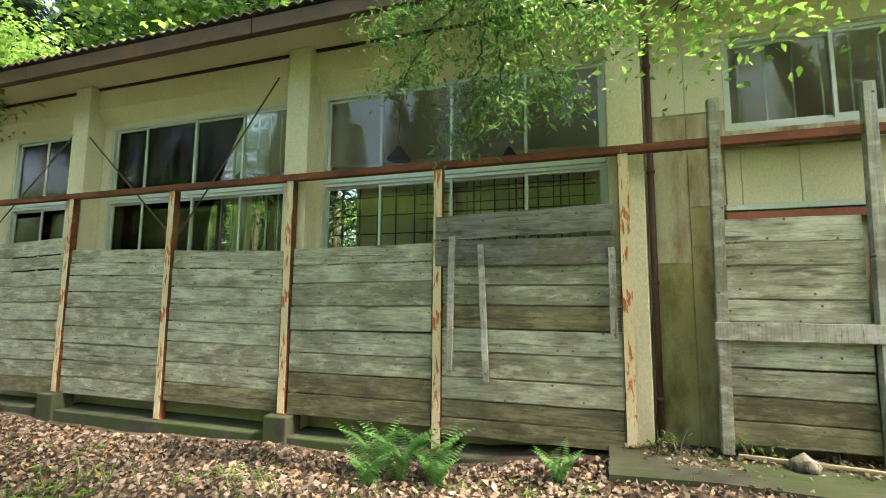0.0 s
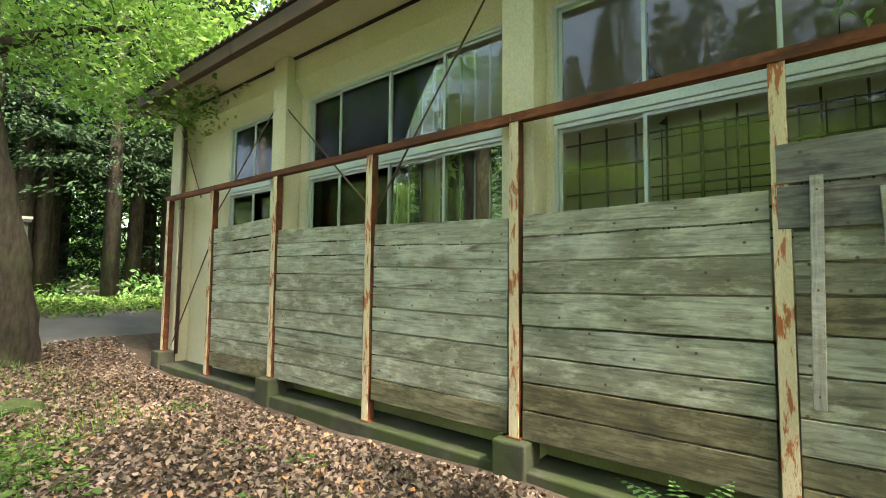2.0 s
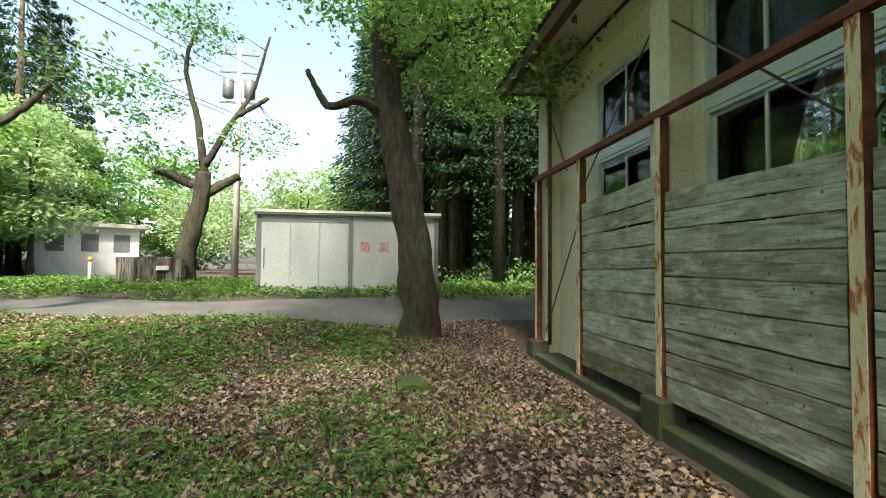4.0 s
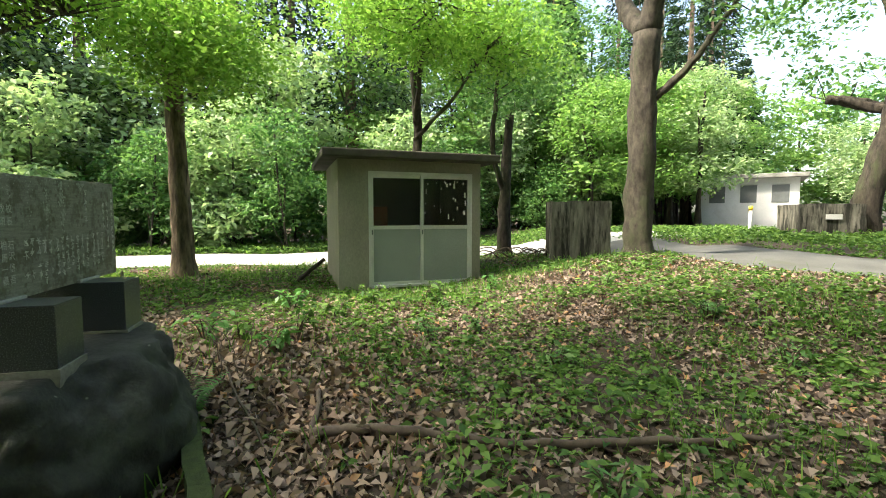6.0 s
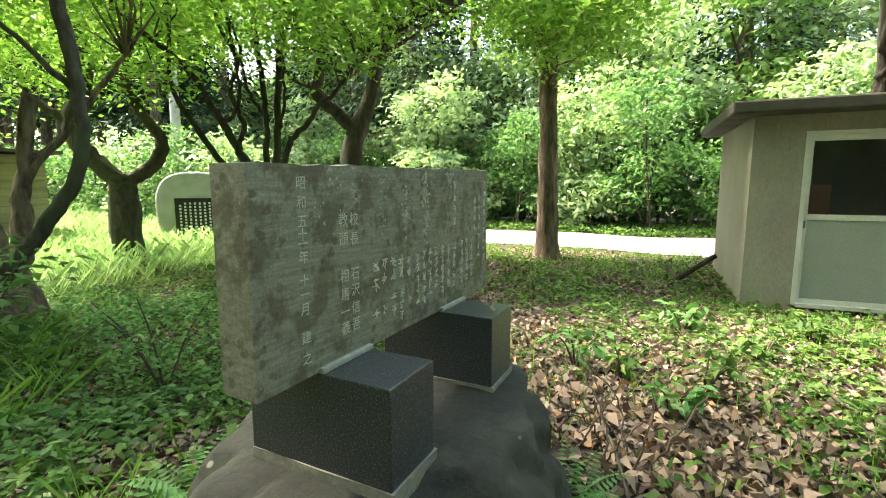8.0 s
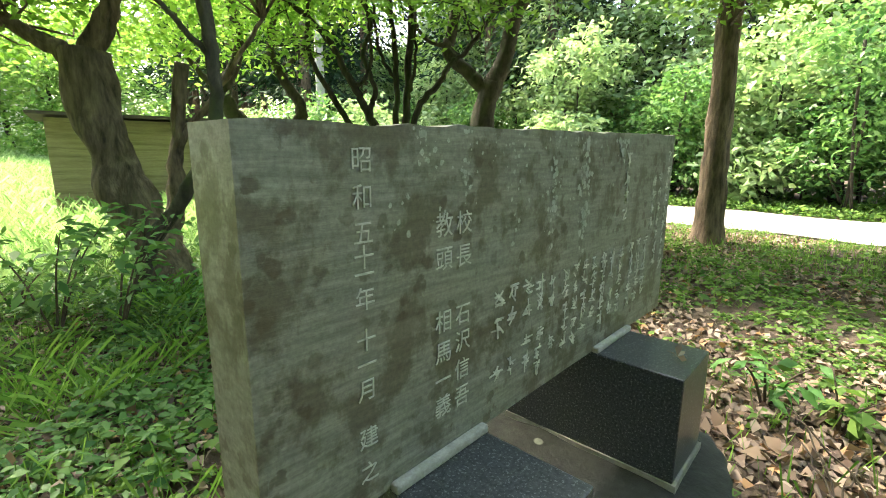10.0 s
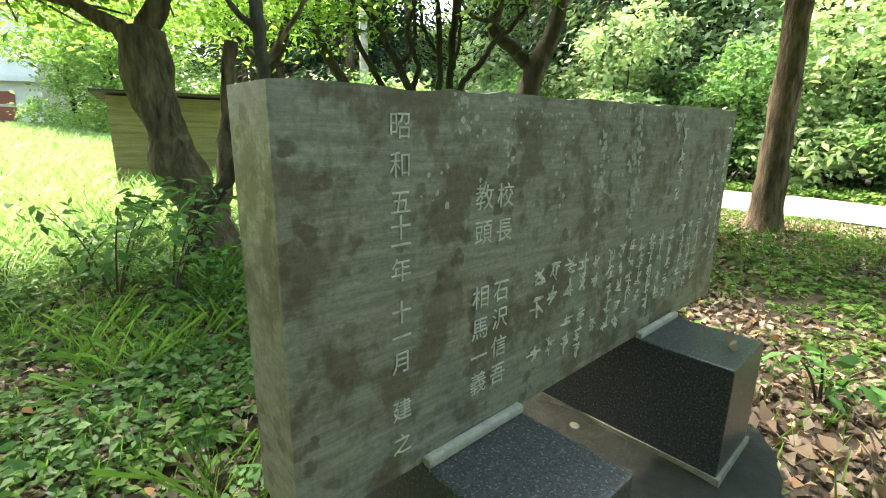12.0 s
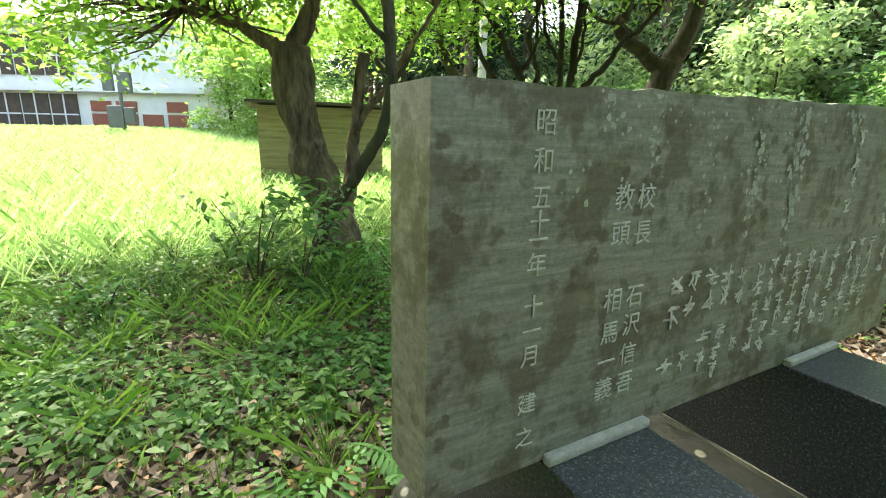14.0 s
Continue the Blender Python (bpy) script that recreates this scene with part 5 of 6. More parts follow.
# pruned cherry by the gate
tree("pruned_cherry", (-20.5, -4.6, 0.5), [([(0, 0, -0.2), (0.0, 0.05, 1.4), (-0.2, 0.4, 3.2), (-0.3, 0.45, 4.2)], 0.38, 0.24),
     ([(-0.3, 0.4, 3.6), (0.1, -0.5, 4.0), (0.4, -0.9, 4.1)], 0.17, 0.12), ([(-0.3, 0.45, 3.4), (-0.6, 1.1, 3.9), (-0.8, 1.5, 4.2)], 0.18, 0.13),
     ([(-0.3, 0.45, 4.1), (-0.3, 0.2, 6.0), (-0.1, -0.2, 8.0), (-0.2, 0.2, 9.6)], 0.15, 0.05), ([(-0.3, 0.45, 4.4), (-0.5, 1.2, 6.0), (-0.8, 1.9, 7.4), (-0.8, 2.5, 9.6)], 0.14, 0.04),
     ([(-0.6, 1.4, 6.4), (-0.6, 2.2, 6.9), (-0.7, 2.5, 7.2)], 0.09, 0.07)],
     [((0, -1.6, 6.6), (1.2, 1.4, 0.9), 900), ((-0.2, 0.0, 9.2), (1.3, 1.5, 1.0), 900), ((-0.6, 2.2, 5.6), (0.9, 1.5, 0.7), 500), ((0.2, -0.9, 4.8), (0.8, 0.9, 0.5), 400)],
     M["bark_dark"], M["leaf_mid"], "pruned knobbly cherry tree with sparse leaves", 14, 0.17, 0.5, 0.3)
tree("leaning_tree", (-11.4, -8.9, 0.2), [([(0, 0, -0.2), (0.05, 0.1, 1.2), (-0.05, 0.0, 2.4), (-0.3, -0.2, 3.8)], 0.20, 0.10), ([(0.0, 0.05, 1.6), (0.5, 0.2, 2.8), (0.3, 0.1, 4.8)], 0.09, 0.05)],
     [((0, 0, 5.0), (2.0, 2.0, 1.2), 3500)], M["bark_dark"], M["leaf_mid"], "gnarled dark tree behind the hut", 15, 0.15)
# maples and shrubs behind the inscribed stone
tree("forked_maple", (-0.1, -8.35, 0.05), [([(-0.06, -0.08, -0.2), (-0.06, -0.08, 1.0), (-0.05, -0.08, 2.0), (-0.17, -0.13, 2.65)], 0.25, 0.19),
     ([(-0.13, -0.11, 2.45), (0.15, 0.02, 2.75), (0.51, 0.21, 3.15), (0.45, 0.18, 3.5), (0.37, 0.13, 4.2), (0.46, 0.18, 4.8)], 0.15, 0.06),
     ([(-0.17, -0.13, 2.5), (-0.35, -0.21, 3.0), (-0.49, -0.27, 3.65), (-0.75, -0.37, 4.25), (-0.51, -0.28, 4.85), (-0.3, -0.2, 5.6)], 0.17, 0.08),
     ([(-0.72, -0.35, 4.1), (-1.18, -0.09, 4.35), (-1.37, -0.16, 4.75), (-1.6, -0.2, 5.3)], 0.10, 0.04),
     ([(0.48, 0.2, 3.2), (0.9, 0.4, 3.4), (1.2, 0.5, 4.0)], 0.05, 0.02), ([(-0.6, -0.3, 3.9), (-1.5, 0.3, 4.0), (-2.4, 0.9, 4.2)], 0.05, 0.015)],
     [((-0.8, 0.5, 5.2), (2.2, 1.7, 0.6), 6000), ((0.6, 0.6, 5.6), (2.2, 1.8, 0.8), 5000), ((-2.0, 1.2, 4.5), (1.4, 1.2, 0.4), 3500)], M["bark_smooth"], M["leaf_maple"], "forked dark maple with layered light green leaves", 16, 0.11)
tree("many_stemmed_maple", (0.9, -6.9, 0.0), [
     ([(-0.25, -0.2, -0.2), (-0.15, -0.09, 0.6), (0.16, 0.13, 1.46), (0.43, 0.35, 1.91), (0.65, 0.54, 2.38), (0.83, 0.71, 2.83), (0.87, 0.74, 3.24), (0.83, 0.7, 4.06)], 0.075, 0.025),
     ([(-0.28, -0.1, -0.2), (-0.28, 0.06, 0.6), (-0.14, 0.16, 1.55), (0.05, 0.3, 1.99), (0.24, 0.45, 2.46), (0.49, 0.66, 3.07), (0.77, 0.92, 3.47), (1.17, 1.34, 3.91)], 0.085, 0.035),
     ([(-0.2, -0.3, -0.2), (-0.03, -0.37, 0.6), (0.35, -0.1, 1.98), (0.28, -0.15, 2.45), (0.42, -0.04, 3.04), (0.32, -0.12, 3.51), (0.47, 0.0, 3.93), (0.61, 0.11, 4.42)], 0.06, 0.025),
     ([(-0.22, -0.25, -0.2), (-0.16, -0.22, 0.6), (-0.1, -0.18, 1.46), (-0.12, -0.19, 2.4), (-0.08, -0.17, 3.27), (-0.03, -0.13, 4.02), (0.01, -0.1, 4.7)], 0.065, 0.035),
     ([(-0.2, -0.35, -0.2), (-0.12, -0.31, 0.6), (-0.18, -0.35, 1.94), (-0.24, -0.39, 3.08), (-0.31, -0.44, 4.0), (-0.37, -0.47, 4.9)], 0.08, 0.045),
     ([(-0.4, 0.0, -0.2), (-0.47, 0.18, 0.6), (-0.65, 0.06, 2.0), (-0.96, -0.13, 2.5), (-1.1, -0.21, 2.78), (-1.32, -0.33, 2.97), (-1.73, -0.52, 3.52), (-2.25, -0.72, 3.94), (-3.0, -0.95, 4.39)], 0.06, 0.02),
     ([(0.24, 0.45, 2.46), (0.05, 0.4, 2.55), (-0.05, 0.35, 2.9), (0.05, 0.3, 3.4), (0.2, 0.3, 4.3)], 0.04, 0.015),
     ([(-0.1, -0.19, 2.6), (0.15, -0.1, 3.1), (0.2, 0.0, 3.8), (0.4, 0.1, 4.4)], 0.035, 0.015), ([(-0.2, -0.37, 2.3), (-0.4, -0.3, 2.8), (-0.5, -0.2, 3.6), (-0.7, -0.1, 4.3)], 0.035, 0.015)],
     [((0, 0, 4.7), (2.4, 2.2, 0.8), 7000), ((0.6, 0.8, 4.2), (2.0, 1.6, 0.4), 3500), ((-1.4, 0.2, 3.7), (1.0, 0.8, 0.35), 1800), ((1.0, 0.9, 3.2), (0.7, 0.6, 0.3), 700)], M["bark_dark"], M["leaf_maple"], "many thin dark curving stems rising from one foot", 17, 0.11)
# the last leaf blob, 7 m up, is added to shade slab and boulder
tree("twisted_tree", (0.75, -3.1, -0.02), [([(0, 0, -0.2), (0.1, -0.05, 0.35), (0.45, 0.0, 1.0), (0.75, 0.05, 1.7), (0.85, 0.05, 2.4)], 0.22, 0.20),
     ([(0.15, -0.1, 0.2), (0.5, -0.45, 0.8), (0.6, -0.6, 1.5), (0.5, -0.7, 2.4)], 0.11, 0.06), ([(0.85, 0.05, 2.2), (1.2, 0.4, 2.6), (1.7, 0.9, 2.8)], 0.10, 0.05), ([(0.85, 0.05, 2.3), (0.7, -0.2, 3.0), (0.8, -0.3, 3.8)], 0.12, 0.05),
     ([(0.6, -0.6, 1.5), (0.3, -1.0, 2.2), (-0.1, -1.3, 2.9)], 0.05, 0.02)],
     [((1.6, 1.0, 3.4), (1.5, 1.3, 0.6), 6000), ((0.6, -0.6, 3.9), (1.7, 1.5, 0.6), 6000), ((2.6, -0.6, 3.2), (1.4, 1.4, 0.6), 4000), ((2.2, 1.9, 2.5), (0.9, 0.7, 0.4), 1500), ((1.8, 0.5, 7.0), (4.0, 3.4, 1.0), 9000)], M["bark_cedar"], M["leaf_maple"], "twisted furrowed reddish trunk leaning over the grass", 18, 0.10, 0.5, 0.34, 0.5, 22, True, 0.45)
tree("twisted_tree", (3.0, -6.3, 0.0), [([(0, 0, -0.2), (0.02, 0, 0.8), (0.0, 0.0, 1.35), (0.0, 0.0, 1.6)], 0.24, 0.21), ([(0.0, 0.0, 1.5), (0.35, 0.3, 2.0), (0.5, 0.4, 2.5), (0.3, 0.2, 3.2), (0.4, 0.3, 4.2)], 0.16, 0.06),
     ([(0.0, 0.0, 1.45), (-0.35, -0.25, 1.8), (-0.5, -0.35, 2.2), (-0.25, -0.2, 2.7), (-0.1, -0.1, 3.2), (-0.3, -0.2, 4.0)], 0.13, 0.05), ([(0.45, 0.35, 2.4), (0.9, 0.7, 2.9), (1.0, 0.8, 3.8)], 0.07, 0.03), ([(-0.2, -0.15, 2.8), (-0.6, -0.4, 3.2), (-0.7, -0.5, 4.0)], 0.05, 0.02)],
     [((0.2, 0, 4.4), (2.2, 2.0, 0.7), 6000), ((0.6, 0.6, 3.3), (1.1, 1.0, 0.4), 1200)], M["bark_smooth"], M["leaf_maple"], "mossy forked tree with winding limbs", 19, 0.11)
tree("leaning_tree", (0.75, -2.75, 0.0), [([(0, 0, -0.2), (-0.15, -0.15, 0.55), (-0.45, -0.35, 1.05), (-0.75, -0.5, 1.6), (-0.75, -0.55, 2.3), (-0.68, -0.5, 3.0), (-0.6, -0.4, 4.0)], 0.075, 0.045),
     ([(-0.75, -0.55, 2.2), (-0.4, -0.3, 2.7), (0.0, 0.0, 3.0)], 0.03, 0.012)],
     [((-0.3, -0.2, 4.0), (1.2, 1.2, 0.5), 2500)], M["bark_smooth"], M["leaf_maple"], "thin dark leaning tree with bare side branches", 20, 0.09)
tree("hut_maple", (-8.9, -9.3, 0.15), [([(0, 0, -0.2), (0.05, 0, 1.5), (-0.1, 0.1, 3.0), (0.1, 0.3, 4.6)], 0.15, 0.09), ([(0, 0.2, 3.4), (0.3, 1.2, 4.6), (0.6, 2.4, 5.1), (0.7, 3.2, 4.9)], 0.07, 0.02), ([(0, 0.1, 3.0), (-0.7, 1.0, 4.0), (-0.8, 2.2, 4.7)], 0.06, 0.02)],
     [((0.6, 2.2, 5.1), (2.0, 1.5, 0.45), 6500), ((-0.6, 2.0, 4.6), (1.5, 1.3, 0.4), 4000), ((0.2, 0.6, 5.6), (2.2, 1.6, 0.6), 4500)], M["bark_dark"], M["leaf_maple"], "dark maple with layered light leaves over the hut", 33, 0.11)
# tree added out of view, its wide crown blocks sun and sky over the yard
tree("unseen_shade_tree", (3.6, 2.6, 0.0), [([(0, 0, -0.2), (0.1, 0, 3.0), (-0.6, -0.4, 6.4), (-1.6, -1.0, 8.8)], 0.32, 0.14), ([(-0.6, -0.4, 6.2), (-3.5, -1.5, 8.4), (-6.0, -2.4, 9.6)], 0.14, 0.04), ([(-1.0, -0.6, 7.4), (-2.0, -3.5, 9.0), (-2.4, -5.6, 9.6)], 0.12, 0.04)],
     [((-4.5, -2.4, 9.9), (5.6, 4.4, 1.3), 17000), ((-1.5, -4.6, 9.6), (3.6, 3.4, 1.1), 7000)], M["bark_smooth"], M["leaf_bright"], "unseen tall tree added so its crown shades the yard", 34, 0.17)
# maple whose branch hangs before the windows
g = np.random.default_rng(31)
tree("yard_maple", (2.6, 0.9, 0.0), [([(0, 0, -0.2), (0.1, 0, 1.5), (-0.1, 0.2, 3.4), (-0.4, 0.6, 5.2)], 0.22, 0.12), ([(-0.1, 0.2, 3.6), (-1.2, 1.2, 5.0), (-2.4, 2.3, 5.9), (-3.35, 3.0, 5.8)], 0.09, 0.022), ([(-0.2, 0.4, 4.4), (-0.3, 2.0, 5.6), (-0.5, 3.2, 5.6)], 0.07, 0.02), ([(-0.4, 0.6, 5.1), (-2.4, 0.2, 7.0), (-5.0, -0.4, 8.4)], 0.10, 0.03), ([(-0.1, 0.2, 3.5), (-0.8, 1.6, 4.0), (-1.5, 2.9, 4.0)], 0.04, 0.01)],
     [((-1.0, 1.0, 6.8), (3.4, 3.0, 0.8), 9000), ((-1.5, 2.9, 3.9), (0.6, 0.4, 0.22), 1000)], M["bark_dark"], M["leaf_bright"], "maple with layered bright leaves and a hanging branch", 32, 0.085)
t = bpy.data.objects["yard_maple"]
lines, qd = [], []
for end in ((-0.9, -0.2, -1.5), (0.1, -0.1, -1.9), (0.6, 0.1, -1.7), (-0.4, 0.1, -2.0), (1.0, 0.0, -1.2), (0.3, -0.2, -1.1), (-1.2, 0.0, -0.8)):
    o = Vector((-3.35, 3.0, 4.9))
    c = curve_points([Vector(q) + o for q in ((0, 0, 0.9), (end[0] * 0.25, end[1], end[2] * 0.35), (end[0] * 0.7, end[1], end[2] * 0.75), end)], 8, 0.02, g)
    lines.append((c, [0.014 * (1 - k / len(c)) + 0.003 for k in range(len(c))]))
    p = np.array([list(c[k]) for k in g.integers(6, len(c), 800)]) + g.normal(0, 1, (800, 3)) * (0.15, 0.13, 0.08)
    qd.append(leaf_quads(g, p, 0.075, 0.30, 0.4, 0.6))
tubes("hanging_branch", lines, M["bark_dark"], t, "", 5)
quads("hanging_leaves", np.concatenate(qd), M["leaf_mid"], t)

# woods beyond the road, behind the store and beyond the building's end
g = np.random.default_rng(77)
spots = []
for i in range(46):
    spots.append((-44 + i * 1.75 + g.normal(0, 0.6), -20 - 0.0 * i + g.uniform(-9, 1.5) + (0.15 * (i - 23) if i > 23 else 0)))
for i in range(26):
    spots.append((-21.5 - g.uniform(0, 9), 3.2 + i * 1.0))
for i in range(10):
    spots.append((-16 - g.uniform(0, 9), 16 + i * 2.2))
# unseen cedars behind the long building, added to block light from the north
spots += [(-9 + 2.1 * i, 12.6 + 1.9 * (i % 3)) for i in range(11)]
spots += [(-24.6, 2.3), (-26.8, 2.2), (-28.6, 2.1), (-24.8, 3.4), (-47, -27), (-50, -25), (-46, -30), (-53, -27)]
for i in range(12):
    spots.append((-20.6 - 1.6 * (i % 3) - g.uniform(0, 0.6), 3.6 + i * 1.1))
for i in range(8):
    spots.append((14 + i * 3, -16 - g.uniform(0, 8) - i))
for i, (x, y) in enumerate(spots):
    if -31 < x < -21 and -16 < y < 2:
        continue
    conifer((x, y, float(ground_z(x, y)) - 0.1), g.uniform(15, 22), g.uniform(2.2, 3.3), 300 + i, 9500 if x < -18 and y > 0 else 4200, M["bark_dark"] if x < -18 and y > 0 else M["bark_cedar"], (0.30 if x > -25 else 0.08) if x < -18 and y > 0 else 0.28, 0.23 if x < -18 and y > 0 else 0.34)
for i in range(30):
    x = -40 + i * 1.85 + g.normal(0, 0.4)
    y = -14.2 - (0.26 * (x + 7.4) if x > -7.4 else -0.12 * (x + 7.4)) - abs(g.normal(0, 0.6))
    if x < -22:
        y -= (-22 - x) * 0.55
    pale = i % 3 == 1
    hh = g.uniform(1.0, 2.2)
    bl = [((g.normal(0, 0.7), g.normal(0, 0.5), hh * q + 0.3), (1.1, 0.9, 0.8), 900) for q in (0.5, 1.0, 1.6)]
    if pale:
        bl.append(((0, 0, hh + 2.6), (1.6, 1.3, 1.1), 1200))
    shrub((x, y, float(ground_z(x, y))), bl, M["leaf_pale"] if pale else M["leaf_mid"], "broad pale-leaved shrub at the wood's edge" if pale else "dense green shrub at the wood's edge", 400 + i, 0.24 if pale else 0.17)
for i in range(12):
    x, y = -26 - 2.0 * i + g.normal(0, 1), -17 - i * 0.8 + g.normal(0, 1.5)
    tree("broadleaf_tree", (x, y, 0.4), [([(0, 0, -0.2), (0.1, 0, 3), (0, 0.1, 7)], 0.2, 0.06)], [((0, 0, 6.5), (2.6, 2.4, 2.2), 2600), ((0.5, 0.5, 3.6), (2.2, 2.0, 1.6), 1800)], M["bark_dark"], M["leaf_bright"], "light green broadleaf tree beyond the road", 500 + i, 0.28, 0.5, 0.5, 0.5, 6, False)

for i in range(64):
    a = i / 64 * 2 * math.pi
    d = g.uniform(38, 60)
    x, y = -5 + d * math.cos(a), -2 + d * math.sin(a)
    if 20 < x < 52 and -24 < y < 14:
        d += 26
        x, y = -5 + d * math.cos(a), -2 + d * math.sin(a)
    if -60 < x < -28 and -12 < y < 3:
        x -= 25
    tree("broadleaf_tree", (x, y, float(ground_z(x, y))), [([(0, 0, -0.2), (0.1, 0, 4), (0, 0.1, 9)], 0.3, 0.08)],
         [((0, 0, 9), (4.4, 4.4, 3.4), 1500), ((1.0, 1.0, 4.6), (4.2, 4.0, 2.6), 1300), ((-1.0, 0.5, 2.0), (4.0, 3.6, 1.8), 900)], M["bark_dark"], M["leaf_mid"] if i % 3 else M["leaf_bright"], "dense far green tree of the surrounding wood", 700 + i, 0.6, 0.55, 0.7, 0.5, 6, False, group="far woods")
# light trees between the road and the store
for i, (x, y, h) in enumerate(((-26.4, -13.4, 8.0), (-23.6, -14.6, 7.5), (-29.5, -17.5, 9.0), (-36, -17.5, 9.5), (-31.5, -2.6, 6.5), (-33, 0.4, 7.5), (-38, -8, 6.0), (-20.5, -14.8, 7.0), (-41, -12.5, 6.5))):
    tree("broadleaf_tree", (x, y, float(ground_z(x, y))), [([(0, 0, -0.2), (0.15, 0.1, h * 0.4), (0, 0.1, h * 0.85)], 0.16, 0.05), ([(0.1, 0.1, h * 0.35), (0.9, 0.5, h * 0.55), (1.5, 0.8, h * 0.7)], 0.08, 0.03), ([(0.1, 0.1, h * 0.4), (-0.9, -0.5, h * 0.6), (-1.4, -0.7, h * 0.75)], 0.08, 0.03)],
         [((0, 0, h * 0.85), (2.0, 2.0, 1.1), 1500), ((1.0, 0.6, h * 0.62), (1.7, 1.6, 0.9), 1100), ((-1.0, -0.6, h * 0.6), (1.8, 1.7, 0.9), 1100), ((0.3, 0.8, h * 0.36), (1.9, 1.7, 0.9), 1000)],
         M["bark_dark"], M["leaf_bright"] if i % 2 else M["leaf_pale"], "light green layered tree beyond the road", 1500 + i, 0.26, 0.45, 0.4, 0.6, 7, False)
for i, (x, y, h) in enumerate(((26.8, -10.4, 7.0), (22.5, -10.8, 6.5), (19.9, -11.8, 6.5), (-25.6, -20.2, 13.0), (-23.7, -21.0, 14.0), (-19.8, -19.2, 12.0))):
    tree("broadleaf_tree", (x, y, float(ground_z(x, y))), [([(0, 0, -0.2), (0.15, 0.1, h * 0.4), (0, 0.1, h * 0.85)], 0.18, 0.05), ([(0.1, 0.1, h * 0.35), (0.9, 0.5, h * 0.55), (1.5, 0.8, h * 0.7)], 0.08, 0.03)],
         [((0, 0, h * 0.85), (2.3, 2.3, h * 0.15), 2000), ((0.8, 0.6, h * 0.6), (2.2, 2.1, h * 0.14), 1800), ((-0.8, -0.5, h * 0.36), (2.2, 2.0, h * 0.12), 1500), ((0.2, 0.2, h * 0.15), (2.0, 2.0, h * 0.1), 1000)],
         M["bark_dark"], M["leaf_bright"] if i < 3 else M["leaf_mid"], "leafy green tree at the edge of the clearing" if i < 3 else "tall green broadleaf tree in the wood", 1600 + i, 0.26, 0.45, 0.4, 0.6, 7, False)
# understorey below the cedars
for i in range(56):
    x = -42 + i * 1.2 + g.normal(0, 0.3)
    y = -17.2 - (0.26 * (x + 7.4) if x > -7.4 else 0.0) - g.uniform(0, 3.5)
    if x < -22:
        y -= (-22 - x) * 0.45
    h = g.uniform(1.5, 3.6)
    shrub((x, y, float(ground_z(x, y))), [((0, 0, h * 0.35), (1.3, 1.2, h * 0.4), 500), ((0.2, 0, h), (1.5, 1.3, 1.2), 700)], M["leaf_mid"] if i % 4 else M["leaf_bright"], "tall green undergrowth below the cedars", 900 + i, 0.3)
for i in range(18):
    x, y = 6 + i * 1.3, -11.5 - i * 0.42 - g.uniform(0, 1.5)
    shrub((x, y, 0), [((0, 0, 0.9), (1.2, 1.1, 0.9), 700), ((0.2, 0, 2.4), (1.3, 1.2, 1.0), 700)], M["leaf_mid"] if i % 3 else M["leaf_pale"], "light green thicket beyond the maples", 980 + i, 0.2)
for i in range(26):
    x, y = -19.5 - g.uniform(0, 7), 4.5 + i * 0.9
    shrub((x, y, 0.3), [((0, 0, 0.6), (1.0, 1.0, 0.6), 350)], M["leaf_mid"], "low green undergrowth below the dark cedars", 1040 + i, 0.2)

# broadleaf trees filling the wood's edge above the shrubs
for i in range(26):
    x = -40 + i * 2.3 + g.normal(0, 0.6)
    y = -16.5 - (0.26 * (x + 7.4) if x > -7.4 else 0.0) - g.uniform(0, 3)
    if x < -20:
        y -= (-20 - x) * 0.5
    h = g.uniform(5.0, 8.5)
    tree("broadleaf_tree", (x, y, float(ground_z(x, y))), [([(0, 0, -0.2), (g.normal(0, 0.3), 0.1, h * 0.5), (0, 0.1, h)], 0.14, 0.05), ([(0, 0.05, h * 0.5), (0.8, 0.5, h * 0.75), (1.4, 0.7, h * 0.95)], 0.07, 0.03)],
         [((0.2, 0.3, h), (2.0, 1.8, 1.3), 1600), ((-0.5, 0.6, h * 0.7), (1.6, 1.4, 0.8), 900), ((0.8, 0.5, h * 0.55), (1.5, 1.3, 0.7), 800)],
         M["bark_dark"], M["leaf_bright"] if i % 2 else M["leaf_pale"], "light green broadleaf tree at the wood's edge", 1200 + i, 0.27, 0.5, 0.4, 0.5, 6, False)

# tall trees behind the long building
for i in range(5):
    x, y = -17 + i * 1.75 + g.normal(0, 0.3), 12.2 + g.uniform(0, 3.0)
    h = g.uniform(15, 20)
    tree("tall_broadleaf_tree", (x, y, 0.0), [([(0, 0, -0.2), (0.1, 0, h * 0.4), (0, 0.1, h * 0.9)], 0.3, 0.08)],
         [((0, 0, h * 0.9), (2.6, 2.6, 2.6), 2200), ((0.4, -0.4, h * 0.66), (2.9, 2.9, 2.4), 2400), ((-0.4, -0.6, h * 0.42), (2.8, 2.9, 2.0), 2400)],
         M["bark_dark"], M["leaf_bright"], "tall light green tree behind the long building", 1300 + i, 0.32, 0.55, 0.45, 0.5, 7, False)

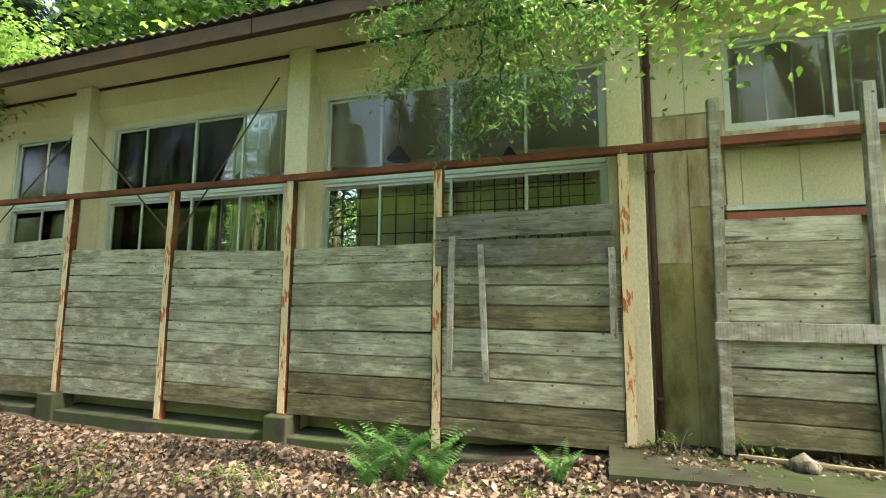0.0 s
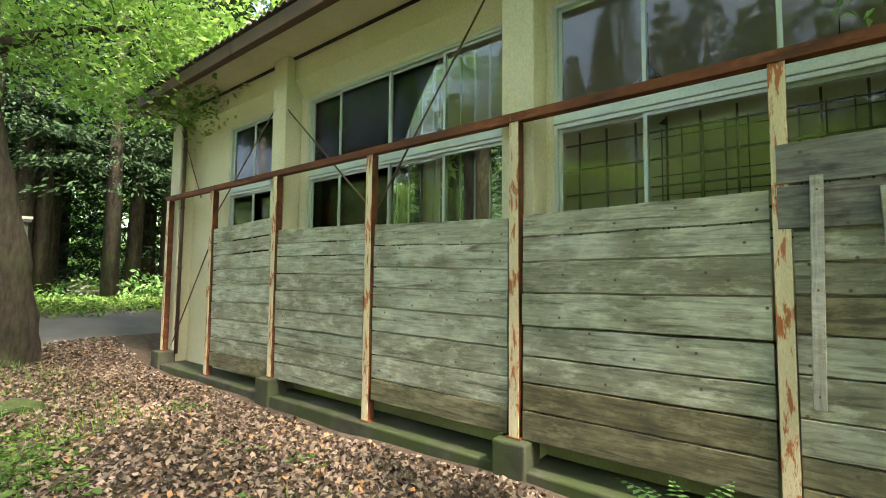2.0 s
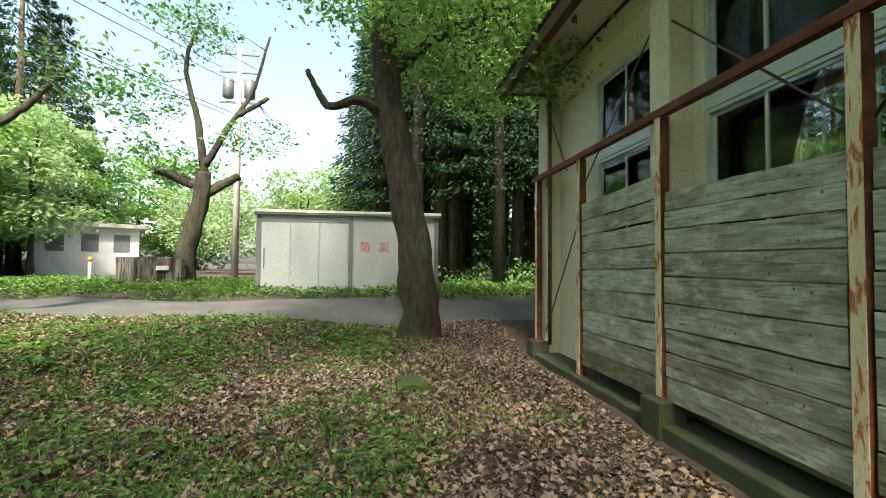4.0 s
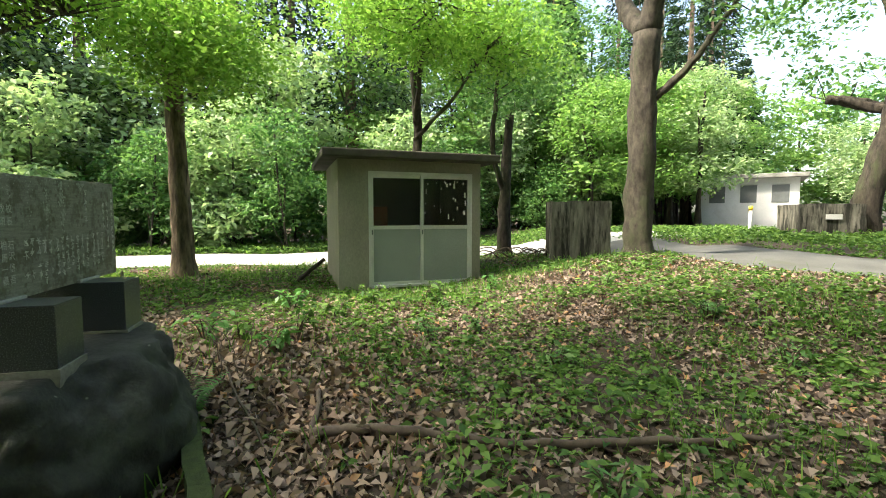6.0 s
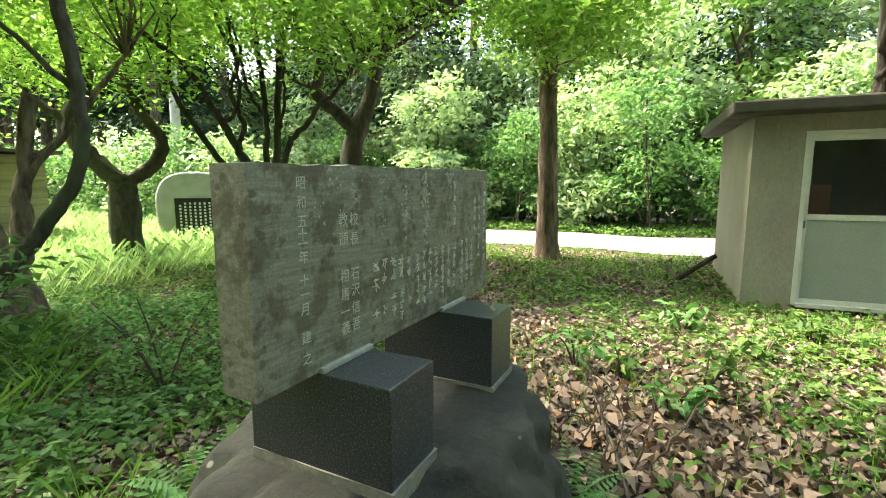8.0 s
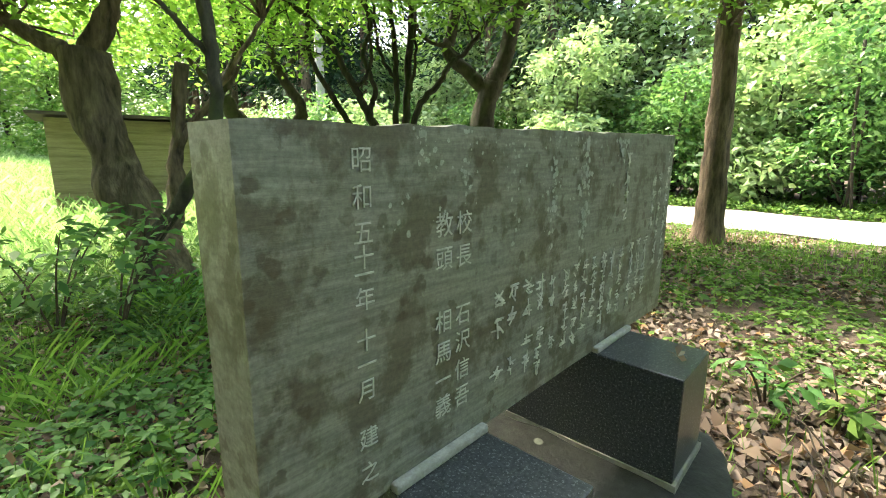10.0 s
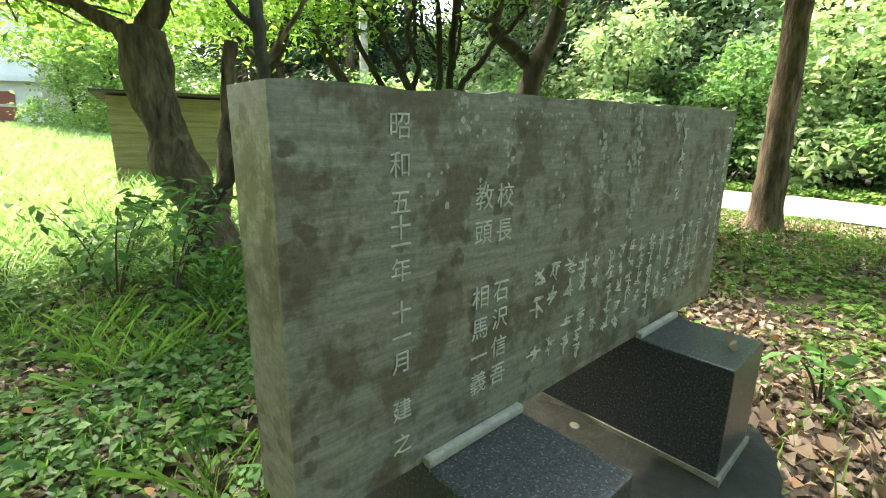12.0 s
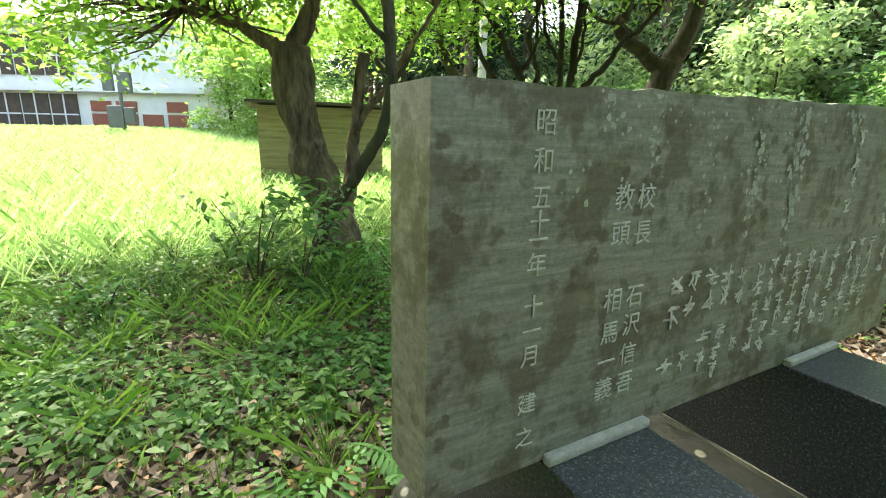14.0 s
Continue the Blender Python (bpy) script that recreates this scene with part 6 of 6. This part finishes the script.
# tall trees added by the side wing to cut sky light from the east
for i in range(4, 9):
    x, y = (1.5 + i * 1.9, 12.5 + g.uniform(0, 3)) if i < 6 else (10.5 + g.uniform(0, 3), 4.5 + (i - 6) * 3)
    h = g.uniform(14, 18)
    tree("tall_broadleaf_tree", (x, y, float(ground_z(x, y))), [([(0, 0, -0.2), (0.1, 0, h * 0.4), (0, 0.1, h * 0.9)], 0.3, 0.08)],
         [((0, 0, h * 0.88), (2.6, 2.6, 2.6), 2000), ((0.4, -0.4, h * 0.62), (2.9, 2.9, 2.4), 2200), ((-0.4, -0.6, h * 0.4), (2.8, 2.9, 2.0), 2200)],
         M["bark_dark"], M["leaf_bright"], "tall light green tree added to block sky behind the side wing", 1400 + i, 0.32, 0.55, 0.45, 0.5, 7, False, 0.1)

# ---------------------------------------------------------------- litter, weeds, grass
g = np.random.default_rng(91)


def on_ground(n, x0, x1, y0, y1, lift=0.0):
    p = np.empty((n, 3))
    p[:, 0], p[:, 1] = g.uniform(x0, x1, n), g.uniform(y0, y1, n)
    p[:, 2] = ground_z(p[:, 0], p[:, 1]) + lift
    return p


def patch(p, scale, seed):
    return np.array([noise.noise((a * scale + seed, b * scale, seed)) for a, b in p[:, :2]])


def off_drive(p):
    mid = np.interp(p[:, 1], [-9.4, -6, -3, 0, 4, 10], [-15.5, -14.0, -13.2, -14.0, -15.0, -15.2])
    on = (np.abs(p[:, 0] - mid) < 1.35) & (p[:, 1] > -9.4)
    road = np.abs(p[:, 1] + 11.5 + 0.25 * (p[:, 0] + 7.4)) < 1.9
    return p[~on & ~road & (p[:, 1] < 4.85)]


p = off_drive(on_ground(230000, -14.5, 4, -10, 4.9, 0.012))
keep = patch(p, 0.45, 3) + 0.35 * (p[:, 1] > 1.8) - 0.35 * sm((p[:, 0] + 2.0) / 2) * (p[:, 1] < 1) + 0.15 * g.normal(0, 1, len(p)) > -0.3
p = p[keep]
q = leaf_quads(g, p, 0.064, 0.62, 0.60, 0.0, None, 0.22)
tagged(quads("leaf_litter", q, M["litter"]), "dry brown fallen leaves strewn over the ground", "leaf litter", "", "stuff")

p = np.stack([g.normal(-4.75, 0.55, 1500), g.normal(-1.9, 0.9, 1500), np.zeros(1500)], 1)
p = p[(p[:, 0] < -4.2) | (p[:, 1] < -2.9)]
p[:, 2] = ground_z(p[:, 0], p[:, 1]) + 0.022
tagged(quads("large_dry_leaves", leaf_quads(g, p, 0.092, 0.5, 0.5, 0.0, None, 0.3), M["dry_leaf"]), "large pale dry leaves heaped beside the kerb", "leaf litter", "", "stuff")


def clumps(n, x0, x1, y0, y1, leaves, size, tall, scale, seed, bias):
    """Little domed plants: leaves standing out from each foot at several heights."""
    p = off_drive(on_ground(n, x0, x1, y0, y1, 0.0))
    p = p[patch(p, scale, seed) + bias(p) + 0.18 * g.normal(0, 1, len(p)) > 0.0]
    k = len(p) * leaves
    h = np.repeat(g.uniform(0.35, 1.0, len(p)) ** 1.5, leaves) * tall
    a, r = g.uniform(0, 2 * math.pi, k), g.uniform(0, 1, k) ** 0.6
    out = np.stack([np.cos(a), np.sin(a), np.full(k, 0.15)], 1)
    c = np.repeat(p, leaves, axis=0) + out * (r * h * 0.8)[:, None] * (1, 1, 0)
    c[:, 2] += h * (1.05 - r * 0.75) * g.uniform(0.55, 1.0, k)
    return leaf_quads(g, c, size, 0.5, 0.6, 0.08, out)


def yard_bias(p):
    return 0.16 * (p[:, 0] < -5.2) * (1 - sm((p[:, 1] - 1.8) / 1.5)) + 0.45 * sm((p[:, 0] + 3.0) / 1.5) * (p[:, 1] < 1.5) - 0.34 * sm((p[:, 1] - 1.8) / 1.6) - 0.10 * sm((p[:, 1] - 0.5) / 1.2) + 0.06 * sm((-p[:, 1] - 4) / 2) - 0.25 * np.exp(-((p[:, 0] + 5.0) / 1.6) ** 2 - ((p[:, 1] + 2.0) / 1.8) ** 2)


q = np.concatenate([clumps(20000, -15, 6, -11, 4.2, 16, 0.048, 0.13, 0.8, 8, yard_bias), clumps(9000, -15, 6, -11, 3.2, 9, 0.085, 0.20, 0.55, 15, lambda p: yard_bias(p) - 0.12)])
leafy = clumps(5200, -2.7, 4.5, -4.6, 1.6, 14, 0.062, 0.26, 0.9, 33, lambda p: 0.12 - 0.7 * (1 - sm((p[:, 0] + 2.8) / 1.4)) - 0.6 * ((np.abs(p[:, 0] + 3.4) < 0.75) & (np.abs(p[:, 1] + 1.6) < 1.0)))
tagged(quads("leafy_undergrowth", leafy, M["leaf_mid"]), "knee-low leafy green undergrowth beside the slab", "undergrowth", "", "stuff")
tagged(quads("low_weeds", q, M["weed"]), "low green weeds among the fallen leaves", "weeds", "", "stuff")


def blades(p, height, width, lean=0.4):
    n = len(p)
    h = height * g.uniform(0.5, 1.3, n)
    a = g.uniform(0, 2 * math.pi, n)
    d = np.stack([np.cos(a), np.sin(a), np.zeros(n)], 1)
    s = np.stack([-np.sin(a), np.cos(a), np.zeros(n)], 1)
    w = (width * g.uniform(0.6, 1.3, n))[:, None]
    l = (h * lean * g.uniform(0.3, 1.6, n))[:, None]
    up = np.array((0, 0, 1.0))
    q = np.empty((n, 4, 3))
    q[:, 0], q[:, 1] = p - s * w * 0.5, p + s * w * 0.5
    q[:, 2] = p + d * l + up * h[:, None] + s * w * 0.15
    q[:, 3] = p + d * l * 0.9 + up * h[:, None] - s * w * 0.15
    return q


p = off_drive(on_ground(60000, -16, 14, -10.5, 3.5, -0.01))
dens = patch(p, 0.5, 21) + 0.45 * sm((p[:, 0] + 0.5) / 3) + 0.15 * sm((-p[:, 1] - 4) / 4) + 0.2 * g.normal(0, 1, len(p))
p = p[(dens > 0.22) & ((p[:, 1] < 2) | (p[:, 0] < 0))]
tagged(quads("grass", blades(p, 0.16, 0.009), M["grass"]), "thin green grass growing in tufts", "grass", "", "stuff")
# clearing grass, with the sun's glare painted into its pale colour
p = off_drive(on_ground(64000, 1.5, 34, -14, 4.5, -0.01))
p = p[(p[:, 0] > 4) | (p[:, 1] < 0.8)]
tagged(quads("tall_grass", blades(p, 0.40, 0.008, 0.8), M["grass_sunlit_tint"]), "tall clearing grass with sun glare put into its colour", "grass", "", "stuff")
p = on_ground(30000, -24, -15.6, -9, 12, 0)
tagged(quads("bank_weeds", leaf_quads(g, p + g.uniform(0, 0.25, (len(p), 1)) * (0, 0, 1), 0.12, 0.5, 0.5, 0.1), M["weed"]), "green weeds on the bank round the store", "weeds", "", "stuff")
p = np.empty((30000, 3))
p[:, 0] = g.uniform(-24, 12, 30000)
p[:, 1] = -11.5 - 0.25 * (p[:, 0] + 7.4) - 1.7 - g.uniform(0, 2.6, 30000)
p[:, 2] = ground_z(p[:, 0], p[:, 1]) + g.uniform(0, 0.22, 30000)
tagged(quads("verge_weeds", leaf_quads(g, p, 0.12, 0.5, 0.5, 0.1), M["weed"]), "green weeds on the verge beyond the road", "weeds", "", "stuff")

# ---------------------------------------------------------------- ferns, sticks, stones, saplings
g = np.random.default_rng(55)


def fern(x, y, size, seed, fronds=9, label="green fern growing at the wall foot"):
    r = np.random.default_rng(seed)
    f = thing("fern", (x, y, float(ground_z(x, y))), 0, label, "fern", "ferns")
    for k in range(fronds):
        a = 2 * math.pi * k / fronds + r.normal(0, 0.25)
        d = np.array((math.cos(a), math.sin(a), 0))
        s = np.array((-math.sin(a), math.cos(a), 0))
        L = size * r.uniform(0.7, 1.1)
        qs = []
        for i in range(17):
            t = (i + 1) / 17
            c = d * L * 0.6 * t * t + d * L * 0.12 * t + np.array((0, 0, L * (1.45 * t - 0.6 * t * t)))
            w = L * 0.24 * math.sin(math.pi * min(1, 0.18 + t * 0.82)) + 0.005
            for sg in (-1, 1):
                tip = c + s * sg * w + d * w * 0.35 - np.array((0, 0, w * 0.25))
                th = d * L * 0.034
                qs.append([c - th * 0.6, (c + tip) / 2 - th, tip, (c + tip) / 2 + th])
        quads("frond", np.array(qs), M["leaf_fern"], f)
    return f


for x, y, s in ((-1.75, 4.15, 0.62), (-2.15, 4.4, 0.62), (-1.5, 4.45, 0.58), (-1.85, 3.75, 0.45), (-1.35, 4.1, 0.4), (-0.3, 4.2, 0.35)):
    fern(x, y, s, int(abs(x * 100)))
for x, y, s in ((-4.13, -1.95, 0.32), (-2.6, -1.1, 0.4), (-2.5, -0.9, 0.35), (-2.55, -1.6, 0.35)):
    fern(x, y, s, int(abs(x * 77)), 8, "small green fern beside the boulder")


def stick(pts, r0, r1, label="dead brown branch lying on the leaves", seed=1):
    rr = np.random.default_rng(seed)
    c = curve_points([(x, y, float(ground_z(x, y)) + dz) for x, y, dz in pts], 6, 0.008, rr)
    n = len(c)
    t = tubes("fallen_branch", [(c, [r0 + (r1 - r0) * i / (n - 1) for i in range(n)])], M["stick"], None, "", 7, 0.3)
    return tagged(t, label, "branch", "fallen branches")


stick([(-4.75, -1.35, 0.04), (-5.1, -1.2, 0.05), (-5.8, -0.7, 0.04), (-6.6, -0.35, 0.05), (-7.3, -0.1, 0.04)], 0.035, 0.02, "thick dead branch lying across the leaves", 2)
stick([(-4.85, -2.2, 0.03), (-4.9, -1.8, 0.06), (-4.75, -1.35, 0.05)], 0.02, 0.018, seed=3)
stick([(-5.6, -3.9, 0.03), (-5.9, -3.0, 0.05), (-5.9, -2.2, 0.03)], 0.012, 0.006, seed=4)
stick([(-4.3, -2.9, 0.05), (-4.35, -2.2, 0.10), (-4.5, -1.2, 0.04)], 0.010, 0.006, "thin bleached twig lying on the leaves", 5)
for k in range(46):
    x, y, a = g.uniform(-9, -3.8), g.uniform(-7, 3), g.uniform(0, 6.28)
    L = g.uniform(0.2, 0.6)
    stick([(x, y, 0.03), (x + 0.5 * L * math.cos(a), y + 0.5 * L * math.sin(a), 0.05), (x + L * math.cos(a + 0.3), y + L * math.sin(a + 0.3), 0.03)], 0.006, 0.003, "thin dry twig lying on the leaves", 60 + k)
for k in range(16):
    x, y, a = -11.2 + g.normal(0, 0.6), -8.0 + g.normal(0, 0.5), g.uniform(0, 6.28)
    L = g.uniform(0.7, 1.5)
    stick([(x, y, 0.05), (x + 0.5 * L * math.cos(a), y + 0.5 * L * math.sin(a), 0.25), (x + L * math.cos(a + 0.3), y + L * math.sin(a + 0.3), 0.12)], 0.02, 0.008, "dead branch in the brush pile by the pillar", 160 + k)
boulder("stone", (1.72, 4.88, 0.10), (0.13, 0.09, 0.08), 20, 5, M["pillar_dark"], "small grey broken stone on the step", None, 2, 0.6)
b = tagged(plank("fallen_plank", 0, 1.6, 0, 0.03, 0, M["plank"], None, 401), "pale fallen plank lying on the step", "plank")
b.matrix_world = pose(1.25, 4.98, 0.09, 0, 0, -6)
boulder("moss_mound", (-9.3, 2.55, float(ground_z(-9.3, 2.55)) - 0.02), (0.34, 0.20, 0.15), 30, 8, M["moss"], "low cushion of green moss on the leaves", None, 4, 0.35)
boulder("moss_mound", (-3.75, -2.55, float(ground_z(-3.75, -2.55)) - 0.03), (0.30, 0.22, 0.07), 70, 9, M["moss"], "flat cushion of green moss beside the boulder", None, 4, 0.35)
for k in range(11):
    x, y, a = -4.35 + g.normal(0, 0.22), -2.5 + g.normal(0, 0.3), g.uniform(0, 6.28)
    L = g.uniform(0.3, 0.6)
    stick([(x, y, 0.0), (x + 0.25 * L * math.cos(a), y + 0.25 * L * math.sin(a), 0.45 * L), (x + 0.6 * L * math.cos(a + 0.4), y + 0.6 * L * math.sin(a + 0.4), 0.7 * L)], 0.006, 0.003, "thin pale dead stem standing in the leaves", 300 + k)
# mossy kerb beside the boulder
bm = bmesh.new()
add_box(bm, -0.05, 0.05, -1.1, 0.25, -0.2, 0.07)
bmesh.ops.subdivide_edges(bm, edges=bm.edges[:], cuts=5, use_grid_fill=True)
for v in bm.verts:
    v.co += Vector([noise.noise(v.co * 6 + Vector((k * 7, 0, 0))) for k in range(3)]) * 0.02
kb = tagged(part("kerb_stone", bm, M["moss"]), "mossy green kerb stone beside the boulder", "kerb")
kb.matrix_world = pose(-4.17, -0.75, 0.0, 0, 0, 4)


def sapling(x, y, h, seed, leaf, size, n, label):
    r = np.random.default_rng(seed)
    s = thing("sapling", (x, y, float(ground_z(x, y))), 0, label, "sapling", "saplings")
    stems, qs = [], []
    for k in range(4):
        a = r.uniform(0, 6.28)
        tip = Vector((math.cos(a) * h * 0.5, math.sin(a) * h * 0.5, h * r.uniform(0.7, 1.0)))
        c = curve_points([(0, 0, -0.05), tip * 0.45 + Vector((0, 0, h * 0.12)), tip], 6)
        stems.append((c, [0.009 * (1 - i / len(c)) + 0.002 for i in range(len(c))]))
        p = np.array([list(c[i]) for i in r.integers(4, len(c), n)]) + r.normal(0, 1, (n, 3)) * (h * 0.14, h * 0.14, h * 0.05)
        qs.append(leaf_quads(r, p, size, 0.42, 0.7, 0.2))
    tubes("stem", stems, M["stick"], s, "", 5)
    quads("leaves", np.concatenate(qs), leaf, s)
    return s


sapling(-1.4, -2.6, 0.75, 11, M["leaf_fern"], 0.05, 140, "feathery green sapling beside the boulder")
sapling(-1.9, -3.2, 0.7, 12, M["leaf_fern"], 0.05, 140, "feathery green sapling beside the boulder")
sapling(0.0, -2.3, 1.0, 13, M["leaf_mid"], 0.13, 45, "leafy green sapling before the twisted tree")
sapling(0.5, -2.1, 1.0, 14, M["leaf_mid"], 0.13, 45, "leafy green sapling before the twisted tree")
for k in range(16):
    sapling(g.uniform(-2.2, 3.5), g.uniform(-5.5, 1.2), g.uniform(0.25, 0.5), 200 + k, M["leaf_fern"] if k % 2 else M["weed"], 0.085, 18, "low leafy green sapling in the grass")
for k in range(12):
    sapling(g.uniform(-9.5, -5.0), g.uniform(-5, 1.5), g.uniform(0.15, 0.28), 240 + k, M["leaf_mid"], 0.08, 10, "low leafy seedling among the fallen leaves")
for k, (x, y) in enumerate(((-4.75, -3.0), (-4.5, -3.5), (-5.0, -3.3), (-4.2, -3.6), (-5.6, -4.0), (-6.2, -4.6), (-5.2, -4.7), (-6.8, -4.2), (-7.4, -4.7), (-8.2, -4.6))):
    sapling(x, y, 0.26 + 0.03 * (k % 4), 270 + k, M["leaf_fern"] if k % 3 == 0 else M["weed"], 0.12, 9, "leafy green seedling with long leaves before the hut")
p = np.stack([g.uniform(0.3, 3.4, 700), 5.25 - np.abs(g.normal(0, 0.22, 700)), np.full(700, 0.085)], 1)
tagged(quads("step_litter", leaf_quads(g, p, 0.05, 0.6, 0.6, 0.0, None, 0.2), M["litter"]), "dry brown leaves gathered on the concrete step", "leaf litter", "", "stuff")
for k, x in enumerate((0.55, 0.75, 1.35, 1.5, 2.05)):
    sp = sapling(x, 5.0, 0.2 + 0.04 * (k % 3), 330 + k, M["weed"], 0.05, 9, "small green weed growing on the step")
    sp.matrix_world = pose(x, 4.95 + 0.04 * k, 0.06)
# long-leaved tufts by the stone
for k in range(18):
    x, y = g.uniform(-2.4, 1.0), g.uniform(-3.2, -0.3)
    if abs(x + 3.4) < 0.9 and abs(y + 1.6) < 1.0:
        continue
    base = np.tile((x, y, float(ground_z(x, y))), (44, 1)) + g.normal(0, 0.07, (44, 3)) * (1, 1, 0)
    t = quads("grass_tuft", blades(base, 0.21, 0.0075, 1.1), M["grass"])
    tagged(t, "tuft of long arching green leaves", "grass tuft", "grass tufts")
lf = quads("dry_leaf", leaf_quads(g, np.array([(0, 0, 0.0)] * 5), 0.032, 0.5, 0.5, 0.0), M["litter"])
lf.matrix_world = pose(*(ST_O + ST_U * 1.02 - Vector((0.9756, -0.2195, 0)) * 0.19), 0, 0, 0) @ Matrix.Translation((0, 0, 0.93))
tagged(lf, "curled dry orange leaf on the granite block", "leaf")
